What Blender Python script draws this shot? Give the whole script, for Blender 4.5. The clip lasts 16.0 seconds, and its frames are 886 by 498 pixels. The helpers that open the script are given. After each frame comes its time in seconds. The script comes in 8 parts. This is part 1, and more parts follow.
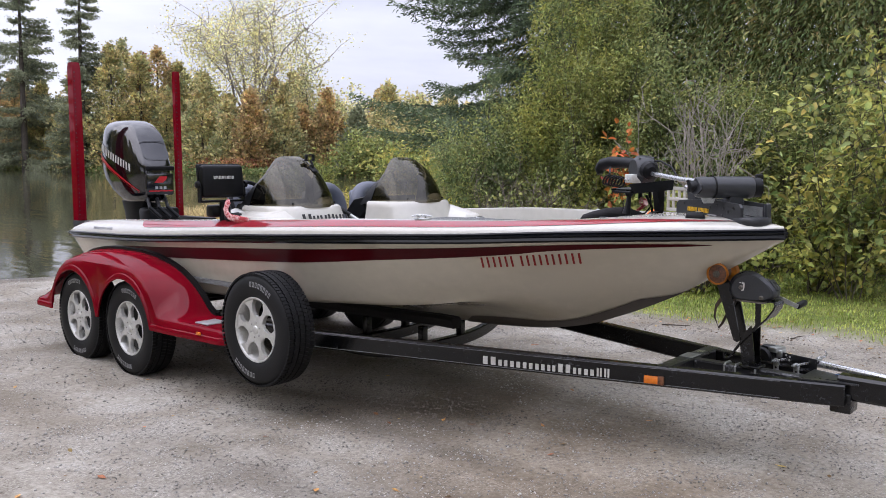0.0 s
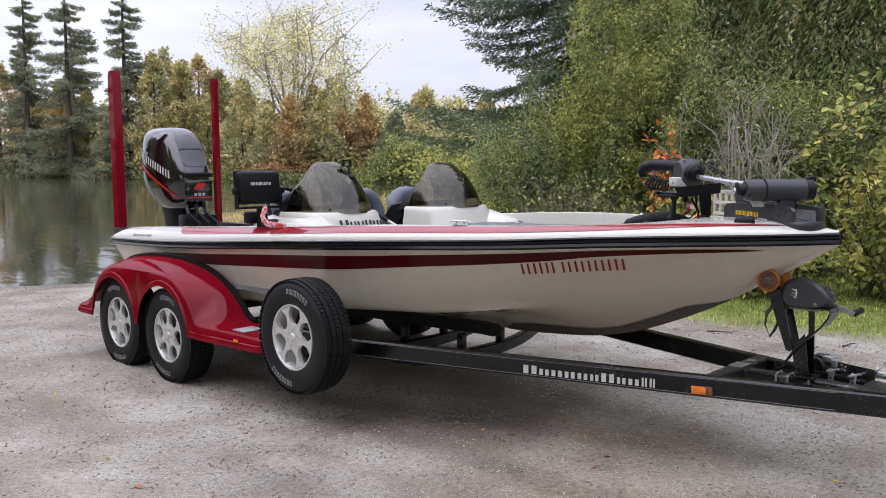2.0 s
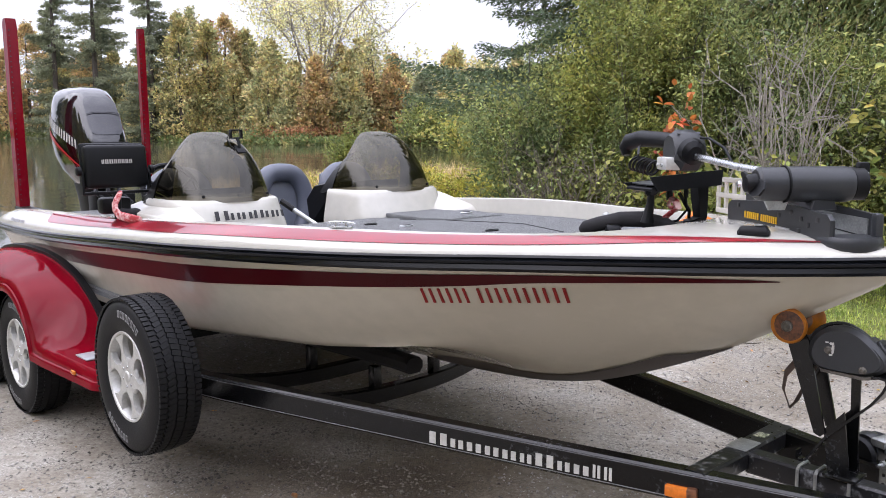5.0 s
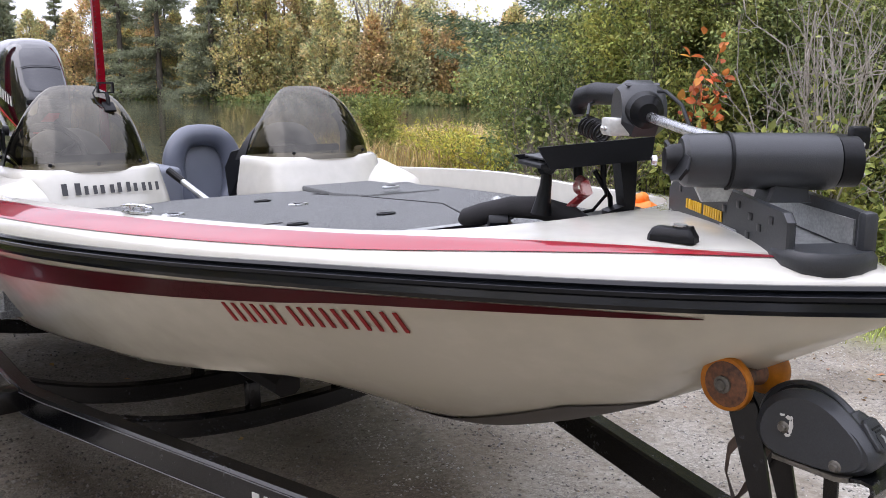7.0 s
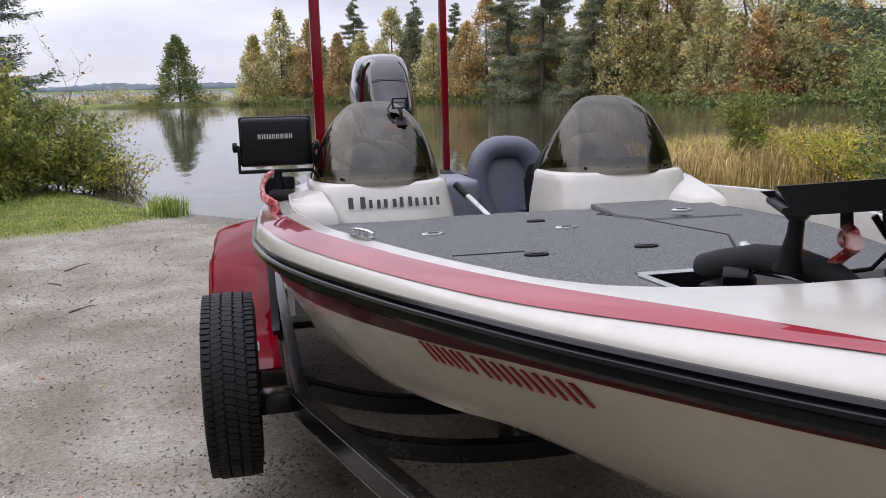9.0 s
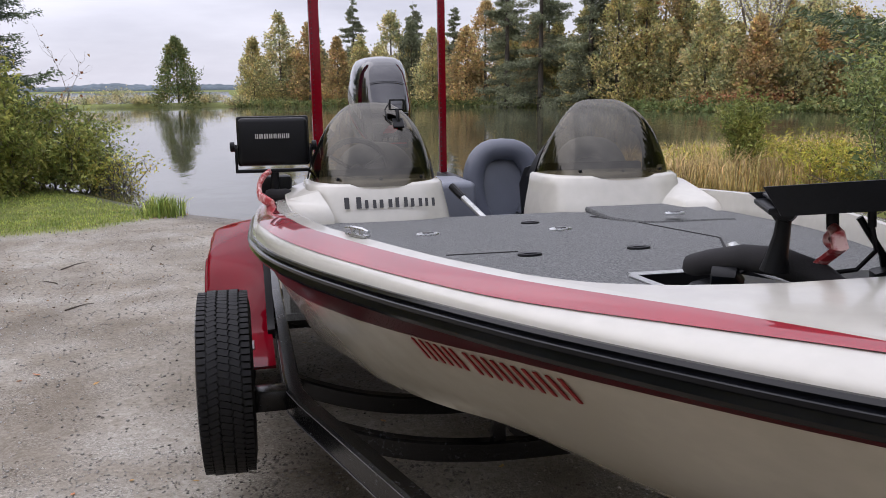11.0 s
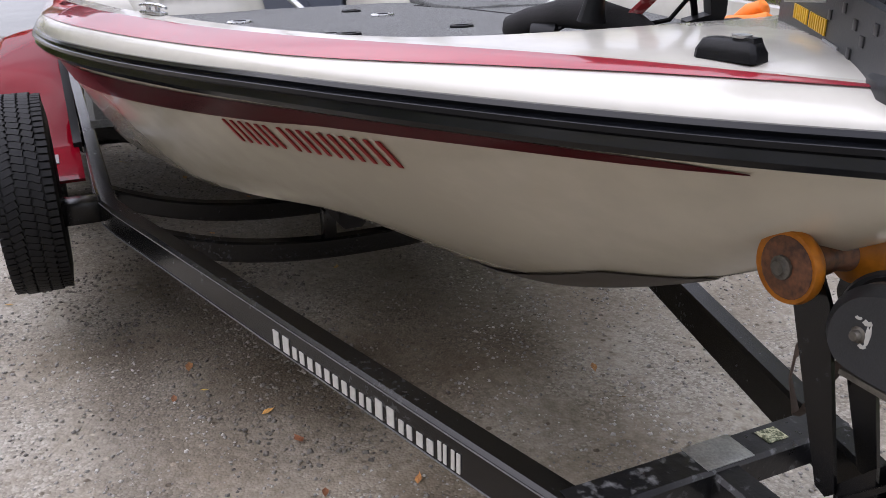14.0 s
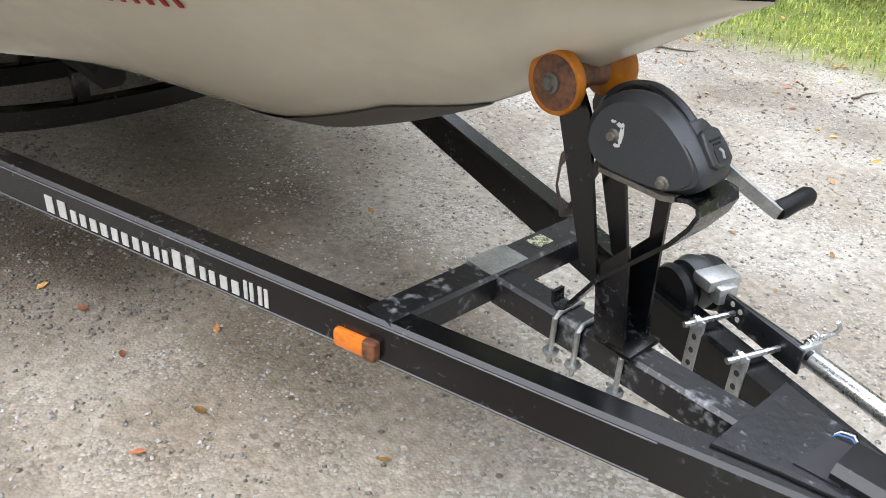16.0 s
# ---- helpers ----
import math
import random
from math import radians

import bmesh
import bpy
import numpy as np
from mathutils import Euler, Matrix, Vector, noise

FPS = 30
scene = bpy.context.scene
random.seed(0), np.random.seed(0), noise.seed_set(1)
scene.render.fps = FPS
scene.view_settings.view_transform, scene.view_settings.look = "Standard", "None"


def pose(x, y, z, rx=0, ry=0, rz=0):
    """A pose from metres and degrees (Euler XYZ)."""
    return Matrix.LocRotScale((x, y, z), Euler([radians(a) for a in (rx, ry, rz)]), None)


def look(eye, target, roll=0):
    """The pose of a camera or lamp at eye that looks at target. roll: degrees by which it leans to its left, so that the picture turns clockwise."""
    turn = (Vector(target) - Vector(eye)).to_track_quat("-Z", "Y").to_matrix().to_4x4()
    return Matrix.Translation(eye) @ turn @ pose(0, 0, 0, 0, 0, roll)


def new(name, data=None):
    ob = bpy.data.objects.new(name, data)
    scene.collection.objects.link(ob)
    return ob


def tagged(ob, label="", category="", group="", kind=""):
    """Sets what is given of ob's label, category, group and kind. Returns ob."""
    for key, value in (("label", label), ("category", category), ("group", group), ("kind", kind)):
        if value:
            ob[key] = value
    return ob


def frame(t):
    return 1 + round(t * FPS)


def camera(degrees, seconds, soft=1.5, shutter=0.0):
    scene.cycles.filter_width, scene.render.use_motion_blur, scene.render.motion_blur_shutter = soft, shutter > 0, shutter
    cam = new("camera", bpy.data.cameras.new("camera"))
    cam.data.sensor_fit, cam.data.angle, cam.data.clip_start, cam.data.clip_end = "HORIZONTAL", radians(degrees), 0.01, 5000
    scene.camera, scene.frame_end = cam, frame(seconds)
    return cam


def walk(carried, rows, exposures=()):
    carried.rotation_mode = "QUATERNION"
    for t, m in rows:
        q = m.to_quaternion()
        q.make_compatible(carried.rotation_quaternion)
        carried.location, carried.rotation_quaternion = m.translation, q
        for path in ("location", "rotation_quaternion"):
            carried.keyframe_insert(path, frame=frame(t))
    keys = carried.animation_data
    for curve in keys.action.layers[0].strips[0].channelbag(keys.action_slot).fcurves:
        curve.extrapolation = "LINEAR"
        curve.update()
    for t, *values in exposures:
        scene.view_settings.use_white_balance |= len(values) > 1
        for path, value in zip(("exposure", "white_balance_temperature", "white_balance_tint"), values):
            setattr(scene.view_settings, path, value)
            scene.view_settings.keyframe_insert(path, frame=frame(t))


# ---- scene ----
cam = camera(56.0, 16.0, soft=0.9)
METRES, EYE, TILT, LEAN, TURN = 4.12, 1.57, -5.7, 0.0, 41.7
ROWS = [
    (0.0, 0.0, 0.0, 0.0, 0.0, 0.0, 0.0),
    (0.5, -0.0022, -0.003, -0.0005, 0.53, 0.15, -0.01),
    (1.0, -0.0036, -0.0032, 0.0002, 1.46, 0.43, -0.05),
    (1.5, -0.0037, -0.0002, 0.002, 2.58, 0.63, 0.07),
    (2.0, -0.0014, 0.0248, 0.0028, 2.61, 0.3, 0.22),
    (2.5, 0.003, 0.0953, 0.0134, 2.31, 0.15, 0.17),
    (3.0, 0.0354, 0.1562, 0.0204, 1.78, 0.01, 0.25),
    (3.5, 0.0893, 0.2158, 0.0356, 1.81, -0.24, 0.27),
    (4.0, 0.1082, 0.2796, 0.0396, 2.08, -0.62, 0.22),
    (6.5, 0.2392, 0.5666, 0.0751, 9.73, -4.62, -0.6),
    (7.0, 0.28, 0.6396, 0.0703, 9.65, -4.95, -0.71),
    (7.5, 0.3, 0.6973, 0.0678, 12.04, -7.34, -1.16),
    (8.0, 0.3013, 0.7334, 0.0732, 22.05, -10.0, -1.44),
    (8.5, 0.3301, 0.756, 0.0822, 31.29, -9.75, -1.12),
    (9.0, 0.3429, 0.7446, 0.0909, 35.08, -5.48, -1.73),
    (11.5, 0.3486, 0.7412, 0.0857, 34.79, -5.31, -2.56),
    (12.0, 0.3507, 0.7455, 0.0842, 33.37, -6.25, -1.99),
    (12.5, 0.3542, 0.7469, 0.0848, 33.29, -6.13, -1.99),
    (13.0, 0.3583, 0.7486, 0.086, 33.09, -5.98, -1.9),
    (13.5, 0.3584, 0.7558, 0.0745, 30.09, -9.04, -1.27),
    (14.0, 0.3505, 0.7582, 0.0568, 23.52, -16.74, -1.77),
    (14.5, 0.3401, 0.7403, 0.0467, 17.29, -23.51, -2.74),
    (15.0, 0.3386, 0.7277, 0.0405, 12.03, -27.26, -3.15),
    (15.5, 0.3333, 0.7212, 0.0426, 10.8, -27.25, -3.22),
    (16.0, 0.3381, 0.7259, 0.0477, 6.07, -24.9, -3.38),
]
# the yard falls gently towards the lake; trailer and camera share its slope
SLOPE = 1.12
PIVOT = 5.5
YARD = pose(PIVOT, 0, 0, 0, -SLOPE, 0) @ pose(-PIVOT, 0, 0)
BOAT = YARD @ pose(5.48, 0, 0, 0, 0, -1.0) @ pose(-5.48, 0, 0)
EXPOSURES = [(t, e, k, 20 if t < 14 else 20 - 4 * (t - 14)) for t, e, k in [(0.0, 0.69, 6150), (1.5, 0.66, 6150), (3.5, 0.94, 6200), (7.0, 1.03, 6200), (7.7, 0.86, 6200), (8.5, 0.64, 6300), (9.0, 0.42, 6300), (13.2, 0.34, 6400), (14.0, 0.76, 6300), (14.5, 1.56, 6350), (15.0, 1.60, 6350), (16.0, 1.56, 6250)]]
walk(cam, [(t, YARD @ pose(7.0, -4.33, EYE, TILT, LEAN, TURN) @ pose(METRES * x, METRES * y, METRES * z, 90 + pitch, roll, yaw)) for t, x, y, z, yaw, pitch, roll in ROWS], EXPOSURES)

# ---- light ----
world = bpy.data.worlds.new("overcast_sky")
scene.world = world
world.use_nodes = True
wn, wl = world.node_tree.nodes, world.node_tree.links
wn.clear()
SUN_EL, SUN_AZ = 42.0, 200.0
w_out = wn.new("ShaderNodeOutputWorld")
w_bg = wn.new("ShaderNodeBackground")
w_sky = wn.new("ShaderNodeTexSky")
w_sky.sky_type = "NISHITA"
w_sky.sun_disc = False
w_sky.sun_elevation, w_sky.sun_rotation = radians(SUN_EL), radians(SUN_AZ)
w_tc = wn.new("ShaderNodeTexCoord")
w_map = wn.new("ShaderNodeMapping")
w_map.inputs["Scale"].default_value = (1.0, 1.0, 5.0)
w_no = wn.new("ShaderNodeTexNoise")
w_no.inputs["Scale"].default_value, w_no.inputs["Detail"].default_value = 1.7, 7.0
w_no.inputs["Roughness"].default_value = 0.55
w_ramp = wn.new("ShaderNodeValToRGB")
w_ramp.color_ramp.elements[0].position, w_ramp.color_ramp.elements[0].color = 0.36, (4.5, 4.7, 5.2, 1)
w_ramp.color_ramp.elements[1].position, w_ramp.color_ramp.elements[1].color = 0.64, (7.0, 7.25, 7.7, 1)
# an overcast sky is brighter overhead than at the horizon
w_sep = wn.new("ShaderNodeSeparateXYZ")
w_lift = wn.new("ShaderNodeMapRange")
w_lift.inputs["From Min"].default_value, w_lift.inputs["From Max"].default_value = 0.24, 1.0
w_lift.inputs["To Min"].default_value, w_lift.inputs["To Max"].default_value = 1.0, 2.8
w_dome = wn.new("ShaderNodeMixRGB")
w_dome.blend_type = "MULTIPLY"
w_dome.inputs[0].default_value = 1.0
w_side = wn.new("ShaderNodeMapRange")
w_side.inputs["From Min"].default_value, w_side.inputs["From Max"].default_value = 0.1, 0.95
w_side.inputs["To Min"].default_value, w_side.inputs["To Max"].default_value = 1.14, 0.74
w_both = wn.new("ShaderNodeMath")
w_both.operation = "MULTIPLY"
wl.new(w_sep.outputs["Y"], w_side.inputs["Value"])
wl.new(w_side.outputs[0], w_both.inputs[0])
wl.new(w_lift.outputs[0], w_both.inputs[1])
wl.new(w_tc.outputs["Generated"], w_sep.inputs[0])
wl.new(w_sep.outputs["Z"], w_lift.inputs["Value"])
w_mix = wn.new("ShaderNodeMixRGB")
w_mix.inputs[0].default_value = 0.9
wl.new(w_tc.outputs["Generated"], w_map.inputs["Vector"])
wl.new(w_map.outputs[0], w_no.inputs["Vector"])
wl.new(w_no.outputs["Fac"], w_ramp.inputs[0])
wl.new(w_sky.outputs[0], w_mix.inputs[1])
wl.new(w_ramp.outputs[0], w_dome.inputs[1])
wl.new(w_both.outputs[0], w_dome.inputs[2])
wl.new(w_dome.outputs[0], w_mix.inputs[2])
wl.new(w_mix.outputs[0], w_bg.inputs["Color"])
w_bg.inputs["Strength"].default_value = 0.1
wl.new(w_bg.outputs[0], w_out.inputs["Surface"])
sun = new("sun", bpy.data.lights.new("sun", "SUN"))
sun.data.energy, sun.data.angle, sun.data.color = 0.7, radians(70), (1.0, 0.97, 0.92)
sun_dir = Vector((math.sin(radians(SUN_AZ)) * math.cos(radians(SUN_EL)), math.cos(radians(SUN_AZ)) * math.cos(radians(SUN_EL)), math.sin(radians(SUN_EL))))
sun.matrix_world = look(sun_dir * 50, (0, 0, 0))

# ---- tools ----
RNG = np.random.default_rng(7)


class Geo:
    """Gathers vertices and faces for one mesh."""

    def __init__(self):
        self.v, self.f = [], []

    def add(self, verts, faces):
        n = len(self.v)
        self.v.extend([tuple(p) for p in verts])
        self.f.extend([tuple(n + i for i in q) for q in faces])
        return self

    def box(self, c, s, bev=0.0, m=None, seg=2):
        bm = bmesh.new()
        bmesh.ops.create_cube(bm, size=1.0)
        for p in bm.verts:
            p.co = Vector((p.co.x * s[0], p.co.y * s[1], p.co.z * s[2]))
        if bev > 0:
            bmesh.ops.bevel(bm, geom=bm.edges[:], offset=min(bev, 0.49 * min(s)), segments=seg, profile=0.5, affect="EDGES")
        place = Matrix.Translation(c) @ (m or Matrix())
        bm.verts.index_update()
        self.add([place @ p.co for p in bm.verts], [[p.index for p in q.verts] for q in bm.faces])
        bm.free()
        return self

    def loft(self, rings, closed=True, caps=True):
        k, verts = len(rings[0]), [p for ring in rings for p in ring]
        faces = []
        for i in range(len(rings) - 1):
            for j in range(k if closed else k - 1):
                a, b = i * k + j, i * k + (j + 1) % k
                faces.append((a, b, b + k, a + k))
        if caps and closed:
            faces.append(tuple(reversed(range(k))))
            faces.append(tuple(range((len(rings) - 1) * k, len(rings) * k)))
        return self.add(verts, faces)

    def tube(self, path, r, n=10, caps=True, flat=1.0):
        path = [Vector(p) for p in path]
        rings, side = [], None
        for i, p in enumerate(path):
            d = (path[min(i + 1, len(path) - 1)] - path[max(i - 1, 0)]).normalized()
            if side is None:
                side = d.orthogonal().normalized()
            side = (side - d * side.dot(d)).normalized()
            up = d.cross(side)
            q = r[i] if isinstance(r, (list, tuple)) else r
            rings.append([p + (side * math.cos(a) + up * math.sin(a) * flat) * q for a in (2 * math.pi * j / n for j in range(n))])
        return self.loft(rings, True, caps)

    def lathe(self, prof, o, axis, n=32, caps=True):
        z = Vector(axis).normalized()
        x = z.orthogonal().normalized()
        y = z.cross(x)
        o = Vector(o)
        rings = [[o + z * h + (x * math.cos(a) + y * math.sin(a)) * r for a in (2 * math.pi * j / n for j in range(n))] for r, h in prof]
        return self.loft(rings, True, caps)

    def prism(self, outline, o, u, v, depth, bev=0.0):
        """An outline in the plane of u and v through o, made depth thick, half to each side."""
        u, v, o = Vector(u).normalized(), Vector(v).normalized(), Vector(o)
        w = u.cross(v).normalized()
        n = len(outline)
        if bev <= 0:
            rings = [[o + u * a + v * b + w * (k * depth / 2) for a, b in outline] for k in (-1, 1)]
        else:
            ca, cb = sum(p[0] for p in outline) / n, sum(p[1] for p in outline) / n
            size = max(math.hypot(a - ca, b - cb) for a, b in outline)
            q = 1 - bev / size
            small = [(ca + (a - ca) * q, cb + (b - cb) * q) for a, b in outline]
            rings = [[o + u * a + v * b + w * k for a, b in line] for line, k in ((small, -depth / 2), (outline, -depth / 2 + bev), (outline, depth / 2 - bev), (small, depth / 2))]
        return self.loft(rings, True, True)

    def mesh(self, name, smooth=35.0):
        me = bpy.data.meshes.new(name)
        me.from_pydata(self.v, [], self.f)
        bm = bmesh.new()
        bm.from_mesh(me)
        bmesh.ops.recalc_face_normals(bm, faces=bm.faces[:])
        bm.to_mesh(me)
        bm.free()
        if smooth:
            me.shade_smooth()
            me.set_sharp_from_angle(angle=radians(smooth))
        return me


def part(name, geo, material, parent, label="", smooth=35.0):
    """One mesh object under a thing or under a part."""
    me = geo.mesh(name, smooth) if isinstance(geo, Geo) else geo
    ob = new(name, me)
    if not me.materials:
        me.materials.append(material)
    ob.parent = parent
    if label:
        ob["label"] = label
    return ob


def thing(name, label, category, m=None, group="", kind="", base=(0, 0, 0)):
    """An Empty at the thing's base; its parts are built in the coordinates of the frame m."""
    ob = new(name)
    ob.empty_display_size = 0.1
    ob.matrix_world = m if m is not None else Matrix()
    return tagged(ob, label, category, group, kind)


def single(name, geo, material, label, category, m=None, group="", kind="", smooth=35.0):
    me = geo.mesh(name, smooth) if isinstance(geo, Geo) else geo
    ob = new(name, me)
    if not me.materials:
        me.materials.append(material)
    ob.matrix_world = m if m is not None else Matrix()
    return tagged(ob, label, category, group, kind)


def smooth01(a, b, x):
    t = np.clip((np.asarray(x, float) - a) / (b - a), 0, 1)
    return t * t * (3 - 2 * t)


def curve(xs, ys):
    """A smooth curve through knots (monotone cubic)."""
    xs, ys = np.array(xs, float), np.array(ys, float)
    h = np.diff(xs)
    d = np.diff(ys) / h
    m = np.zeros(len(xs))
    m[0], m[-1] = d[0], d[-1]
    for i in range(1, len(xs) - 1):
        m[i] = 0 if d[i - 1] * d[i] <= 0 else 2 * d[i - 1] * d[i] / (d[i - 1] + d[i])

    def f(x):
        x = min(max(float(x), xs[0]), xs[-1])
        i = min(max(int(np.searchsorted(xs, x)) - 1, 0), len(h) - 1)
        t = (x - xs[i]) / h[i]
        return float((1 + 2 * t) * (1 - t) ** 2 * ys[i] + t * (1 - t) ** 2 * h[i] * m[i] + t * t * (3 - 2 * t) * ys[i + 1] + t * t * (t - 1) * h[i] * m[i + 1])

    return f


def bulk(name, verts, faces, material):
    """A mesh from arrays: verts (n, 3), faces (m, k) of one size."""
    verts, faces = np.asarray(verts, np.float32), np.asarray(faces, np.int32)
    me = bpy.data.meshes.new(name)
    k = faces.shape[1]
    me.vertices.add(len(verts))
    me.vertices.foreach_set("co", verts.ravel())
    me.loops.add(faces.size)
    me.loops.foreach_set("vertex_index", faces.ravel())
    me.polygons.add(len(faces))
    me.polygons.foreach_set("loop_start", np.arange(0, faces.size, k, dtype=np.int32))
    me.update(calc_edges=True)
    me.materials.append(material)
    return me


def leaves(points, size, out=None, length=1.6, spread=1.0, fold=0.25, rng=RNG, droop=0.0, width=0.5, oval=False):
    """Folded leaf shapes at points (kites, or ovals with a midrib); out: the way each one points."""
    n = len(points)
    d = rng.normal(size=(n, 3)) * spread
    if out is not None:
        d = d + out
    d[:, 2] -= droop
    d /= np.linalg.norm(d, axis=1)[:, None] + 1e-9
    s = np.cross(d, rng.normal(size=(n, 3)))
    if oval:
        # broad leaves lie more level, upper side to the light
        s = np.cross(d, rng.normal(size=(n, 3)) * 0.45 + np.array((0, 0, 1.0)))
    s /= np.linalg.norm(s, axis=1)[:, None] + 1e-9
    u = np.cross(s, d) if oval else np.cross(d, s)
    sz = (np.asarray(size) * rng.uniform(0.6, 1.3, n))[:, None]

    def at(t, w, h):
        return points + d * sz * length * t + s * sz * w + u * sz * h

    if not oval:
        v = np.stack([points, at(0.45, width, fold), at(1, 0, 0), at(0.45, -width, fold)], 1).reshape(-1, 3)
        i = np.arange(n)[:, None] * 4
        return v, np.concatenate([i + [0, 1, 2], i + [0, 2, 3]], 0)
    v = np.stack([points, at(0.22, width * 0.78, fold * 0.8), at(0.5, width, fold), at(0.78, width * 0.62, fold * 0.5), at(1, 0, -fold * 0.3), at(0.78, -width * 0.62, fold * 0.5), at(0.5, -width, fold), at(0.22, -width * 0.78, fold * 0.8), at(0.5, 0, 0)], 1).reshape(-1, 3)
    i = np.arange(n)[:, None] * 9
    return v, np.concatenate([i + [8, k, (k + 1) % 8] for k in range(8)], 0)


def join(sets):
    vs, fs, n = [], [], 0
    for v, f in sets:
        vs.append(v)
        fs.append(np.asarray(f) + n)
        n += len(v)
    return np.concatenate(vs), np.concatenate(fs)

# ---- materials ----
def mat(name, color, rough=0.5, metal=0.0, var=0.15, scale=8.0, fine=60.0, bump=0.0, bump_scale=None, coat=0.0, color2=None, mixpos=(0.4, 0.65), rvar=0.1, spec=0.5, island=0.0, obj=0.0, trans=0.0, leafy=False, coord="Object", stretch=(1, 1, 1), coat_ior=1.5):
    """A surface with variation at two scales, and a fine relief."""
    m = bpy.data.materials.new(name)
    m.use_nodes = True
    n, l = m.node_tree.nodes, m.node_tree.links
    b = n["Principled BSDF"]
    tc = n.new("ShaderNodeTexCoord")
    mp = n.new("ShaderNodeMapping")
    mp.inputs["Scale"].default_value = stretch
    l.new(tc.outputs[coord], mp.inputs["Vector"])
    big, small = n.new("ShaderNodeTexNoise"), n.new("ShaderNodeTexNoise")
    big.inputs["Scale"].default_value, big.inputs["Detail"].default_value = scale, 5.0
    small.inputs["Scale"].default_value, small.inputs["Detail"].default_value = fine, 4.0
    for q in (big, small):
        l.new(mp.outputs[0], q.inputs["Vector"])
    add = n.new("ShaderNodeMath")
    add.operation = "MULTIPLY_ADD"
    l.new(small.outputs["Fac"], add.inputs[0])
    add.inputs[1].default_value = 0.5
    half = n.new("ShaderNodeMath")
    half.operation = "MULTIPLY"
    half.inputs[1].default_value = 0.5
    l.new(big.outputs["Fac"], half.inputs[0])
    l.new(half.outputs[0], add.inputs[2])
    ramp = n.new("ShaderNodeValToRGB")
    c1 = Vector(color)
    c2 = Vector(color2) if color2 else c1
    ramp.color_ramp.elements[0].position, ramp.color_ramp.elements[1].position = mixpos
    ramp.color_ramp.elements[0].color = (*(c1 * (1 - var)), 1)
    ramp.color_ramp.elements[1].color = (*[min(q, 1) for q in c2 * (1 + var)], 1)
    l.new(add.outputs[0], ramp.inputs[0])
    last = ramp.outputs[0]
    for amount, kind in ((island, "isl"), (obj, "obj")):
        if amount > 0:
            src = n.new("ShaderNodeNewGeometry").outputs["Random Per Island"] if kind == "isl" else n.new("ShaderNodeObjectInfo").outputs["Random"]
            hs = n.new("ShaderNodeHueSaturation")
            mr = n.new("ShaderNodeMapRange")
            mr.inputs["To Min"].default_value, mr.inputs["To Max"].default_value = 1 - amount, 1 + amount
            l.new(src, mr.inputs["Value"])
            l.new(mr.outputs[0], hs.inputs["Value"])
            if leafy:
                mh = n.new("ShaderNodeMapRange")
                mh.inputs["To Min"].default_value, mh.inputs["To Max"].default_value = 0.5 - amount * 0.07, 0.5 + amount * 0.05
                frac = n.new("ShaderNodeMath")
                frac.operation = "FRACT"
                mul = n.new("ShaderNodeMath")
                mul.operation = "MULTIPLY"
                mul.inputs[1].default_value = 17.3
                l.new(src, mul.inputs[0])
                l.new(mul.outputs[0], frac.inputs[0])
                l.new(frac.outputs[0], mh.inputs["Value"])
                l.new(mh.outputs[0], hs.inputs["Hue"])
            l.new(last, hs.inputs["Color"])
            last = hs.outputs[0]
    l.new(last, b.inputs["Base Color"])
    rr = n.new("ShaderNodeMapRange")
    rr.inputs["To Min"].default_value, rr.inputs["To Max"].default_value = max(rough - rvar, 0.02), min(rough + rvar, 1)
    l.new(add.outputs[0], rr.inputs["Value"])
    l.new(rr.outputs[0], b.inputs["Roughness"])
    b.inputs["Metallic"].default_value = metal
    b.inputs["Coat Weight"].default_value = coat
    b.inputs["Coat Roughness"].default_value = 0.03
    b.inputs["Coat IOR"].default_value = coat_ior
    b.inputs["Specular IOR Level"].default_value = spec
    if bump > 0:
        bp = n.new("ShaderNodeBump")
        bp.inputs["Strength"].default_value, bp.inputs["Distance"].default_value = 1.0, bump
        src = small.outputs["Fac"]
        if bump_scale:
            extra = n.new("ShaderNodeTexNoise")
            extra.inputs["Scale"].default_value, extra.inputs["Detail"].default_value = bump_scale, 3.0
            l.new(mp.outputs[0], extra.inputs["Vector"])
            src = extra.outputs["Fac"]
        l.new(src, bp.inputs["Height"])
        l.new(bp.outputs[0], b.inputs["Normal"])
    if trans > 0:
        tr = n.new("ShaderNodeBsdfTranslucent")
        mx = n.new("ShaderNodeMixShader")
        mx.inputs[0].default_value = trans
        l.new(last, tr.inputs["Color"])
        l.new(b.outputs[0], mx.inputs[1])
        l.new(tr.outputs[0], mx.inputs[2])
        l.new(mx.outputs[0], n["Material Output"].inputs["Surface"])
    return m


M_GEL = mat("cream_gelcoat", (0.57, 0.525, 0.43), 0.2, var=0.05, scale=1.2, fine=14, coat=0.45, rvar=0.06)
M_WHITE = mat("white_gelcoat", (0.50, 0.484, 0.43), 0.18, var=0.05, scale=1.5, fine=18, coat=0.35, rvar=0.06)
M_RED = mat("red_metalflake", (0.165, 0.0025, 0.009), 0.36, metal=0.0, var=0.25, scale=2.0, fine=900, coat=0.4, rvar=0.05, spec=0.0, coat_ior=1.42)
M_REDCAP = mat("bright_red_gelcoat", (0.27, 0.010, 0.020), 0.34, var=0.2, scale=2.0, fine=900, coat=1.0, rvar=0.05, spec=0.1)
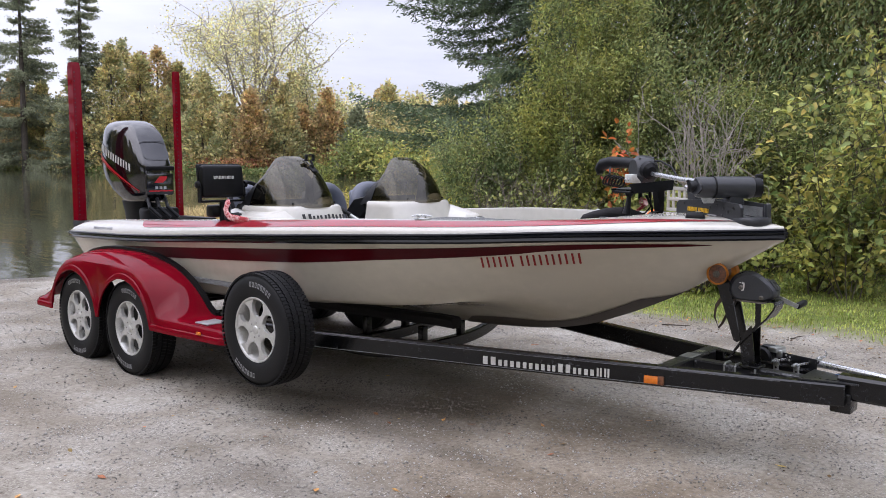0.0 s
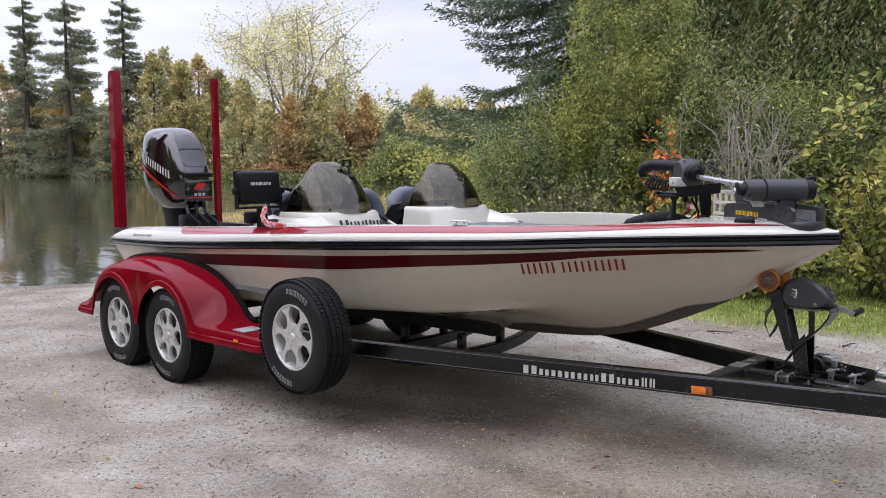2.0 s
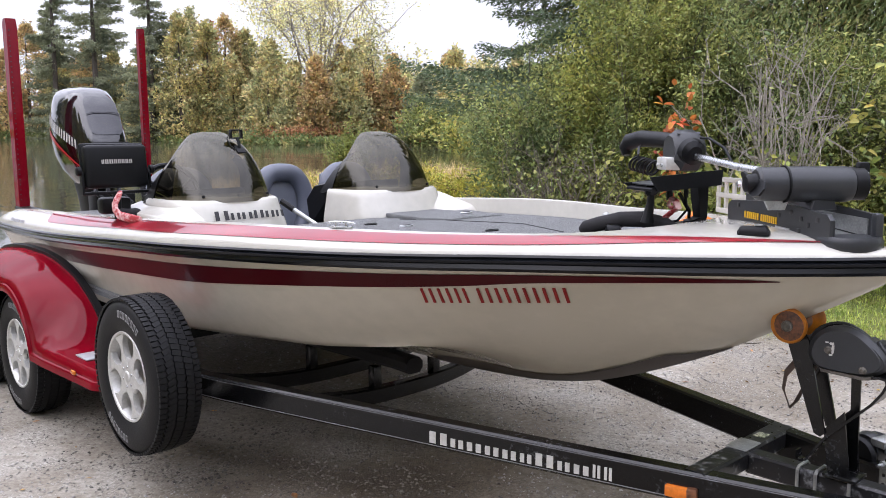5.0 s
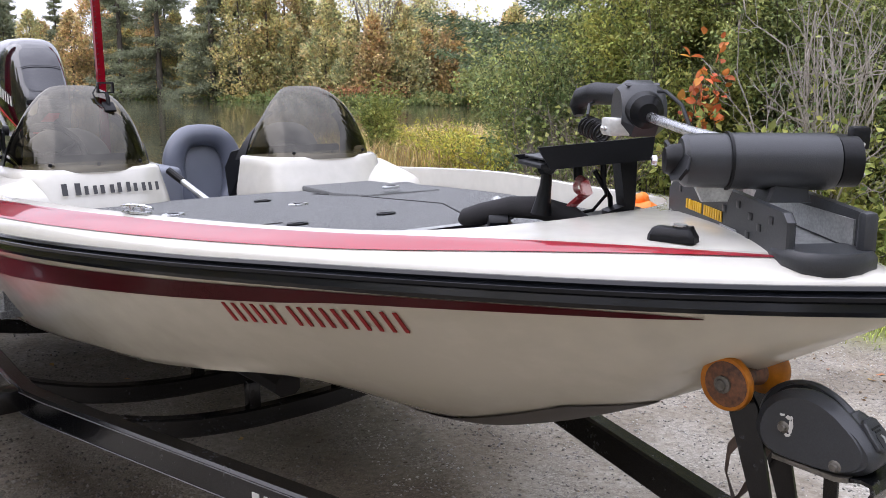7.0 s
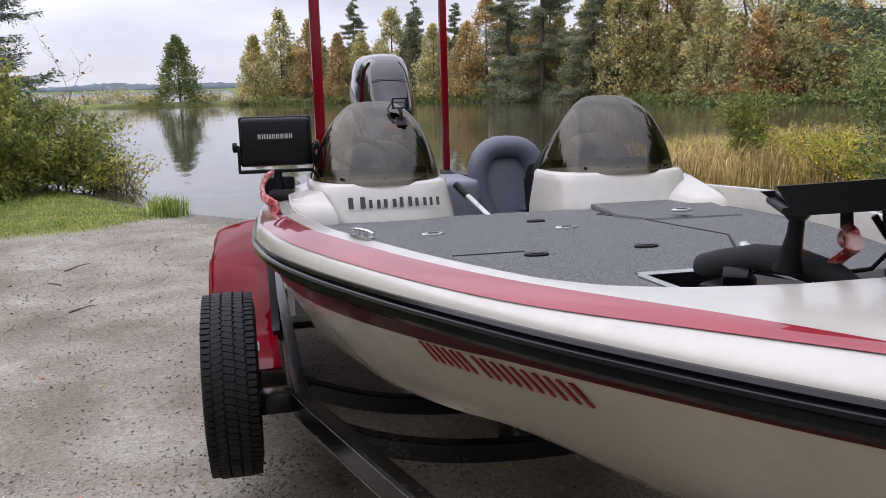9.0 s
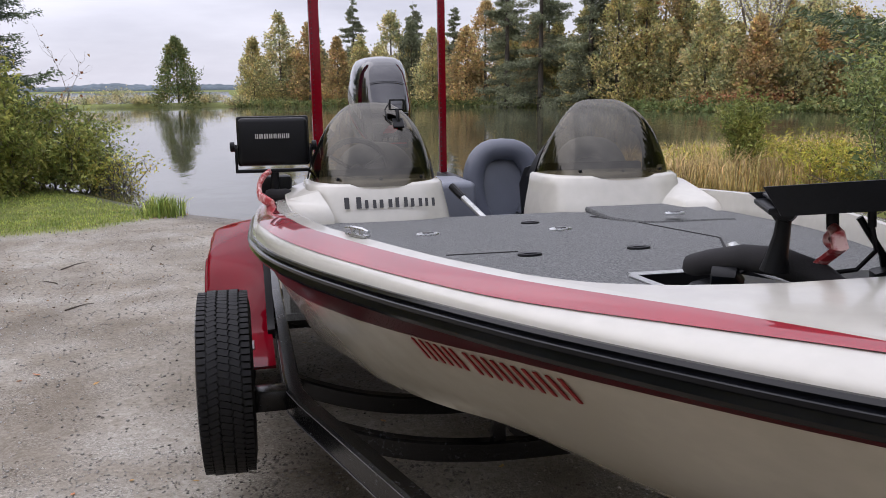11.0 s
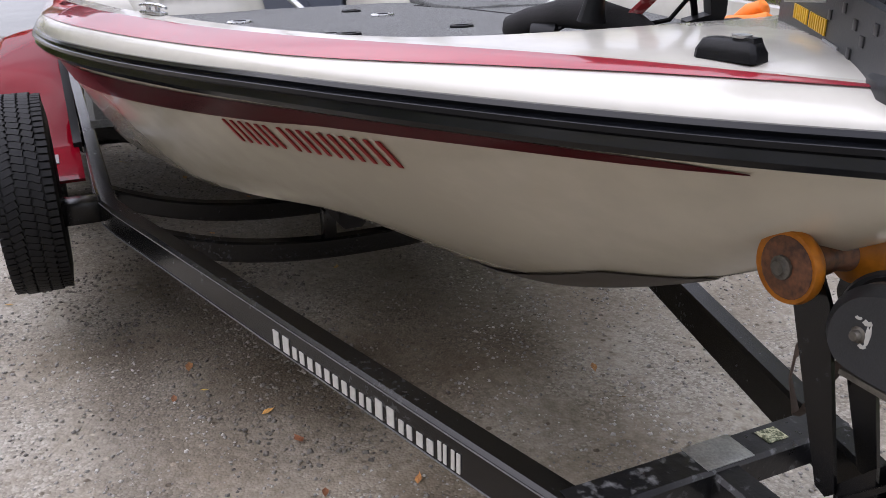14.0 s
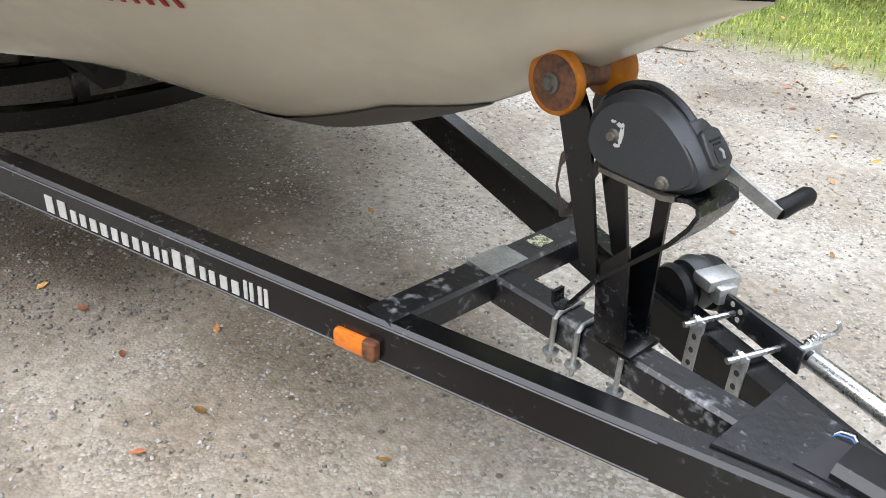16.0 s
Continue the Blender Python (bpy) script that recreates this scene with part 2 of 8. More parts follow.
M_STRIPE = mat("dark_red_stripe", (0.060, 0.0018, 0.005), 0.3, var=0.15, scale=2.0, fine=300, coat=0.15, spec=0.1)
M_LETTER = mat("red_vinyl", (0.26, 0.022, 0.02), 0.5, var=0.08, spec=0.2)
M_BLACKPAINT = mat("black_frame_paint", (0.0045, 0.0048, 0.0056), 0.24, var=0.4, scale=5.0, fine=70, coat=0.0, rvar=0.14, color2=(0.028, 0.029, 0.031), mixpos=(0.56, 0.74), spec=0.45)
M_WORN = mat("worn_black_paint", (0.012, 0.0125, 0.0145), 0.3, var=0.3, scale=13.0, fine=55, color2=(0.17, 0.175, 0.18), mixpos=(0.56, 0.72), bump=0.0008, spec=0.5)
M_RUBBER = mat("tyre_rubber", (0.006, 0.006, 0.0065), 0.58, var=0.3, scale=9, fine=120, bump=0.0008, rvar=0.12, spec=0.28)
M_RAIL = mat("black_rail_vinyl", (0.004, 0.0045, 0.006), 0.15, var=0.2, scale=3, fine=50, rvar=0.05, spec=0.26)
M_PLASTIC = mat("black_plastic", (0.005, 0.0053, 0.0062), 0.4, var=0.25, scale=8, fine=200, bump=0.0003, rvar=0.12, spec=0.2)
M_GREYPL = mat("charcoal_textured_plastic", (0.026, 0.028, 0.031), 0.38, var=0.2, scale=6, fine=400, bump=0.0003, spec=0.45)
M_COWL = mat("gloss_black_cowl", (0.004, 0.004, 0.0055), 0.10, var=0.2, scale=4, fine=60, coat=1.0, rvar=0.03, spec=0.5)
M_COWLGREY = mat("silver_grey_cowl", (0.02, 0.021, 0.025), 0.14, metal=0.2, var=0.1, coat=0.6)
M_ALU = mat("cast_aluminium", (0.56, 0.555, 0.525), 0.42, metal=0.5, var=0.12, scale=10, fine=90, rvar=0.12)
M_STEEL = mat("bright_steel", (0.55, 0.56, 0.57), 0.28, metal=0.95, var=0.15, scale=14, fine=120)
M_DULL = mat("tarnished_steel", (0.11, 0.10, 0.085), 0.5, metal=0.4, var=0.35, scale=25, fine=120)
M_GALV = mat("zinc_plated_steel", (0.42, 0.43, 0.42), 0.42, metal=0.8, var=0.22, scale=30, fine=160)
M_AMBER = mat("amber_lens", (0.62, 0.16, 0.01), 0.22, var=0.2, coat=0.5)
M_ROLLER = mat("amber_polyurethane", (0.52, 0.18, 0.012), 0.35, var=0.25, scale=10, fine=40, trans=0.35)
M_ROLLERD = mat("grimy_brown_polyurethane", (0.06, 0.022, 0.012), 0.45, var=0.35, scale=25, fine=90, color2=(0.13, 0.05, 0.02))
M_CARPET = mat("grey_marine_carpet", (0.145, 0.15, 0.15), 0.95, var=0.25, scale=150, fine=600, color2=(0.225, 0.23, 0.228), mixpos=(0.42, 0.58), bump=0.005, bump_scale=700, spec=0.1)
M_VINYL = mat("grey_seat_vinyl", (0.14, 0.153, 0.185), 0.38, var=0.1, scale=6, fine=240, bump=0.0006)
M_VINYLD = mat("dark_seat_vinyl", (0.10, 0.110, 0.140), 0.38, var=0.1, scale=6, fine=240, bump=0.0006)
M_DECAL = mat("black_decal", (0.012, 0.012, 0.014), 0.35, var=0.1)
M_DECALW = mat("pale_grey_decal", (0.46, 0.45, 0.42), 0.45, var=0.12, fine=80)
M_PIN = mat("dull_pinstripe", (0.13, 0.13, 0.135), 0.4, var=0.2, fine=30)
M_DECALG = mat("silver_grey_decal", (0.33, 0.33, 0.34), 0.35, var=0.1)
M_TYREMARK = mat("worn_pale_rubber", (0.22, 0.22, 0.22), 0.6, var=0.35, fine=60)
M_DECALR = mat("bright_red_decal", (0.45, 0.012, 0.02), 0.3, var=0.1)
M_STICKER = mat("faded_hatched_sticker", (0.10, 0.12, 0.06), 0.5, var=0.2, scale=60, fine=220, color2=(0.45, 0.46, 0.32), mixpos=(0.45, 0.55))
M_DECALY = mat("yellow_decal", (0.72, 0.42, 0.02), 0.4, var=0.1)
M_FOAM = mat("black_foam_cover", (0.014, 0.013, 0.014), 0.9, var=0.3, scale=20, fine=300, bump=0.001)
M_STRAP = mat("faded_strap_webbing", (0.085, 0.06, 0.048), 0.9, var=0.3, fine=300)
M_REDCLOTH = mat("red_white_strap", (0.40, 0.03, 0.035), 0.6, var=0.15, scale=26, fine=60, color2=(0.55, 0.36, 0.34), mixpos=(0.45, 0.6))
M_ORANGE = mat("orange_rubber", (0.80, 0.20, 0.012), 0.5, var=0.12)
M_BLUE = mat("blue_plastic", (0.03, 0.1, 0.26), 0.4, var=0.1)
M_BARK = mat("grey_brown_bark", (0.085, 0.07, 0.056), 0.9, var=0.35, scale=2, fine=14, bump=0.01, stretch=(1, 1, 0.25))
M_TWIG = mat("grey_twig", (0.15, 0.125, 0.10), 0.9, var=0.3, scale=3, fine=30)
M_PALETWIG = mat("pale_bare_twig", (0.30, 0.27, 0.235), 0.9, var=0.3, scale=3, fine=30)
M_KEEL = mat("brown_keel_guard", (0.075, 0.062, 0.055), 0.5, var=0.2, scale=5, fine=60)


def leafmat(name, color, color2, pos=(0.42, 0.6), isl=0.45, trans=0.3, rough=0.6, scale=0.5):
    color, color2 = ([q * 1.3 for q in c] for c in (color, color2))
    return mat(name, color, rough, var=0.18, scale=scale, fine=scale * 6, color2=color2, mixpos=pos, island=isl, trans=trans, leafy=True, spec=0.3)


# far-bank cedars and spruces: distance haze is put into these paler leaf colours
L_CEDAR = leafmat("cedar_foliage_autumn_hazed", (0.30, 0.335, 0.175), (0.49, 0.415, 0.195), scale=0.6, trans=0.46)
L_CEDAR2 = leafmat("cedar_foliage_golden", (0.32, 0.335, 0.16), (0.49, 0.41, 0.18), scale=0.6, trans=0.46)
L_SPRUCE = leafmat("haze_paled_spruce_needles", (0.145, 0.165, 0.105), (0.21, 0.225, 0.135), isl=0.3, trans=0.4)
# the near spruces keep a darker needle colour
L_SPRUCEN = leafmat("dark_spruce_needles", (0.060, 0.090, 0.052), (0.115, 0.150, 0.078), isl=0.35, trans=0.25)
L_WILLOW = leafmat("pale_yellow_leaves", (0.48, 0.48, 0.23), (0.63, 0.58, 0.27), scale=0.3, trans=0.45)
L_SHRUB = leafmat("shrub_leaves_green", (0.13, 0.17, 0.058), (0.27, 0.285, 0.085), scale=0.8)
L_SHRUB2 = leafmat("shrub_leaves_greyish", (0.12, 0.165, 0.07), (0.25, 0.28, 0.105), scale=0.9, trans=0.35)
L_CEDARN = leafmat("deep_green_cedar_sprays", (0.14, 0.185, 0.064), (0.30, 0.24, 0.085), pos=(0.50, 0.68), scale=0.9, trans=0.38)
L_SHRUBY = leafmat("shrub_leaves_light_green", (0.18, 0.22, 0.06), (0.31, 0.32, 0.085), scale=0.9, trans=0.38)
L_YELLOW = leafmat("shrub_leaves_yellowing", (0.20, 0.26, 0.085), (0.42, 0.37, 0.09), pos=(0.44, 0.62), scale=1.4, trans=0.4)
L_ORANGE = leafmat("orange_leaves", (0.40, 0.13, 0.035), (0.48, 0.20, 0.05), scale=1.0)
L_RED = leafmat("red_orange_leaves", (0.22, 0.10, 0.055), (0.30, 0.17, 0.07), scale=1.0)
L_RUST = leafmat("rusty_leaves", (0.24, 0.12, 0.045), (0.34, 0.19, 0.06), scale=0.6)
L_GRASS = leafmat("grass_blades", (0.17, 0.24, 0.05), (0.32, 0.36, 0.09), scale=1.5, isl=0.35)
L_REED = leafmat("dry_reed_blades", (0.36, 0.28, 0.12), (0.52, 0.41, 0.19), scale=1.5, isl=0.35)
L_REEDG = leafmat("green_gold_weeds", (0.26, 0.29, 0.055), (0.50, 0.44, 0.08), scale=1.2)
# far-bank cedar leaves too, paled for distance haze
L_RUSTC = leafmat("browning_cedar_foliage", (0.33, 0.275, 0.14), (0.47, 0.345, 0.15), scale=0.6, trans=0.45)

# ---- land and water ----
WATER = -0.27
SHORE = [(-60, -30), (-30, -14), (-17, -7.5), (-11, -4.2), (-8.6, -2.8), (-7.4, -1.9), (-6.3, -0.8), (-5.5, 0.6), (-5.2, 2.4), (-6.6, 5.5), (-10, 9.5), (-13, 14), (-15, 22), (-22, 45), (-30, 140)]
FAR_R = curve([20, 40, 50, 57, 65, 69, 79, 88, 91], [66, 66, 65, 64, 71, 79, 94, 99, 104])


def polar(b, r, eye=(6.0, -1.1)):
    """The place r metres off, b degrees to the left of straight across the boat."""
    return eye[0] - r * math.sin(radians(b)), eye[1] + r * math.cos(radians(b))


def shore_dist(x, y):
    """Metres inland (plus) or out on the water (minus) of the near bank."""
    best = np.full(x.shape, 1e9)
    for (ax, ay), (bx, by) in zip(SHORE[:-1], SHORE[1:]):
        dx, dy = bx - ax, by - ay
        t = np.clip(((x - ax) * dx + (y - ay) * dy) / (dx * dx + dy * dy), 0, 1)
        best = np.minimum(best, np.hypot(x - ax - t * dx, y - ay - t * dy))
    sy = np.interp(y, [p[1] for p in SHORE], [p[0] for p in SHORE])
    return np.where(x > sy, best, -best)


def ground_z(x, y):
    x, y = np.atleast_1d(np.asarray(x, float)), np.atleast_1d(np.asarray(y, float))
    d = shore_dist(x, y)
    slope = np.clip(math.tan(radians(SLOPE)) * (x - PIVOT), -0.4, 0.5)
    s = smooth01(0.0, 3.2, d)
    z = slope * s + (1 - s) * (WATER + np.clip(0.09 * d, -1.6, 0.25))
    b = np.degrees(np.arctan2(-(x - 6.0), y + 1.1))
    r = np.hypot(x - 6.0, y + 1.1)
    fr = np.interp(b, [20, 40, 50, 57, 65, 69, 79, 88, 91], [66, 66, 65, 64, 71, 79, 94, 99, 104])
    land = smooth01(-1.5, 2.5, r - fr) * smooth01(91.5, 89.5, b) * smooth01(-20, 10, b) * (d < 0)
    spit = smooth01(-2, 2, r - 101) * smooth01(3, -2, r - 111) * smooth01(116, 112, b) * smooth01(86, 89, b)
    far = smooth01(1400, 1500, r)
    z = z * (1 - land) + land * (WATER + 0.45 + 0.012 * np.clip(r - fr, 0, 400))
    z = z * (1 - spit) + spit * (WATER + 0.5)
    z = np.where(far > 0, z * (1 - far) + far * 2.0, z)
    return z


def gz(x, y):
    return float(ground_z(x, y)[0])


def graded(lo, hi, step, far, grow=1.18):
    mid = list(np.arange(lo, hi + 1e-6, step))
    s, a = step, hi
    while a < far:
        s *= grow
        a += s
        mid.append(a)
    s, a = step, lo
    while a > -far:
        s *= grow
        a -= s
        mid.insert(0, a)
    return np.array(mid)


gx, gy = graded(-13, 9, 0.11, 4500), graded(-7, 9, 0.11, 4500)
GX, GY = np.meshgrid(gx, gy, indexing="ij")
GZ = ground_z(GX.ravel(), GY.ravel()).reshape(GX.shape)


def rough_noise(x, y, s, seed):
    r = np.random.default_rng(seed)
    out = np.zeros_like(x)
    for k in range(9):
        a, ph = r.uniform(0, 6.28), r.uniform(0, 6.28)
        f = s * r.uniform(0.6, 1.7)
        out += np.sin((x * math.cos(a) + y * math.sin(a)) * f + ph)
    return out / 4.0


near = smooth01(14, 9, np.abs(GX - 0)) * smooth01(12, 8, np.abs(GY))
GZ = GZ + near * (0.010 * rough_noise(GX, GY, 1.3, 3) + 0.005 * rough_noise(GX, GY, 5.0, 4) + 0.003 * rough_noise(GX, GY, 17.0, 5)) * smooth01(-0.3, 1.5, shore_dist(GX.ravel(), GY.ravel()).reshape(GX.shape))
ni, nj = GX.shape
gi = (np.arange(ni - 1)[:, None] * nj + np.arange(nj - 1)[None, :]).ravel()
ground_me_faces = np.stack([gi, gi + nj, gi + nj + 1, gi + 1], 1)


def grass_mask(x, y):
    """1 on turf, 0 on gravel."""
    w = 0.28 * rough_noise(x, y, 1.1, 11) + 0.12 * rough_noise(x, y, 4.0, 12)
    right = smooth01(-0.35, 0.45, y - (3.75 + 0.04 * (x - 3)) + w + 0.25 * np.clip(-1 - x, 0, 4))
    edge = -1.9 - 0.62 * (x + 7.6)
    left = smooth01(-0.3, 0.4, (edge - y) + w) * smooth01(0.3, -0.5, x + 5.75 + 0.1 * w)
    far = smooth01(20, 30, np.hypot(x, y))
    return np.clip(right + left + far, 0, 1)


M_GROUND = bpy.data.materials.new("gravel_and_turf")
M_GROUND.use_nodes = True


def ground_nodes(m):
    n, l = m.node_tree.nodes, m.node_tree.links
    b = n["Principled BSDF"]
    tc = n.new("ShaderNodeTexCoord")

    def noise_at(s, detail=5.0):
        q = n.new("ShaderNodeTexNoise")
        q.inputs["Scale"].default_value, q.inputs["Detail"].default_value = s, detail
        l.new(tc.outputs["Object"], q.inputs["Vector"])
        return q.outputs["Fac"]

    def ramp(src, stops):
        q = n.new("ShaderNodeValToRGB")
        for e, (p, c) in zip(q.color_ramp.elements, (stops[0], stops[-1])):
            e.position, e.color = p, (*c, 1)
        for p, c in stops[1:-1]:
            e = q.color_ramp.elements.new(p)
            e.position = p
            e.color = (*c, 1)
        l.new(src, q.inputs[0])
        return q.outputs[0]

    def mix(fac, a, c, kind="MIX"):
        q = n.new("ShaderNodeMixRGB")
        q.blend_type = kind
        if isinstance(fac, float):
            q.inputs[0].default_value = fac
        else:
            l.new(fac, q.inputs[0])
        l.new(a, q.inputs[1])
        l.new(c, q.inputs[2])
        return q.outputs[0]

    vo = n.new("ShaderNodeTexVoronoi")
    vo.inputs["Scale"].default_value = 105.0
    l.new(tc.outputs["Object"], vo.inputs["Vector"])
    stone = ramp(vo.outputs["Color"], [(0.12, (0.20, 0.184, 0.160)), (0.5, (0.32, 0.297, 0.265)), (0.9, (0.47, 0.446, 0.410))])
    fines = ramp(noise_at(30, 6), [(0.32, (0.25, 0.224, 0.188)), (0.66, (0.40, 0.372, 0.330))])
    base = mix(ramp(noise_at(3.5, 8.0), [(0.40, (0, 0, 0)), (0.60, (0.85, 0.85, 0.85))]), fines, stone)
    crack = ramp(vo.outputs["Distance"], [(0.30, (0.98, 1, 0.985)), (0.62, (0.88, 0.885, 0.865))])
    base = mix(1.0, base, crack, "MULTIPLY")
    patch = ramp(noise_at(0.7), [(0.38, (0.71, 0.68, 0.635)), (0.60, (1.05, 1.05, 1.045))])
    base = mix(1.0, base, patch, "MULTIPLY")
    dirt = ramp(noise_at(2.1, 6.0), [(0.40, (0.83, 0.795, 0.75)), (0.58, (1.06, 1.055, 1.045))])
    base = mix(1.0, base, dirt, "MULTIPLY")
    # scattered larger stones and dark bits
    vb = n.new("ShaderNodeTexVoronoi")
    vb.inputs["Scale"].default_value = 34.0
    l.new(tc.outputs["Object"], vb.inputs["Vector"])
    bits = ramp(vb.outputs["Color"], [(0.10, (0.42, 0.39, 0.35)), (0.22, (1, 1, 1)), (0.80, (1, 1, 1)), (0.92, (1.45, 1.44, 1.42))])
    near_core = ramp(vb.outputs["Distance"], [(0.26, (1, 1, 1)), (0.40, (0, 0, 0))])
    spotted = mix(1.0, base, bits, "MULTIPLY")
    base = mix(near_core, base, spotted)
    turf = mix(noise_at(9), ramp(noise_at(2.2), [(0.35, (0.14, 0.20, 0.045)), (0.7, (0.28, 0.30, 0.075))]), ramp(noise_at(40), [(0.3, (0.03, 0.04, 0.012)), (0.7, (0.14, 0.13, 0.04))]))
    at = n.new("ShaderNodeAttribute")
    at.attribute_name = "turf"
    # mask of the damp shore rim plus the darker gravel blotches
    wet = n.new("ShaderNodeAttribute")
    wet.attribute_name = "dark_ground"
    # trodden brown earth where boats are hitched up
    soil = n.new("ShaderNodeAttribute")
    soil.attribute_name = "soil"
    earth = n.new("ShaderNodeMixRGB")
    earth.blend_type = "MULTIPLY"
    earth.inputs[2].default_value = (0.78, 0.705, 0.625, 1)
    l.new(soil.outputs["Fac"], earth.inputs[0])
    l.new(base, earth.inputs[1])
    col = mix(at.outputs["Fac"], earth.outputs[0], turf)
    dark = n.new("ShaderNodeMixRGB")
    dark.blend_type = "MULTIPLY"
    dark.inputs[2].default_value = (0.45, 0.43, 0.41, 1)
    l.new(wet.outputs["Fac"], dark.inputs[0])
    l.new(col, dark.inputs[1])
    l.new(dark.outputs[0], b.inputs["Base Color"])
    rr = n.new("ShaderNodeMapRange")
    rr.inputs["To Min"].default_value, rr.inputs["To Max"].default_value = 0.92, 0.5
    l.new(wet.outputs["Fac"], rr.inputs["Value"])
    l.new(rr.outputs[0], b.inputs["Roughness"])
    b.inputs["Specular IOR Level"].default_value = 0.25
    b1, b2 = n.new("ShaderNodeBump"), n.new("ShaderNodeBump")
    b1.inputs["Distance"].default_value, b2.inputs["Distance"].default_value = 0.006, 0.008
    b1.inputs["Strength"].default_value, b2.inputs["Strength"].default_value = 0.45, 0.6
    l.new(vo.outputs["Distance"], b1.inputs["Height"])
    b1.invert = True
    l.new(noise_at(40, 6), b2.inputs["Height"])
    l.new(b1.outputs[0], b2.inputs["Normal"])
    l.new(b2.outputs[0], b.inputs["Normal"])


ground_nodes(M_GROUND)
ground_me = bulk("ground", np.stack([GX, GY, GZ], -1).reshape(-1, 3), ground_me_faces, M_GROUND)
turf = grass_mask(GX.ravel(), GY.ravel())
sd = shore_dist(GX.ravel(), GY.ravel())
# damp rim along the waterline
dark_ground = smooth01(1.1, 0.1, sd) * smooth01(20, 12, np.hypot(GX.ravel(), GY.ravel()))
# darker blotches under the trailer, in the wheel tracks and on the open gravel
blotch = lambda cx, cy, rx, ry: smooth01(1.0, 0.5, np.hypot((GX.ravel() - cx) / rx, (GY.ravel() - cy) / ry) + 0.18 * rough_noise(GX.ravel(), GY.ravel(), 4.0, 21))
dark_ground = np.clip(dark_ground + 0.22 * blotch(1.9, -0.3, 1.9, 1.0) + 0.45 * blotch(3.4, -0.6, 0.9, 0.5) + 0.5 * blotch(3.6, -1.0, 1.9, 0.17) + 0.3 * blotch(4.4, -1.9, 1.6, 0.20) + 0.3 * blotch(3.6, 0.1, 1.0, 0.35) + 0.25 * blotch(-1.5, -2.7, 2.0, 0.2) + 0.4 * blotch(4.6, 3.0, 3.4, 0.30) + 0.3 * blotch(2.0, -3.0, 3.0, 0.22) + 0.28 * blotch(2.5, -0.2, 1.7, 0.9) + 0.40 * blotch(5.0, -2.0, 2.6, 1.0), 0, 1)
soil = np.clip(blotch(4.2, -0.7, 1.8, 1.3) * (0.8 + 0.5 * rough_noise(GX.ravel(), GY.ravel(), 2.2, 29)), 0, 1)
for key, values in (("turf", turf), ("dark_ground", dark_ground), ("soil", soil)):
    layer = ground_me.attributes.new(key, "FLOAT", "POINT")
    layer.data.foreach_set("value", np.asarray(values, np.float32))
ground_me.shade_smooth()
ground = tagged(new("ground", ground_me), "pale grey gravel yard with turf edges by a lake", "ground", kind="structure")

M_WATER = bpy.data.materials.new("still_lake_water")
M_WATER.use_nodes = True


def water_nodes(m):
    n, l = m.node_tree.nodes, m.node_tree.links
    b = n["Principled BSDF"]
    b.inputs["Base Color"].default_value = (0.050, 0.049, 0.030, 1)
    b.inputs["Roughness"].default_value = 0.05
    b.inputs["IOR"].default_value = 1.33
    tc, mp = n.new("ShaderNodeTexCoord"), n.new("ShaderNodeMapping")
    mp.inputs["Scale"].default_value = (0.35, 1.0, 1.0)
    l.new(tc.outputs["Object"], mp.inputs["Vector"])
    nz, nz2 = n.new("ShaderNodeTexNoise"), n.new("ShaderNodeTexNoise")
    nz.inputs["Scale"].default_value, nz.inputs["Detail"].default_value = 2.2, 3.0
    nz2.inputs["Scale"].default_value, nz2.inputs["Detail"].default_value = 0.35, 3.0
    bp, bp2 = n.new("ShaderNodeBump"), n.new("ShaderNodeBump")
    bp.inputs["Distance"].default_value, bp2.inputs["Distance"].default_value = 0.009, 0.020
    for q in (nz, nz2):
        l.new(mp.outputs[0], q.inputs["Vector"])
    l.new(nz.outputs["Fac"], bp.inputs["Height"])
    l.new(nz2.outputs["Fac"], bp2.inputs["Height"])
    l.new(bp.outputs[0], bp2.inputs["Normal"])
    l.new(bp2.outputs[0], b.inputs["Normal"])


water_nodes(M_WATER)
wv = [(-4600, -4600, WATER), (-4.0, -4600, WATER), (-4.0, 4600, WATER), (-4600, 4600, WATER)]
water = tagged(new("water", bulk("water", wv, [(0, 1, 2, 3)], M_WATER)), "calm grey-green lake water with soft ripples", "water", kind="structure")

# the wooded hills over the lake
hv, hf = [], []
hb_ = np.linspace(60, 150, 400)
for k, b in enumerate(hb_):
    top = 9 + 4 * math.sin(b * 0.21) + 2 * math.sin(b * 0.9 + 1) + RNG.uniform(-1.3, 1.3)
    for r, z in ((1500, -1), (1500, 4 + RNG.uniform(-1, 1)), (1560, top), (1800, top + 1)):
        x, y = polar(b, r)
        hv.append((x, y, z))
for k in range(len(hb_) - 1):
    for j in range(3):
        hf.append((k * 4 + j, k * 4 + j + 1, k * 4 + j + 5, k * 4 + j + 4))
# distance haze is mixed into the woods' blue-grey colour
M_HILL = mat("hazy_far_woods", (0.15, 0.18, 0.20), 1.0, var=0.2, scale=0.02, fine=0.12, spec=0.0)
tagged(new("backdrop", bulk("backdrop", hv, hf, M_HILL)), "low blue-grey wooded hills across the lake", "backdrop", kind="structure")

# ---- trees and shrubs ----
def branch(geo, pts, r0, r1, n=6):
    k = len(pts)
    geo.tube(pts, [r0 + (r1 - r0) * i / (k - 1) for i in range(k)], n)


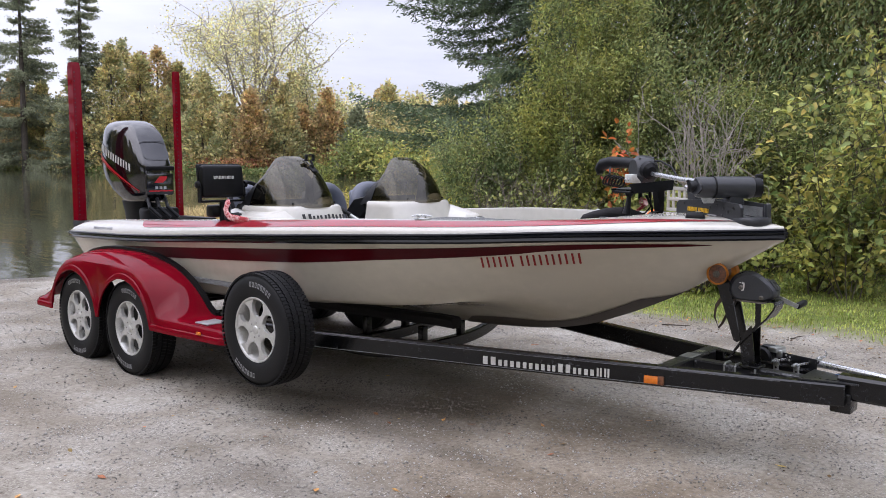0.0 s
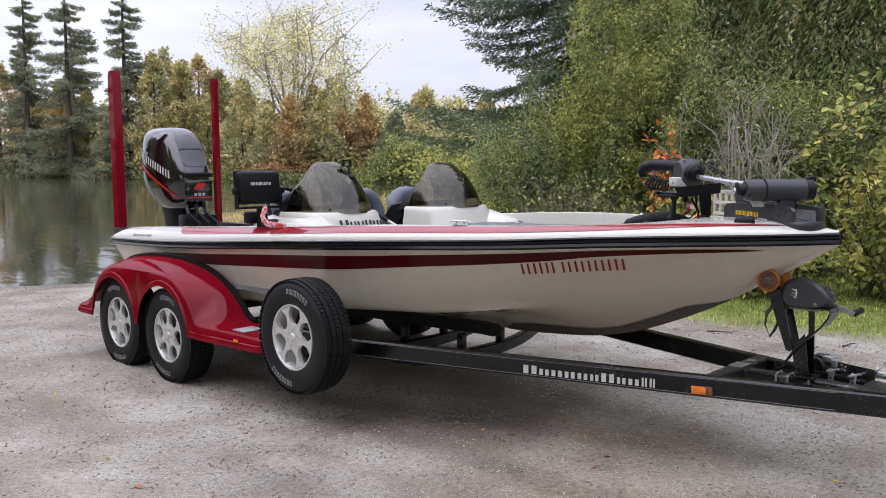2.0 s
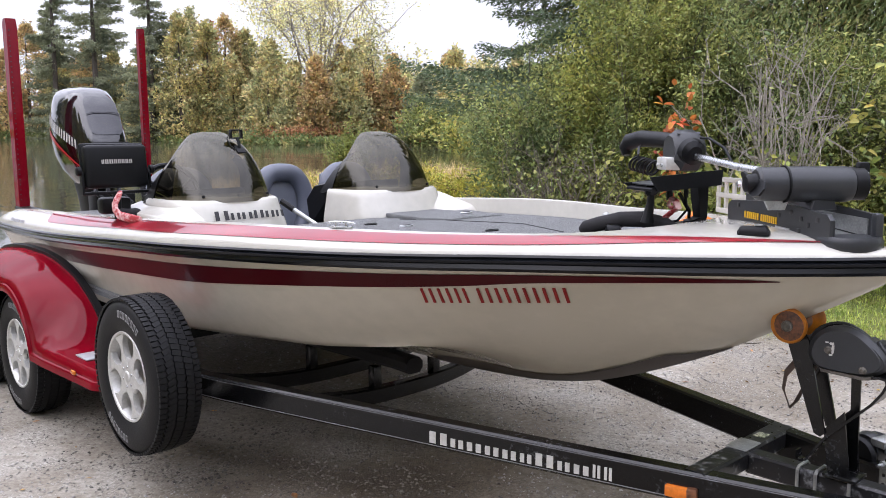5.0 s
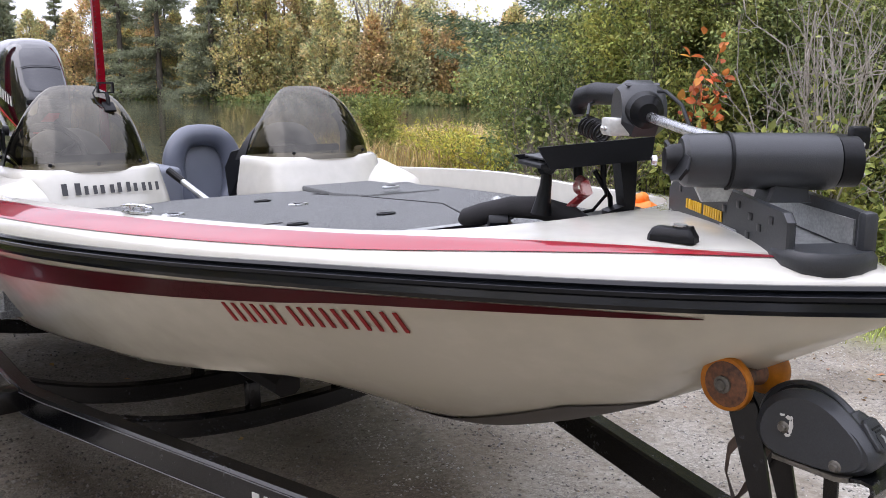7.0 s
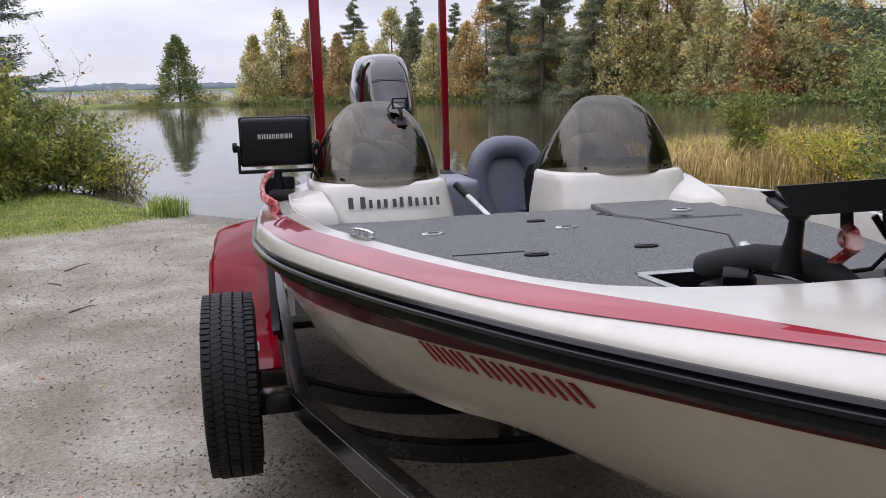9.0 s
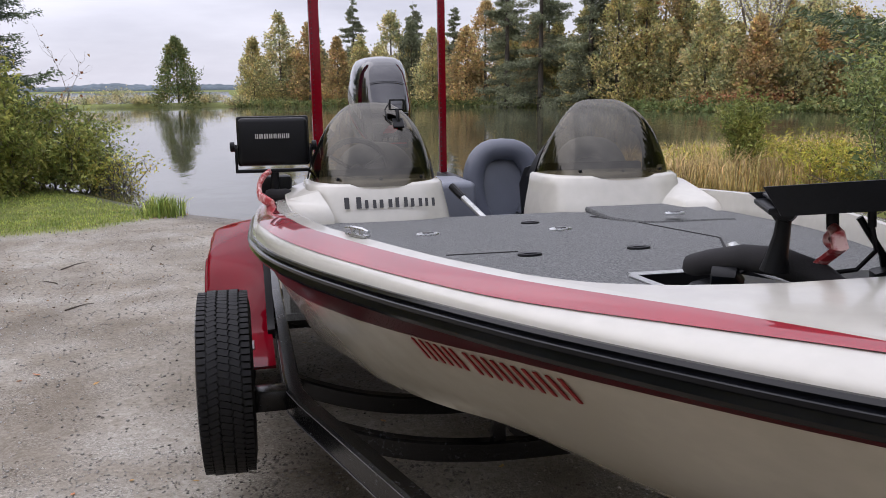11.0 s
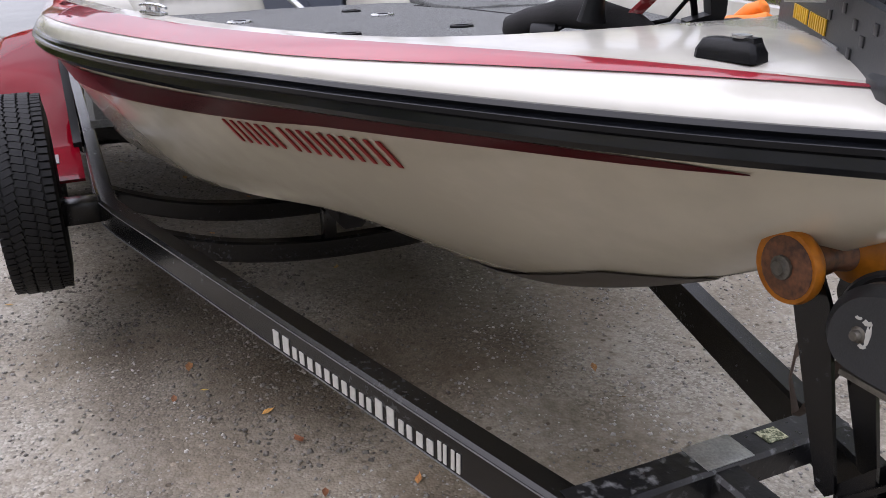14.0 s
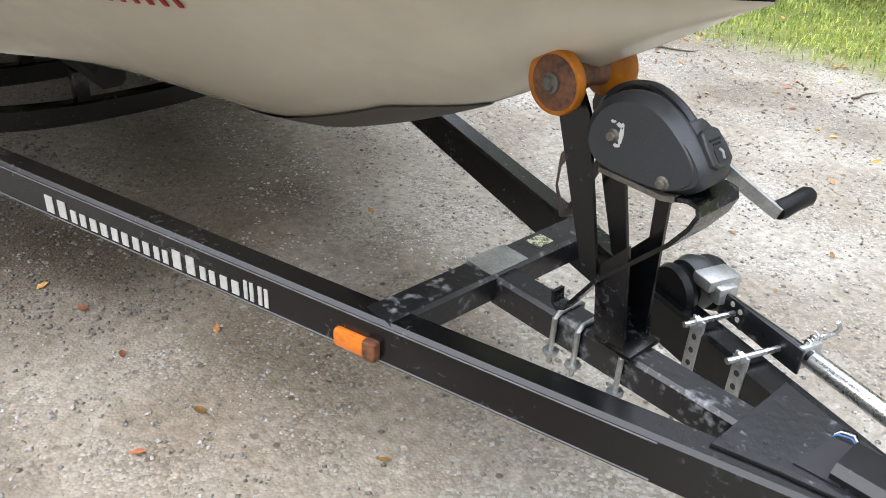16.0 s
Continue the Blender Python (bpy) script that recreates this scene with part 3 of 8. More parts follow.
def wander(p, d, length, steps, rng, bend=0.25, lift=0.0):
    pts, d = [Vector(p)], Vector(d).normalized()
    for _ in range(steps):
        d = (d + Vector(rng.normal(size=3)) * bend + Vector((0, 0, lift))).normalized()
        pts.append(pts[-1] + d * (length / steps))
    return pts


def plant(name, label, category, x, y, crown, crown_mat, wood=None, wood_mat=None, group="", z=None):
    root = thing(name, label, category, pose(x, y, gz(x, y) - 0.03 if z is None else z), group)
    if wood is not None:
        part("trunk", wood, wood_mat or M_BARK, root, smooth=60)
    v, f = crown
    part("crown", bulk("crown", v, f, crown_mat), crown_mat, root)
    return root


def cedar(rng, h, w, dens=1.0, size=0.2, near=False):
    """A dense cone-like crown in uneven flat sprays, with gaps."""
    wood = Geo()
    branch(wood, [(0, 0, 0), (0.05, 0, h * 0.5), (0, 0, h * 0.97)], 0.02 * h, 0.02, 6)
    sets = []
    n = int(170 * dens)
    lean = rng.uniform(0, 6.28)
    for i in range(n):
        t = rng.uniform(0.02, 1.0)
        if rng.uniform() < 0.3 * t:
            continue
        rad = w * ((1 - t ** 1.7) ** 0.9 + 0.02) * (0.86 + 0.14 * math.sin(2.6 * t * 6.28 + lean) + 0.12 * math.sin(3 * math.atan2(math.sin(lean * 7 + i), math.cos(lean * 5 + i))))
        a = rng.uniform(0, 6.28)
        q = rng.uniform(0.45, 1.0) * rad
        c = np.array((q * math.cos(a), q * math.sin(a), h * t))
        k = int(rng.uniform(16, 34))
        pts = c + rng.normal(size=(k, 3)) * np.array((0.26, 0.26, 0.34)) * (0.5 + w * 0.22) * (1.1 - 0.6 * t)
        out = np.tile(np.array((math.cos(a), math.sin(a), -0.5 if near else 0.55)), (k, 1))
        sets.append(leaves(pts, size, out, 2.2 if near else 1.5, 0.5 if near else 0.6, 0.2, rng, droop=0.55 if near else 0.0, width=0.3 if near else 0.5))
    return wood, join(sets)


def bough(rng, a, ln, z, size):
    """One flat spruce bough: side twigs set along a drooping axis, needle tufts along the twigs."""
    pts, ways = [], []
    ax, sd = np.array((math.cos(a), math.sin(a), 0.0)), np.array((-math.sin(a), math.cos(a), 0.0))
    n = max(int(ln / 0.065), 6)
    for k in range(n):
        u = 0.10 + 0.90 * (k + rng.uniform(0, 1)) / n
        root = ax * ln * u + np.array((0, 0, z - 0.26 * ln * u + 0.20 * ln * u ** 3))
        reach = (0.10 + 0.36 * ln * (1 - u) ** 0.8 * min(1.0, 0.35 + 2.2 * u)) * rng.uniform(0.55, 1.15)
        for q in (-1, 1):
            way = ax * rng.uniform(0.55, 1.0) + sd * q * rng.uniform(0.7, 1.0) + np.array((0, 0, rng.uniform(-0.42, -0.05)))
            way /= np.linalg.norm(way)
            m = max(int(reach / (size * 0.5)), 3)
            t = np.linspace(0.04, 1.0, m)[:, None] * reach
            pts.append(root + way * t + np.array((0, 0, -0.22)) * t ** 2 + rng.normal(size=(m, 3)) * 0.022)
            ways.append(np.tile(way, (m, 1)))
    return leaves(np.concatenate(pts), size, np.concatenate(ways), 1.7, 0.5, 0.12, rng, width=0.22)


def spruce(rng, h, w, size=0.2, gaps=0.3, low=0.06, near=False):
    """Whorls of drooping boughs on a straight trunk."""
    wood = Geo()
    branch(wood, [(0, 0, 0), (0, 0, h * 0.5), (0, 0, h)], 0.016 * h, 0.015, 6)
    sets = []
    z = h * low
    while z < h * 0.985:
        t = z / h
        reach = w * (1 - t) ** 0.8 * rng.uniform(0.75, 1.1) + 0.12
        for k in range(int(rng.integers(4, 7))):
            if rng.uniform() < (0.6 if near and z > 8.5 else gaps):
                continue
            a = rng.uniform(0, 6.28)
            ln = reach * rng.uniform(0.6, 1.1)
            zb = z + h * rng.uniform(-0.016, 0.016)
            if near:
                sets.append(bough(rng, a, ln, zb, size))
            else:
                s = np.linspace(0.12, 1, max(int(ln / (size * 0.42)), 4))
                drop = -0.30 * ln * s + 0.22 * ln * s ** 3
                pts = np.stack([np.cos(a) * ln * s, np.sin(a) * ln * s, zb + drop], 1)
                pts = np.repeat(pts, 8, 0)
                jit = rng.normal(size=pts.shape) * np.array((0.11, 0.11, 0.085)) * (0.5 + ln * 0.42)
                out = np.tile(np.array((math.cos(a), math.sin(a), -0.35)), (len(pts), 1))
                sets.append(leaves(pts + jit, size, out, 1.7, 0.55, 0.15, rng, width=0.42))
            wood.tube([(0, 0, zb), (math.cos(a) * ln * 0.5, math.sin(a) * ln * 0.5, zb - 0.12 * ln), (math.cos(a) * ln * 0.95, math.sin(a) * ln * 0.95, zb - 0.10 * ln)], [0.012 + 0.006 * ln, 0.01, 0.004], 4)
        z += h * rng.uniform(0.022, 0.036) * (0.72 if near else 1.0)
    return wood, join(sets)


def leafy(rng, h, w, stems=5, size=0.06, n_leaf=9000, spread=0.5, bare=0.25, r0=0.02, levels=2, twigs=5, jitter=0.10, droop=0.2, bend=0.22, fit=True, length=1.5, width=0.5, oval=False):
    """Stems that fork into twigs, with leaves along the twigs."""
    wood, tips = Geo(), []

    def grow(p, d, ln, r, level):
        pts = wander(p, d, ln, 6, rng, bend * (0.6 + 0.4 * (levels - level)), 0.03)
        branch(wood, pts, r, r * 0.45, 5 if level == levels else 4)
        if level == 0:
            tips.append(pts)
            return
        for _ in range(twigs):
            k = rng.uniform(bare if level == levels else 0.25, 1.0) * 6
            i = min(int(k), 5)
            q = pts[i].lerp(pts[i + 1], k - i)
            dd = (pts[i + 1] - pts[i]).normalized()
            grow(q, dd + Vector(rng.normal(size=3)) * 0.75 + Vector((0, 0, 0.1)), ln * rng.uniform(0.34, 0.55), r * 0.5, level - 1)
        tips.append(pts[3:])

    for _ in range(stems):
        a = rng.uniform(0, 6.28)
        q = w * 0.18
        d = Vector((math.cos(a) * spread * rng.uniform(0.2, 1), math.sin(a) * spread * rng.uniform(0.2, 1), 1))
        grow((q * math.cos(a) * rng.uniform(0, 1), q * math.sin(a) * rng.uniform(0, 1), 0), d, h * rng.uniform(0.7, 0.98), r0, levels)
    pts = []
    per = max(n_leaf // len(tips), 1)
    for line in tips:
        line = np.array([tuple(p) for p in line])
        t = rng.uniform(0, len(line) - 1.001, per)
        i = t.astype(int)
        pts.append(line[i] + (line[i + 1] - line[i]) * (t - i)[:, None] + rng.normal(size=(per, 3)) * jitter)
    pts = np.concatenate(pts)
    kz = h / np.quantile(pts[:, 2], 0.995)
    kr = 0.5 * w / np.quantile(np.hypot(pts[:, 0], pts[:, 1]), 0.9) if fit else 1.0
    pts = pts * np.array((kr, kr, kz))
    wood.v = [(a * kr, b * kr, c * kz) for a, b, c in wood.v]
    pts = pts[pts[:, 2] > 0.08]
    out = np.stack([pts[:, 0], pts[:, 1], np.full(len(pts), 0.3)], 1) / max(w, 0.5)
    return wood, leaves(pts, size, out, length, 0.8, 0.2, rng, droop, width, oval)


def crowned(rng, h, w, limbs=9, subs=9, per=14, size=0.2, low=0.28, r0=0.25, clump=0.5, reach=0.13):
    """A trunk with arching limbs to a broad uneven dome, leaf clumps at the ends."""
    wood, sets = Geo(), []
    fork = Vector((0.02 * h, 0, h * low))
    branch(wood, [(0, 0, 0), (0.015 * h, 0.01 * h, h * low * 0.5), fork], r0, r0 * 0.75, 7)
    for i in range(limbs):
        a = 6.28 * (i + rng.uniform(-0.3, 0.3)) / limbs
        el = rng.uniform(0.0, 1.45)
        end = Vector((0.5 * w * math.cos(a) * math.cos(el), 0.5 * w * math.sin(a) * math.cos(el), h * 0.6 + h * 0.38 * math.sin(el)))
        mid = fork.lerp(end, 0.5) + Vector((0, 0, 0.08 * h)) + Vector(rng.normal(size=3)) * 0.05 * h
        path = [fork, fork.lerp(mid, 0.5) + Vector(rng.normal(size=3)) * 0.02 * h, mid, mid.lerp(end, 0.5) + Vector(rng.normal(size=3)) * 0.03 * h, end]
        branch(wood, path, r0 * 0.5, r0 * 0.1, 5)
        for _ in range(subs):
            k = rng.uniform(1.2, 3.95)
            j = int(k)
            p = path[j].lerp(path[j + 1], k - j)
            tip = p + Vector(rng.normal(size=3)) * reach * w
            tip.z = max(tip.z, h * 0.32)
            kink = p.lerp(tip, 0.5) + Vector(rng.normal(size=3)) * 0.02 * w
            branch(wood, [p, kink, tip], r0 * 0.16, r0 * 0.05, 4)
            for q, f in ((tip, 1.0), (kink, 0.5)):
                n = int(per * f)
                pts = np.array(tuple(q)) + rng.normal(size=(n, 3)) * np.array((clump, clump, clump * 0.8))
                sets.append(leaves(pts, size, np.tile(np.array((math.cos(a), math.sin(a), 0.4)), (n, 1)), 1.5, 0.8, 0.2, rng, 0.2))
    return wood, join(sets)


EYE0, EYE9 = (7.0, -4.33), (6.0, -1.1)


def put(kind, b, r, made, crown_mat, label, category, eye=(6.0, -1.1), group="", wood_mat=None):
    x, y = polar(b, r, eye)
    return plant(kind, label, category, x, y, made[1], crown_mat, made[0], wood_mat, group)


# far bank: cedars, spruces and autumn trees above the water
far_rng = np.random.default_rng(31)
CEDAR_GROUP = "cedars on the far bank"
b = 89.2
while b > 40:
    r = FAR_R(b) + far_rng.uniform(1.5, 6)
    tall = far_rng.uniform(7.2, 10.2) if b > 62 else far_rng.uniform(4.8, 7.6)
    tint = far_rng.uniform()
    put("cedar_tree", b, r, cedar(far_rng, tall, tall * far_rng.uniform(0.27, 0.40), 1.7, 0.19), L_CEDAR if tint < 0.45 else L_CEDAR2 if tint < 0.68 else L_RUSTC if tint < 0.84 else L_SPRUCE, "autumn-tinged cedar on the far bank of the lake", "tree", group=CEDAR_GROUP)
    b -= far_rng.uniform(1.2, 2.3)
b = 88.6
while b > 42:
    r = FAR_R(b) + far_rng.uniform(7, 11)
    tall = far_rng.uniform(4.0, 7.0)
    tint = far_rng.uniform()
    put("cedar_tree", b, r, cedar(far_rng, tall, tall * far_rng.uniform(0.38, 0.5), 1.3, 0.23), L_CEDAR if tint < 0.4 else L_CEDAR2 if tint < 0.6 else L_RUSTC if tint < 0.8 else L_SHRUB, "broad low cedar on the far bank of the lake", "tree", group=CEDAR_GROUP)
    b -= far_rng.uniform(1.6, 2.4)
for b, h, w, eye in ((82.6, 12.0, 2.6, EYE9), (85.2, 10.5, 2.4, EYE9), (72.5, 13.0, 3.0, EYE9), (69.6, 12.5, 2.8, EYE9), (68.2, 22.0, 4.2, EYE0), (64.9, 21.0, 3.0, EYE0), (70.5, 21.0, 2.8, EYE0), (75.9, 10.5, 2.6, EYE9), (78.6, 11.5, 2.6, EYE9)):
    r = FAR_R(b - (2.0 if eye == EYE0 else 0)) + 8
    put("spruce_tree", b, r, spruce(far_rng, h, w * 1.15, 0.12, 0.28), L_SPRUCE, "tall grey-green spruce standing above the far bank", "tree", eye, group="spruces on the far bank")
put("willow_tree", 54.6, 78, crowned(far_rng, 14.8, 14.5, 13, 24, 34, 0.125, 0.26, 0.24, 0.5, 0.10), L_WILLOW, "pale yellow-leaved tree with crooked grey limbs", "tree", EYE0, wood_mat=M_PALETWIG)
for b, tall, m in ((62.6, 10.6, L_CEDAR), (60.4, 10.0, L_RUSTC), (59.2, 9.0, L_CEDAR), (57.6, 8.2, L_CEDAR), (53.0, 7.8, L_RUSTC), (51.8, 8.4, L_CEDAR)):
    put("cedar_tree", b, 79, cedar(far_rng, tall, tall * 0.36, 1.7, 0.19), m, "autumn-tinged cedar on the far bank of the lake", "tree", EYE0, CEDAR_GROUP)
put("dead_cedar", 61.3, 78, cedar(far_rng, 9.5, 1.5, 0.7), L_RUST, "brown dying cedar with a thin crown", "tree", EYE0)
for b, r, h, w, m, lab in ((48.3, 75, 6.0, 5, L_WILLOW, "yellow autumn tree beyond the far bank"), (43.2, 60, 7.5, 3.2, L_CEDAR2, "golden autumn tree beyond the far bank"), (46.9, 66, 4.6, 4, L_SHRUB, "green tree beyond the far bank"), (51.0, 76, 8.6, 5, L_CEDAR, "rust-tinged autumn tree beyond the far bank"), (58.0, 82, 10.5, 5, L_WILLOW, "pale yellow tree behind the cedars"), (45.0, 70, 4.4, 4, L_CEDAR2, "golden low tree beyond the far bank"), (44.0, 52, 2.9, 3.5, L_YELLOW, "yellow-green bush on the far bank")):
    put("autumn_tree", b, r, crowned(far_rng, h, w * 1.15, 8, 9, 34, 0.19, 0.2, 0.14, 0.5), m, lab, "tree", EYE0, "autumn trees")
for b, r, h, w in ((57.6, 69, 1.1, 4.0), (59.0, 70, 0.9, 3.5), (48.6, 66, 1.6, 3.5), (55.6, 70, 1.1, 3.0), (44.4, 64, 1.6, 3.0)):
    put("red_bush", b, r - 2.5, leafy(far_rng, h, w, 9, 0.16, 2200, 1.2, 0.05, 0.03, 1, 6, 0.3), L_RED, "low red autumn bush on the far bank", "bush", group="red bushes")
put("conifer_on_spit", 94.0, 103, cedar(far_rng, 7.2, 3.1, 2.2, 0.17), L_CEDARN, "single cone-shaped conifer on a low grassy spit", "tree")
for b, r, h in ((92, 103, 1.5), (95.6, 104, 1.3), (97.2, 104, 2.4), (98.6, 104, 2.0), (99.8, 103, 1.6), (90.4, 102, 1.7), (101.5, 104, 1.5), (96.4, 106, 1.2), (93, 106, 1.3)):
    put("shore_bush", b, r, leafy(far_rng, h * 0.8, 3.2, 12, 0.14, 800, 1.3, 0.05, 0.02, 1, 5, 0.3), L_CEDAR, "low weedy bush on the far spit", "bush", group="bushes on the spit")


# dark leaf band added for the shade under the far trees, hiding pale turf
brush_rng = np.random.default_rng(37)
bb = brush_rng.uniform(40, 90.5, 15000)
rr_ = np.array([FAR_R(q) for q in bb]) + brush_rng.uniform(-1.6, 2.2, len(bb))
bx, by = 6.0 - rr_ * np.sin(np.radians(bb)), -1.1 + rr_ * np.cos(np.radians(bb))
top_ = 0.55 + 0.4 * rough_noise(bx, by, 0.9, 91) + 0.25 * rough_noise(bx, by, 3.1, 92)
bz = WATER + np.clip(top_, 0.15, 1.8) * brush_rng.uniform(0.02, 1.0, len(bb)) ** 0.8
bv, bf = leaves(np.stack([bx, by, bz], 1), 0.2, None, 1.5, 1.0, 0.2, brush_rng)
tagged(new("bank_brush", bulk("bank_brush", bv, bf, L_CEDARN)), "low dark brush added as the shade along the far water's edge", "brush", kind="stuff")


def far_house(b, r, eye):
    """A gabled house, seen small between the trees."""
    x, y = polar(b, r, eye)
    root = thing("house", "small pale house with a grey gabled roof", "house", pose(x, y, gz(x, y) - 0.2, 0, 0, b - 52))
    g = Geo()
    g.prism([(-4, 0), (4, 0), (4, 4.6), (0, 7.6), (-4, 4.6)], (0, 0, 0), (1, 0, 0), (0, 0, 1), 10)
    part("wall", g, M_HOUSE, root)
    for s in (-1, 1):
        g = Geo()
        g.prism([(0, 7.65), (s * 4.7, 4.1), (s * 4.7, 4.4), (0, 7.95)], (0, 0, 0), (1, 0, 0), (0, 0, 1), 11)
        part("roof", g, M_ROOF, root)
    for wx in (-2, 1.6):
        g = Geo()
        g.box((wx, -5.03, 3.0), (1.2, 0.1, 1.3))
        part("window", g, M_DECAL, root)


M_HOUSE = mat("pale_render", (0.34, 0.31, 0.26), 0.9, var=0.15, scale=1)
M_ROOF = mat("grey_shingles", (0.13, 0.125, 0.125), 0.85, var=0.2, scale=2, fine=12)
far_house(45.4, 118, EYE0)

# near bank, port side of the boat
nr = np.random.default_rng(47)
put("spruce_tree", 34.2, 19.5, spruce(nr, 16, 5.6, 0.066, 0.0, 0.185, True), L_SPRUCEN, "large dark spruce with spreading boughs", "tree", EYE0)
for b, r, h, w in ((31.5, 19, 11, 2.6), (27.5, 17.5, 11, 2.6), (23.5, 17, 11, 2.6), (19.5, 16.5, 11, 2.5), (15, 16, 11, 2.6), (10.5, 15.5, 10, 2.6), (6, 15.5, 10, 2.6), (21.5, 20, 12, 3), (13, 20, 12, 3), (2, 15, 10, 2.6)):
    put("cedar_tree", b, r, cedar(nr, h, w, 8.5, 0.060, True), L_CEDARN, "tall dense cedar behind the shrubs", "tree", EYE0, "cedars by the yard")
for b, r, h, w, m, n_leaf, size, lab in (
    (37.9, 12.6, 2.9, 1.7, L_SHRUB2, 17000, 0.042, "grey-green willow shrub on the bank"),
    (36.0, 13.0, 3.0, 1.9, L_SHRUB, 18000, 0.045, "green willow shrub beside the yard"),
    (33.4, 12.2, 4.2, 1.5, L_SHRUBY, 18000, 0.045, "tall light green shrub beside the yard"),
    (31.6, 12.2, 4.3, 2.0, L_SHRUB, 22000, 0.045, "tall green shrub with a few rusty leaves"),
    (29.0, 12.9, 3.4, 2.4, L_SHRUB2, 20000, 0.047, "grey-green shrub beside the turf"),
    (26.0, 13.0, 3.0, 2.4, L_SHRUB2, 18000, 0.047, "grey-green shrub beside the turf"),
    (23.0, 13.4, 2.9, 2.6, L_SHRUB, 17000, 0.05, "green shrub beside the turf"),
    (20.0, 13.2, 2.7, 2.4, L_SHRUB, 15000, 0.05, "green shrub beside the turf"),
    (10.5, 12.6, 3.4, 2.4, L_SHRUB, 15000, 0.05, "green shrub beside the turf"),
):
    put("shrub", b, r, leafy(nr, h, w, 9, size * 0.66, int(n_leaf * 1.75), 0.55, 0.1, 0.02, 2, 6, 0.14, length=2.0, width=0.40), m, lab, "shrub", EYE0, "shrubs by the yard")
for b, r, h, w in ((15.4, 10.8, 2.4, 1.4), (12.4, 10.4, 3.9, 2.2), (17.6, 11.2, 1.3, 1.3)):
    put("broadleaf_bush", b, r, leafy(nr, h, w, 6, 0.070, 1500, 0.6, 0.1, 0.014, 2, 6, 0.06, 0.25, length=1.5, width=0.42, oval=True), L_YELLOW, "broad-leaved green and yellowing bush at the turf edge", "bush", EYE0, "broad-leaved bushes")
put("twiggy_shrub", 24.6, 10.9, leafy(nr, 2.65, 1.8, 20, 0.040, 380, 0.7, 0.15, 0.021, 2, 4, 0.10, length=1.8, width=0.42), L_SHRUB2, "thin grey twiggy shrub with sparse leaves", "shrub", EYE0, wood_mat=M_PALETWIG)
put("twiggy_shrub", 36.4, 11.2, leafy(nr, 1.7, 1.7, 22, 0.04, 300, 0.9, 0.15, 0.014, 2, 5, 0.08), L_SHRUB, "bare brown twiggy shrub with few leaves", "shrub", EYE0, wood_mat=M_TWIG)
put("rusty_sprig", 29.9, 10.6, leafy(nr, 2.1, 0.34, 3, 0.062, 110, 0.10, 0.85, 0.012, 1, 4, 0.06, oval=True), L_ORANGE, "thin sapling with orange-red leaves", "sapling", EYE0)
for b, r, h, w in ((27.6, 11.0, 1.5, 1.5), (24.6, 10.9, 1.3, 1.6)):
    put("leafy_weed", b, r, leafy(nr, h, w, 14, 0.055, 2600, 0.6, 0.05, 0.008, 1, 6, 0.09, length=1.7, width=0.45), L_SHRUBY, "light green leafy weeds at the turf edge", "weed", EYE0, "leafy weeds by the yard")

# trees across the yard, which the gloss of the boat mirrors
br = np.random.default_rng(83)
for k, (b, r, h, w) in enumerate(((172, 17, 9, 7), (188, 20, 12, 8), (203, 17, 10, 7), (217, 21, 13, 9), (232, 18, 10, 7), (247, 21, 12, 8), (262, 19, 11, 8), (278, 20, 12, 8), (294, 19, 10, 7), (160, 22, 11, 8), (312, 19, 11, 8), (330, 18, 11, 8), (346, 17, 11, 7))):
    put("yard_tree", b, r, crowned(br, h, w, 9, 10, 24, 0.28, 0.2, 0.2, 0.6), L_CEDAR if k % 3 else L_SHRUB, "leafy autumn tree across the yard", "tree", (6.0, -2.5), "trees across the yard")
for b, r, h, w in ((180, 22, 10, 2.4), (210, 23, 12, 2.8), (240, 23, 11, 2.6), (270, 24, 12, 2.8), (300, 23, 11, 2.6), (152, 23, 12, 2.6)):
    put("spruce_tree", b, r, spruce(br, h, w, 0.3, 0.3), L_SPRUCE, "dark spruce across the yard", "tree", (6.0, -2.5), "spruces across the yard")

wr = np.random.default_rng(89)
for b, r, h, w in ((113, 21, 10, 2.8), (117, 19, 9, 2.6), (121, 21, 11, 3.0), (126, 18, 9, 2.6), (131, 21, 11, 3.0), (136, 18, 10, 2.7), (141, 21, 11, 3.0), (146, 19, 10, 2.8)):
    put("cedar_tree", b, r, cedar(wr, h, w, 2.6, 0.15), L_CEDAR, "autumn-tinged cedar beside the yard", "tree", group="cedars by the ramp")

# weeds and reeds past the stern, to port
for b, r, h, w, m, n_leaf in ((56.6, 16.5, 1.75, 0.9, L_SHRUBY, 2600), (55.0, 17.5, 0.9, 1.2, L_REEDG, 2200), (59.0, 18, 0.75, 1.6, L_REEDG, 2600), (52.6, 16, 1.0, 1.4, L_REEDG, 2800), (50.2, 15, 0.9, 1.6, L_REEDG, 3000), (62.0, 19, 0.6, 1.4, L_SHRUBY, 1500), (47.6, 14, 1.0, 1.4, L_REEDG, 2500)):
    put("bank_weed", b, r, leafy(nr, h, w, 12, 0.042, n_leaf * 2, 0.5, 0.05, 0.010, 1, 7, 0.10, length=2.2, width=0.32), m, "green and yellow weeds on the bank", "weed", group="weeds on the bank")

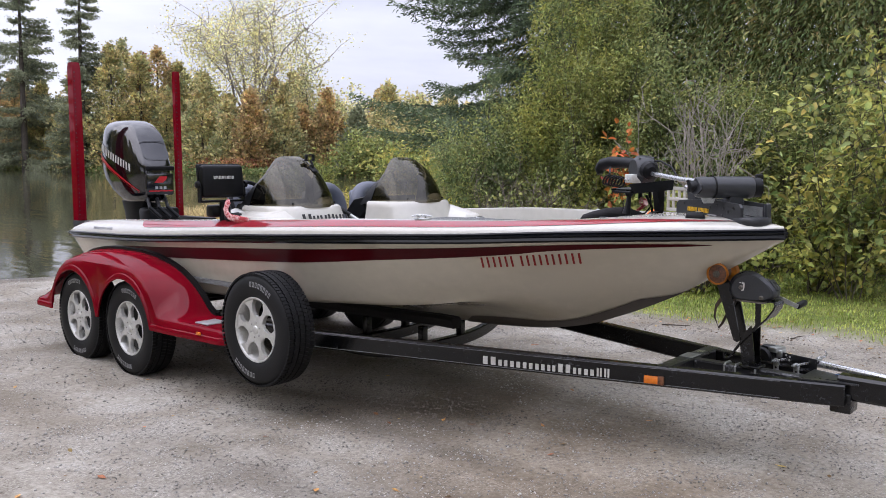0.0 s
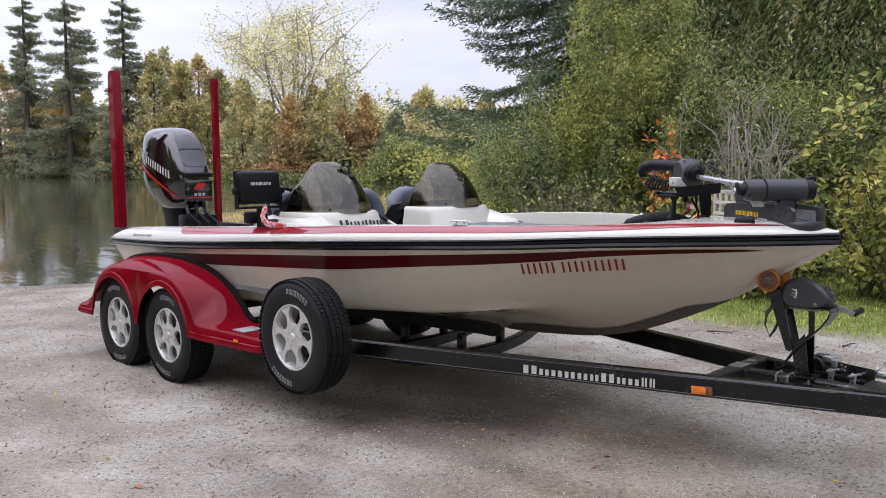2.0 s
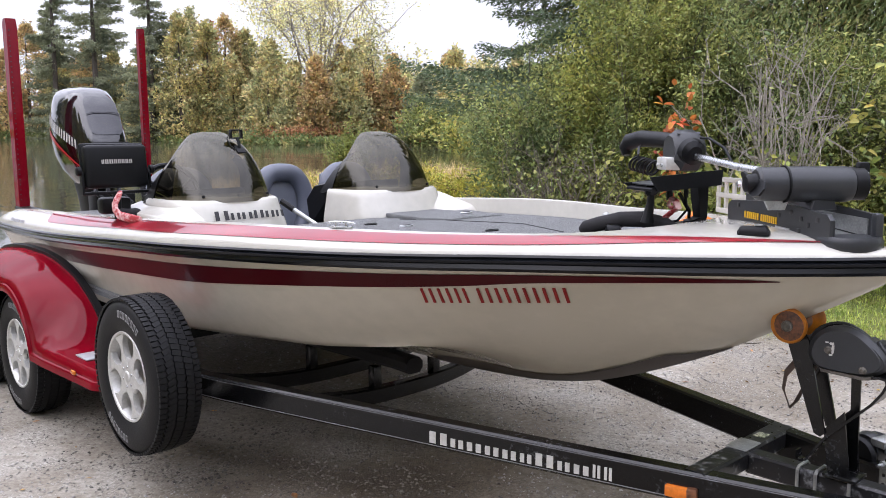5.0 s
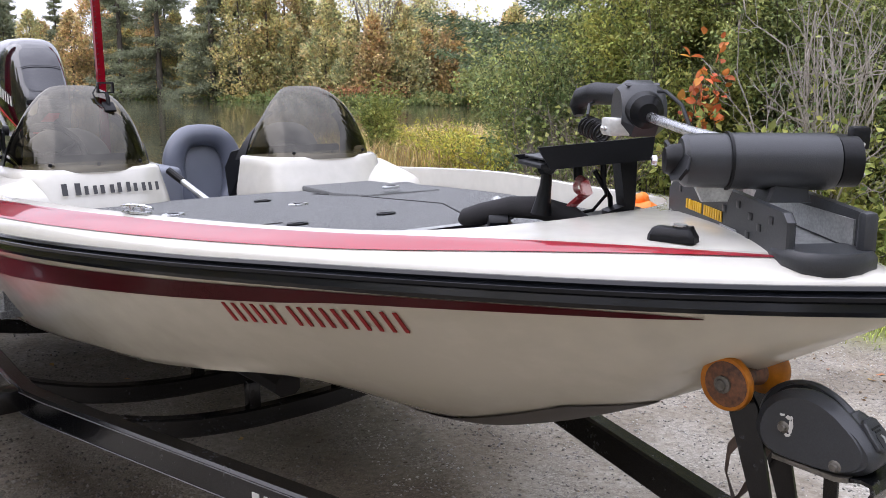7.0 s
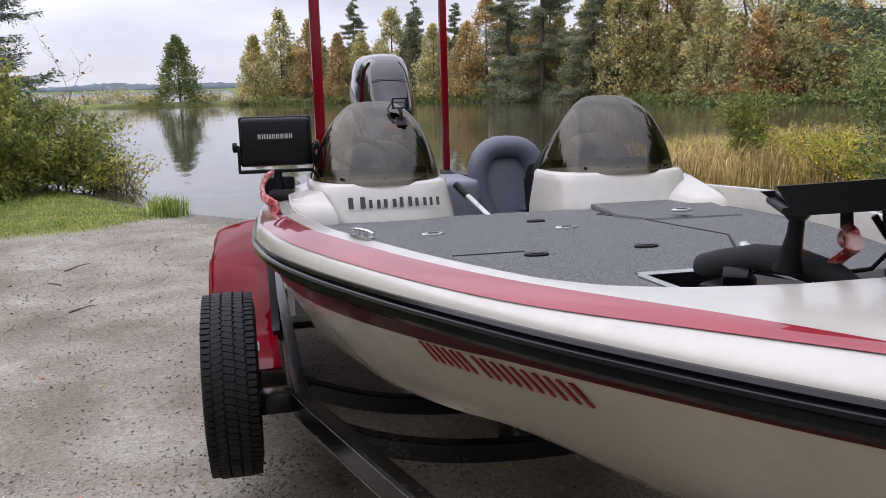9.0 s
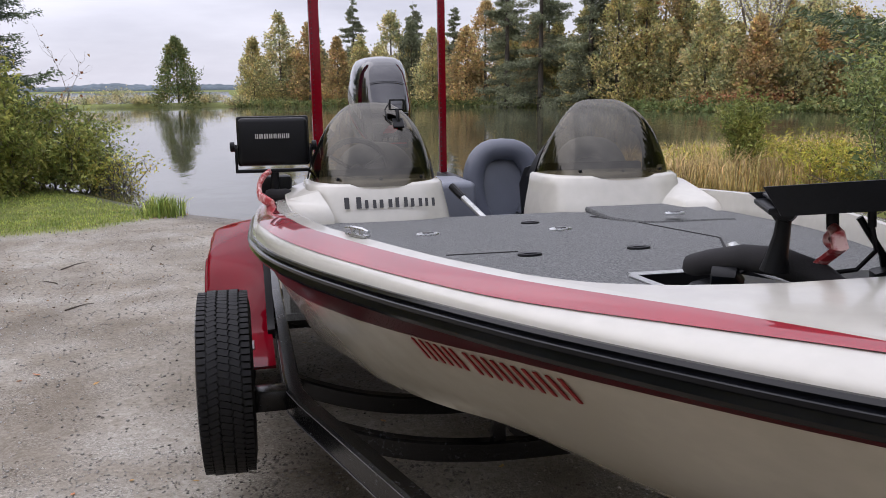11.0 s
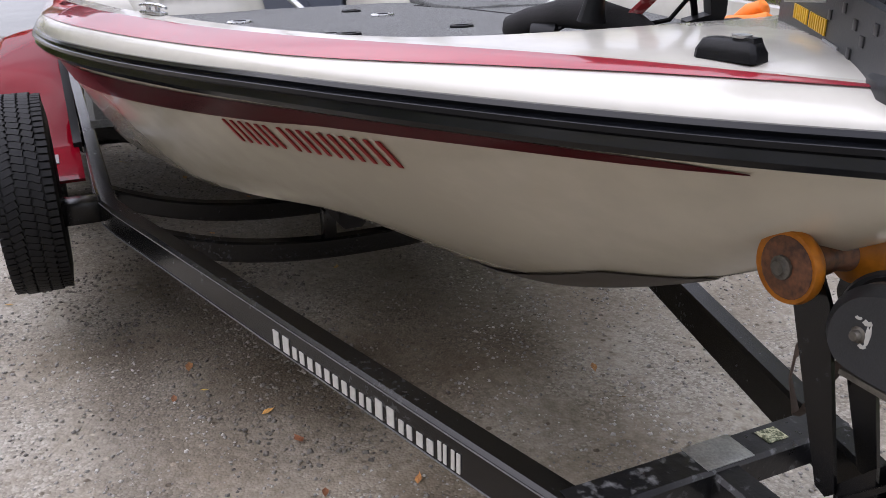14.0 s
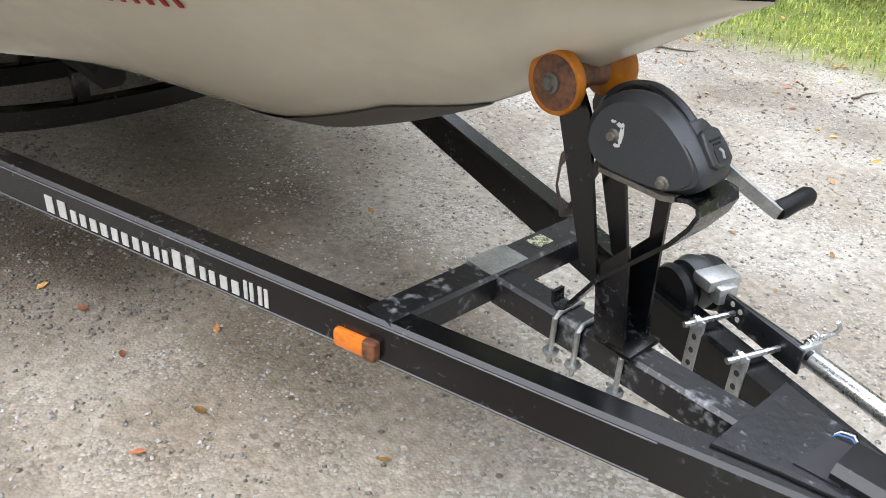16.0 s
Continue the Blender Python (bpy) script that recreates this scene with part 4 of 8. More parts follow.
# bank to starboard of the ramp
lr = np.random.default_rng(53)
for b, r, h, w, m, n_leaf, size in ((104.5, 17.5, 1.9, 2.4, L_SHRUBY, 5200, 0.075), (101.8, 18.0, 1.6, 2.2, L_SHRUBY, 6000, 0.07), (99.5, 18.5, 1.2, 1.6, L_SHRUB2, 3000, 0.06), (107.5, 17, 2.6, 2.6, L_SHRUBY, 7000, 0.08), (111, 16, 2.8, 2.6, L_SHRUBY, 8000, 0.08), (97.9, 17.6, 0.9, 1.0, L_REEDG, 900, 0.05)):
    put("bank_shrub", b, r, leafy(lr, h, w, 10, size * 0.75, int(n_leaf * 1.3), 0.7, 0.05, 0.016, 2, 5, 0.12, length=1.9, width=0.4), m, "green shrub on the turf bank by the water", "shrub", group="shrubs by the ramp", wood_mat=M_TWIG)
put("spruce_tree", 107.4, 20, spruce(lr, 9, 3.2, 0.052, 0.12, 0.1, True), L_SPRUCEN, "dark spruce behind the bank shrubs", "tree")
put("bare_sapling", 101.6, 19.5, leafy(lr, 3.0, 1.7, 2, 0.05, 30, 0.35, 0.4, 0.022, 2, 5, 0.05), L_RUST, "leafless pale sapling on the bank", "sapling", wood_mat=M_PALETWIG)


def blades(rng, x, y, h, w, lean=0.5):
    """Bent grass blades, three triangles each."""
    n = len(x)
    z = ground_z(x, y)
    a = rng.uniform(0, 6.28, n)
    d = np.stack([np.cos(a), np.sin(a), np.zeros(n)], 1)
    s = np.stack([-d[:, 1], d[:, 0], np.zeros(n)], 1)
    p = np.stack([x, y, z - 0.01], 1)
    hh = (h * rng.uniform(0.5, 1.25, n))[:, None]
    up = np.array((0, 0, 1.0))
    ln = (lean * rng.uniform(0.2, 1.3, n))[:, None]
    ww = (w * rng.uniform(0.7, 1.3, n))[:, None]
    m1 = p + up * hh * 0.6 + d * hh * ln * 0.25
    tip = p + up * hh * (1 - 0.35 * ln) + d * hh * ln
    v = np.stack([p - s * ww, p + s * ww, m1 + s * ww * 0.8, m1 - s * ww * 0.8, tip], 1).reshape(-1, 3)
    i = np.arange(n)[:, None] * 5
    return v, np.concatenate([i + [0, 1, 2], i + [0, 2, 3], i + [3, 2, 4]], 0)


gr = np.random.default_rng(61)


def scatter(n, x0, x1, y0, y1, keep):
    x, y = gr.uniform(x0, x1, n), gr.uniform(y0, y1, n)
    k = keep(x, y) > gr.uniform(0.1, 0.9, n)
    return x[k], y[k]


gxs, gys = scatter(70000, -2, 10, 3.0, 8.5, grass_mask)
gx2, gy2 = scatter(64000, -14, -5.3, -9, -1.2, lambda x, y: grass_mask(x, y) * (shore_dist(x, y) > 0.2))
gv, gf = blades(gr, np.concatenate([gxs, gx2]), np.concatenate([gys, gy2]), 0.055, 0.004, 0.8)
tagged(new("grass", bulk("grass", gv, gf, L_GRASS)), "short green grass with scattered dead blades", "grass", kind="stuff")
rx, ry = [], []
for b0, b1, r0, r1, n in ((46, 66, 14.5, 23, 9000), (40, 48, 14, 18, 2500)):
    bb, r2 = gr.uniform(b0, b1, n), gr.uniform(r0, r1, n)
    rx.append(6.0 - r2 * np.sin(np.radians(bb)))
    ry.append(-1.1 + r2 * np.cos(np.radians(bb)))
rx, ry = np.concatenate(rx), np.concatenate(ry)
rv, rf = blades(gr, rx, ry, 0.8, 0.011, 0.75)
tagged(new("reeds", bulk("reeds", rv, rf, L_REED)), "dry tan reeds along the water's edge", "reeds", kind="stuff")
tx, ty = gr.normal(-7.3, 0.22, 420), gr.normal(-2.35, 0.14, 420)
tv, tf = blades(gr, tx, ty, 0.33, 0.008, 0.7)
tagged(new("grass_tuft", bulk("grass_tuft", tv, tf, L_GRASS)), "tall grass tuft at the water's edge", "grass", kind="stuff")

# ---- trailer ----
trailer = thing("boat_trailer", "black tandem-axle boat trailer with red fenders standing on gravel", "trailer", YARD)
TOP, DEEP, THICK = 0.512, 0.108, 0.066


def beam(geo, pts, thick=THICK, deep=DEEP, top=TOP, bev=0.008):
    """A rectangular beam along plan points (x, y) or (x, y, top), mitred at its bends, with eased edges."""
    pts = [Vector(p if len(p) == 3 else (*p, top)) for p in pts]
    rings = []
    for i, p in enumerate(pts):
        d0 = (p - pts[i - 1]).normalized() if i else None
        d1 = (pts[i + 1] - p).normalized() if i < len(pts) - 1 else None
        d = ((d0 or d1) + (d1 or d0)).normalized()
        side = Vector((d.y, -d.x, 0)).normalized()
        k = 1.0 / max((d0 or d1).dot(d), 0.3)
        h, b = thick / 2 * k, bev
        ring = []
        for s, z in ((-h + b, 0), (h - b, 0), (h, -b), (h, -deep + b), (h - b, -deep), (-h + b, -deep), (-h, -deep + b), (-h, -b)):
            ring.append(p + side * s + Vector((0, 0, z)))
        rings.append(ring)
    return geo.loft(rings, True, True)


for s in (-1, 1):
    tongue = [(-0.38, s * 0.945), (2.6, s * 0.945), (2.78, s * 0.938), (2.92, s * 0.905), (5.55, s * 0.142), (5.82, s * 0.062)]
    part("side_rail", beam(Geo(), tongue), M_BLACKPAINT, trailer, "gloss black steel side rail")
    trim = Geo()
    beam(trim, [(2.0, s * 0.979), (2.6, s * 0.979), (2.785, s * 0.972), (2.93, s * 0.939), (5.55, s * 0.177)], 0.003, 0.0025, TOP - 0.010, 0.0005)
    beam(trim, [(2.0, s * 0.979), (2.6, s * 0.979), (2.785, s * 0.972), (2.93, s * 0.939), (5.55, s * 0.177)], 0.003, 0.003, TOP - DEEP + 0.014, 0.0005)
    part("pinstripe", trim, M_PIN, trailer, "thin grey pinstripes")

BUNK_Y = 0.20
for x, dip, reach in ((-0.1, 0.10, 0.93), (1.2, 0.12, 0.93), (2.47, 0.13, 0.93), (3.03, 0.115, 0.85)):
    bow_out = 0.11 * (x > 2)
    arc = [(x + bow_out * (1 - t * t), reach * t, 0.475 - dip * (1 - abs(t) ** 3)) for t in np.linspace(-1, 1, 21)]
    part("crossmember", beam(Geo(), arc, 0.06, 0.08), M_BLACKPAINT, trailer)
    for s in (-BUNK_Y, BUNK_Y):
        part("bunk_post", Geo().box((x + bow_out * 0.95, s, 0.475 - dip * 0.5), (0.05, 0.05, dip), 0.006), M_BLACKPAINT, trailer)
for s in (-BUNK_Y, BUNK_Y):
    g = Geo()
    beam(g, [(-0.2, s, 0.535), (1.5, s, 0.54), (2.8, s, 0.56), (3.30, s, 0.575), (3.44, s, 0.572)], 0.10, 0.075, bev=0.02)
    part("bunk", g, M_FOAM, trailer, "black carpeted bunk board")
for x in (0.30, 1.12):
    part("axle", Geo().tube([(x, -1.1, 0.355), (x, 1.1, 0.355)], 0.035, 12), M_BLACKPAINT, trailer)

# front cross brace, centre tube, nose plate, coupler
part("tongue_brace", beam(Geo(), [(4.985, -0.325), (4.985, 0.325)], 0.085, 0.07, TOP + 0.002), M_WORN, trailer, "black cross brace with chipped paint")
part("tread_plate", Geo().box((4.985, 0.012, TOP + 0.0045), (0.078, 0.115, 0.003), 0.001), M_GALV, trailer, "bare pale metal tread plate")
part("sticker", Geo().box((4.985, 0.15, TOP + 0.0035), (0.040, 0.05, 0.002)), M_STICKER, trailer, "small worn hatched sticker")
part("centre_tube", beam(Geo(), [(5.02, 0.0), (5.66, 0.0)], 0.07, 0.075, TOP - 0.004), M_WORN, trailer)
part("nose_plate", Geo().prism([(5.615, -0.125), (5.72, -0.095), (5.88, -0.06), (5.88, 0.06), (5.72, 0.095), (5.615, 0.125)], (0, 0, TOP + 0.003), (1, 0, 0), (0, 1, 0), 0.008, 0.002), M_WORN, trailer, "chipped black nose plate")
cp = Geo()
beam(cp, [(5.78, 0.0), (6.35, 0.0)], 0.10, 0.12, TOP + 0.035, 0.014)
cp.box((5.80, 0, TOP - 0.10), (0.10, 0.12, 0.10), 0.01)
part("coupler", cp, M_BLACKPAINT, trailer, "black folding coupler")
part("hitch_head", Geo().lathe([(0.0, 0.09), (0.035, 0.085), (0.062, 0.05), (0.066, 0.0), (0.05, -0.04), (0.0, -0.045)], (6.40, 0, TOP - 0.03), (0, 0, 1), 20), M_BLACKPAINT, trailer)

# winch stand
arm = [(5.155, 0.93), (5.165, 0.985), (5.195, 0.995), (5.222, 0.95), (5.290, 0.655), (5.275, 0.640), (5.254, 0.648)]
for y in (-0.047, 0.047):
    part("roller_bracket", Geo().prism(arm, (0, y, 0), (1, 0, 0), (0, 0, 1), 0.008), M_BLACKPAINT, trailer)
for y in (-0.041, 0.041):
    part("post_plate", Geo().prism([(5.305, 0.505), (5.370, 0.505), (5.370, 0.54), (5.344, 0.738), (5.282, 0.665)], (0, y, 0), (1, 0, 0), (0, 0, 1), 0.007), M_BLACKPAINT, trailer)
part("post_web", Geo().prism([(5.305, 0.507), (5.312, 0.507), (5.290, 0.668), (5.282, 0.66)], (0, 0, 0), (1, 0, 0), (0, 0, 1), 0.074), M_BLACKPAINT, trailer)
part("post_foot", Geo().box((5.340, 0, 0.515), (0.105, 0.10, 0.012), 0.003), M_BLACKPAINT, trailer)
strip_path = [(5.203, 0.580), (5.206, 0.552), (5.220, 0.543), (5.240, 0.552), (5.300, 0.645), (5.430, 0.782), (5.462, 0.828), (5.474, 0.858), (5.468, 0.876), (5.445, 0.880), (5.395, 0.866)]
strip_back = []
for k, (x, z) in enumerate(strip_path):
    (xa, za), (xb, zb) = strip_path[max(k - 1, 0)], strip_path[min(k + 1, len(strip_path) - 1)]
    q = math.hypot(xb - xa, zb - za)
    strip_back.append((x - 0.008 * (zb - za) / q, z + 0.008 * (xb - xa) / q))
part("shelf_strut", Geo().prism(strip_path[:6] + strip_back[:6][::-1], (0, -0.050, 0), (1, 0, 0), (0, 0, 1), 0.030), M_BLACKPAINT, trailer)
part("winch_shelf", Geo().prism(strip_path[5:] + strip_back[5:][::-1], (0, -0.005, 0), (1, 0, 0), (0, 0, 1), 0.118), M_BLACKPAINT, trailer, "bent black steel winch shelf")
part("winch_brace", Geo().prism([(5.342, 0.505), (5.367, 0.505), (5.360, 0.86), (5.330, 0.86)], (0, 0.036, 0), (1, 0, 0), (0, 0, 1), 0.008), M_BLACKPAINT, trailer)
for x in (5.205, 5.265, 5.372):
    g = Geo().tube([(x, -0.043, 0.40), (x, -0.043, 0.505), (x, -0.03, 0.513), (x, 0.03, 0.513), (x, 0.043, 0.505), (x, 0.043, 0.40)], 0.006, 8)
    part("u_bolt", g, M_GALV, trailer, "zinc u-bolt")
    for s in (-0.043, 0.043):
        part("nut", Geo().lathe([(0.018, 0), (0.018, 0.004), (0.011, 0.004), (0.011, 0.014), (0.006, 0.014), (0.006, 0.03)], (x, s, 0.425), (0, 0, -1), 8), M_GALV, trailer)

# bow roller
roller = part("bow_roller", Geo().lathe([(0.0, -0.0985), (0.030, -0.0985), (0.040, -0.070), (0.030, -0.045), (0.024, 0.0), (0.030, 0.03), (0.040, 0.048), (0.030, 0.070), (0.0, 0.070)], (5.17, 0.0, 1.0), (0, 1, 0), 32), M_ROLLERD, trailer, "grimy brown bow roller")
for s_ in (-1, 1):
    part("roller_bell", Geo().lathe([(0.026, 0.052), (0.048, 0.066), (0.058, 0.078), (0.060, 0.088), (0.057, 0.096), (0.048, 0.099), (0.030, 0.0975)], (5.17, -0.028 if s_ > 0 else 0.0, 1.0), (0, s_, 0), 36, False), M_ROLLER, roller, "amber polyurethane end bell")
    part("bell_grime", Geo().lathe([(0.0, 0.1008), (0.045, 0.1006), (0.049, 0.0990)], (5.175, -0.028 if s_ > 0 else 0.0, 1.001), (0, s_, 0), 24, False), M_ROLLERD, roller)
part("roller_bolt", Geo().lathe([(0.0, -0.112), (0.011, -0.112), (0.013, -0.108), (0.019, -0.106), (0.019, -0.100)], (5.17, 0.0, 1.0), (0, 1, 0), 12), M_DULL, roller)

# winch with its cover, strap, crank
def spline(pts, k=3):
    """A closed smooth line through points."""
    n, out = len(pts), []
    for i in range(n):
        p0, p1, p2, p3 = (Vector(pts[(i + j) % n]) for j in (-1, 0, 1, 2))
        for t in (q / k for q in range(k)):
            q = 0.5 * (2 * p1 + (p2 - p0) * t + (2 * p0 - 5 * p1 + 4 * p2 - p3) * t * t + (3 * p1 - p0 - 3 * p2 + p3) * t ** 3)
            out.append((q.x, q.y))
    return out


hull_cover = spline([(5.222, 0.92), (5.236, 0.968), (5.275, 1.005), (5.33, 1.02), (5.38, 1.008), (5.42, 0.982), (5.452, 0.952), (5.466, 0.925), (5.458, 0.896), (5.42, 0.874), (5.36, 0.866), (5.27, 0.868), (5.235, 0.885)])
wi = Geo().prism(hull_cover, (0, -0.045, 0), (1, 0, 0), (0, 0, 1), 0.052, 0.020)
winch = part("winch_cover", wi, M_GREYPL, trailer, "charcoal plastic winch cover")
part("cover_half", Geo().prism(hull_cover, (-0.026, 0.004, 0), (1, 0, 0), (0, 0, 1), 0.020, 0.006), M_GREYPL, winch)
part("strap_drum", Geo().lathe([(0.0, -0.03), (0.064, -0.03), (0.064, -0.005), (0.0, -0.005)], (5.30, 0.0, 0.945), (0, 1, 0), 28), M_STRAP, winch)
part("gear_rim", Geo().lathe([(0.058, -0.006), (0.072, -0.006), (0.072, 0.006), (0.058, 0.006)], (5.305, -0.016, 0.945), (0, 1, 0), 28, False), M_PLASTIC, winch)
part("cover_chin", Geo().prism(spline([(5.392, 0.982), (5.424, 0.977), (5.452, 0.951), (5.468, 0.925), (5.461, 0.897), (5.42, 0.875), (5.385, 0.90)]), (0, -0.022, 0), (1, 0, 0), (0, 0, 1), 0.092, 0.016), M_GREYPL, winch)
FACE = ((0, 1, 0), (-0.65, 0, 0.76))
cover_badge = part("cover_badge", Geo().prism(spline([(-0.027, -0.028), (-0.022, 0.026), (0.0, 0.030), (0.022, 0.026), (0.027, -0.028), (0.0, -0.036)], 2), (5.447, -0.020, 0.960), FACE[0], FACE[1], 0.014, 0.003), M_GREYPL, winch)
part("window", Geo().prism([(-0.015, -0.027), (0.015, -0.027), (0.015, -0.006), (0.012, -0.002), (-0.012, -0.002), (-0.015, -0.006)], (5.4475, -0.020, 0.9605), FACE[0], FACE[1], 0.0148), M_DECAL, cover_badge, "black slot")
part("latch", Geo().prism([(-0.002, -0.022), (0.004, -0.024), (0.008, -0.012), (0.003, -0.005), (-0.004, -0.006), (0.002, -0.013)], (5.4478, -0.020, 0.9607), FACE[0], FACE[1], 0.0160), M_GALV, cover_badge, "bright metal catch")
for v, w in ((0.010, 0.030), (0.003, 0.020)):
    part("brand_bar", Geo().prism([(-w / 2, -0.002), (w / 2, -0.002), (w / 2, 0.002), (-w / 2, 0.002)], Vector((5.4475, -0.020, 0.9605)) + v * Vector(FACE[1]), FACE[0], FACE[1], 0.0150), M_PLASTIC, cover_badge)
for x, z, a, b in ((5.307, 0.944, 0.005, 0.019), (5.303, 0.961, 0.008, 0.005), (5.288, 0.963, 0.006, 0.003), (5.301, 0.924, 0.007, 0.004)):
    part("paint_scuff", Geo().prism([(-a, -0.4 * b), (-0.3 * a, -b), (0.5 * a, -0.7 * b), (a, 0.1 * b), (0.6 * a, b), (0.1 * a, 0.4 * b), (-0.5 * a, 0.8 * b)], (x, -0.0713, z), (1, 0, 0), (0, 0, 1), 0.0012), M_DECALW, winch, "chalky paint scuff")
for x, z in ((5.292, 0.938), (5.400, 0.892)):
    part("cover_bolt", Geo().lathe([(0.0, -0.082), (0.007, -0.082), (0.009, -0.079), (0.009, -0.074), (0.013, -0.0715)], (x, 0, z), (0, 1, 0), 10), M_DULL, winch)
part("frame_edge", Geo().prism([(5.27, 0.872), (5.40, 0.870), (5.425, 0.876), (5.425, 0.866), (5.40, 0.860), (5.27, 0.863)], (0, -0.012, 0), (1, 0, 0), (0, 0, 1), 0.112), M_DULL, winch)
crank = part("winch_crank", Geo().prism([(5.36, 0.905), (5.39, 0.91), (5.46, 0.882), (5.538, 0.853), (5.530, 0.832), (5.45, 0.858)], (0, 0.085, 0), (1, 0, 0), (0, 0, 1), 0.007, 0.001), M_GALV, trailer, "zinc winch crank arm")
part("grip", Geo().lathe([(0.0, 0.0), (0.015, 0.0), (0.018, 0.01), (0.016, 0.04), (0.018, 0.075), (0.014, 0.085), (0.0, 0.085)], (5.527, 0.09, 0.844), (0.15, 1, 0.14), 14), M_PLASTIC, crank, "black crank grip")
part("winch_strap", Geo().tube([(5.24, 0.0, 0.94), (5.19, 0.0, 0.90), (5.125, 0.012, 0.81), (5.115, 0.02, 0.75), (5.14, 0.02, 0.69), (5.165, 0.012, 0.72), (5.20, 0.01, 0.80), (5.23, 0, 0.86)], 0.017, 8, flat=0.14), M_STRAP, trailer, "faded webbing winch strap")

# amber marker, lettered side decal as plain bars
for s in (-1, 1):
    x, y = 4.95, s * 0.357
    yaw = -s * 16.2
    place = pose(x, y, 0.44, 0, 0, yaw)
    amber = part("marker_light", Geo().box((0, 0, 0), (0.095, 0.024, 0.042), 0.008), M_AMBER, trailer, "amber side marker light")
    amber.matrix_local = place
    part("lens_cap", Geo().box((0.043, 0, 0.0), (0.034, 0.028, 0.046), 0.006), M_ROLLERD, amber, "darker amber end with a bracket")


def bars(widths, height, gap, serif=True):
    """A row of plain upright bars of letter size: (u, w, h) along a line, baseline at 0."""
    out, u = [], 0.0
    for w, h in widths:
        out.append((u, w, h * height))
        u += w + gap
    return out, u - gap


def bar_decal(name, spec, height, gap, origin, udir, vdir, material, parent, label, thick=0.002, ring=True, curve_to=None, lift=0.0, stroke=0.34):
    """Two plain upright bars for each character."""
    rows, total = bars(spec, height, gap)
    u, v = Vector(udir).normalized(), Vector(vdir).normalized()
    o = Vector(origin)
    for a, wid, h in rows:
        if wid <= 0 or h <= 0:
            continue
        for pu, pv, du, dv in [(a + wid * 0.04, 0, wid * stroke, h), (a + wid * (0.96 - stroke), 0, wid * stroke, h)]:
            g, pts = Geo(), []
            for qu, qv in ((pu, pv), (pu + du, pv), (pu + du, pv + dv), (pu, pv + dv)):
                pts.append(Vector(curve_to(qu, qv) if curve_to else o + u * qu + v * qv))
            n = (pts[1] - pts[0]).cross(pts[3] - pts[0]).normalized()
            g.loft([[p - n * thick * 0.3 for p in pts], [p + n * thick for p in pts]], True, True)
            part(name, g, material, parent, label, smooth=0)


tdir = Vector((2.63, 0.763, 0)).normalized()
side0 = Vector((3.4, -0.766, 0)) + Vector((tdir.y, -tdir.x, 0)) * (THICK / 2 + 0.001)
SPEC_TRAIL = [(0.085, 1.0), (0.06, 0.72), (0.066, 0.72), (0.062, 0.72), (0.06, 0.72), (0.05, 0.72), (0.075, 1.0), (0.05, 0.72), (0.06, 0.72), (0.03, 1.0), (0.03, 1.0)]
bar_decal("decal_bar", SPEC_TRAIL, 0.047, 0.012, side0 + tdir * 0.622 + Vector((0, 0, 0.425)), tdir, (0, 0, 1), M_DECALW, trailer, "pale grey decal bar")

# swing-up jack lying along the far tongue
jack = part("tongue_jack", Geo().tube([(5.612, 0.212, 0.530), (6.06, 0.085, 0.530)], 0.019, 18), M_STEEL, trailer, "silver swing-up jack tube lying along the tongue")
part("inner_tube", Geo().tube([(5.385, 0.262, 0.535), (5.62, 0.205, 0.535)], 0.014, 14), M_WORN, jack)
part("jack_fork", Geo().box((5.372, 0.262, 0.566), (0.055, 0.085, 0.028), 0.006, pose(0, 0, 0, 0, 0, -17)).box((5.40, 0.252, 0.548), (0.03, 0.05, 0.04), 0.006, pose(0, 0, 0, 0, 0, -17)), M_GALV, jack)
for s_ in (-0.048, 0.048):
    part("jack_wheel", Geo().lathe([(0.0, -0.018), (0.022, -0.018), (0.058, -0.015), (0.064, 0.0), (0.058, 0.015), (0.022, 0.018), (0.0, 0.018)], (5.318 + 0.29 * s_, 0.272 + s_, 0.512), (0.29, 1, 0), 26), M_PLASTIC, jack, "black jack wheel")
part("wheel_cover", Geo().lathe([(0.0, -0.026), (0.054, -0.026), (0.062, 0.0), (0.054, 0.026), (0.0, 0.026)], (5.318, 0.272, 0.525), (0.29, 1, 0), 24), M_GREYPL, jack, "grey wheel guard")
part("swivel_channel", Geo().box((5.505, 0.215, 0.530), (0.22, 0.007, 0.055), 0.002, pose(0, 0, 0, 0, 0, -17)), M_WORN, jack, "dark drilled swivel channel")
for q, z in ((-0.075, 0.55), (-0.052, 0.545), (-0.055, 0.525)):
    part("channel_hole", Geo().lathe([(0.0, 0.0), (0.006, 0.0), (0.006, 0.001), (0.0, 0.001)], (5.505 + q * 0.956, 0.2105 - q * 0.30, z - 0.004), (-0.29, -0.95, 0), 10), M_DECALW, jack)
part("end_bracket", Geo().box((5.607, 0.212, 0.532), (0.012, 0.055, 0.052), 0.003, pose(0, 0, 0, 0, 0, -17)), M_GALV, jack)
part("pin_spring", Geo().tube([(5.600 + 0.008 * math.cos(k * 0.9), 0.215 + 0.0016 * k, 0.552 + 0.009 * math.sin(k * 0.9)) for k in range(24)], 0.0025, 5), M_STEEL, jack)
part("pull_pin", Geo().tube([(5.600, 0.225, 0.552), (5.605, 0.262, 0.552), (5.618, 0.280, 0.556), (5.626, 0.284, 0.572), (5.620, 0.276, 0.588)], 0.005, 8), M_STEEL, jack)
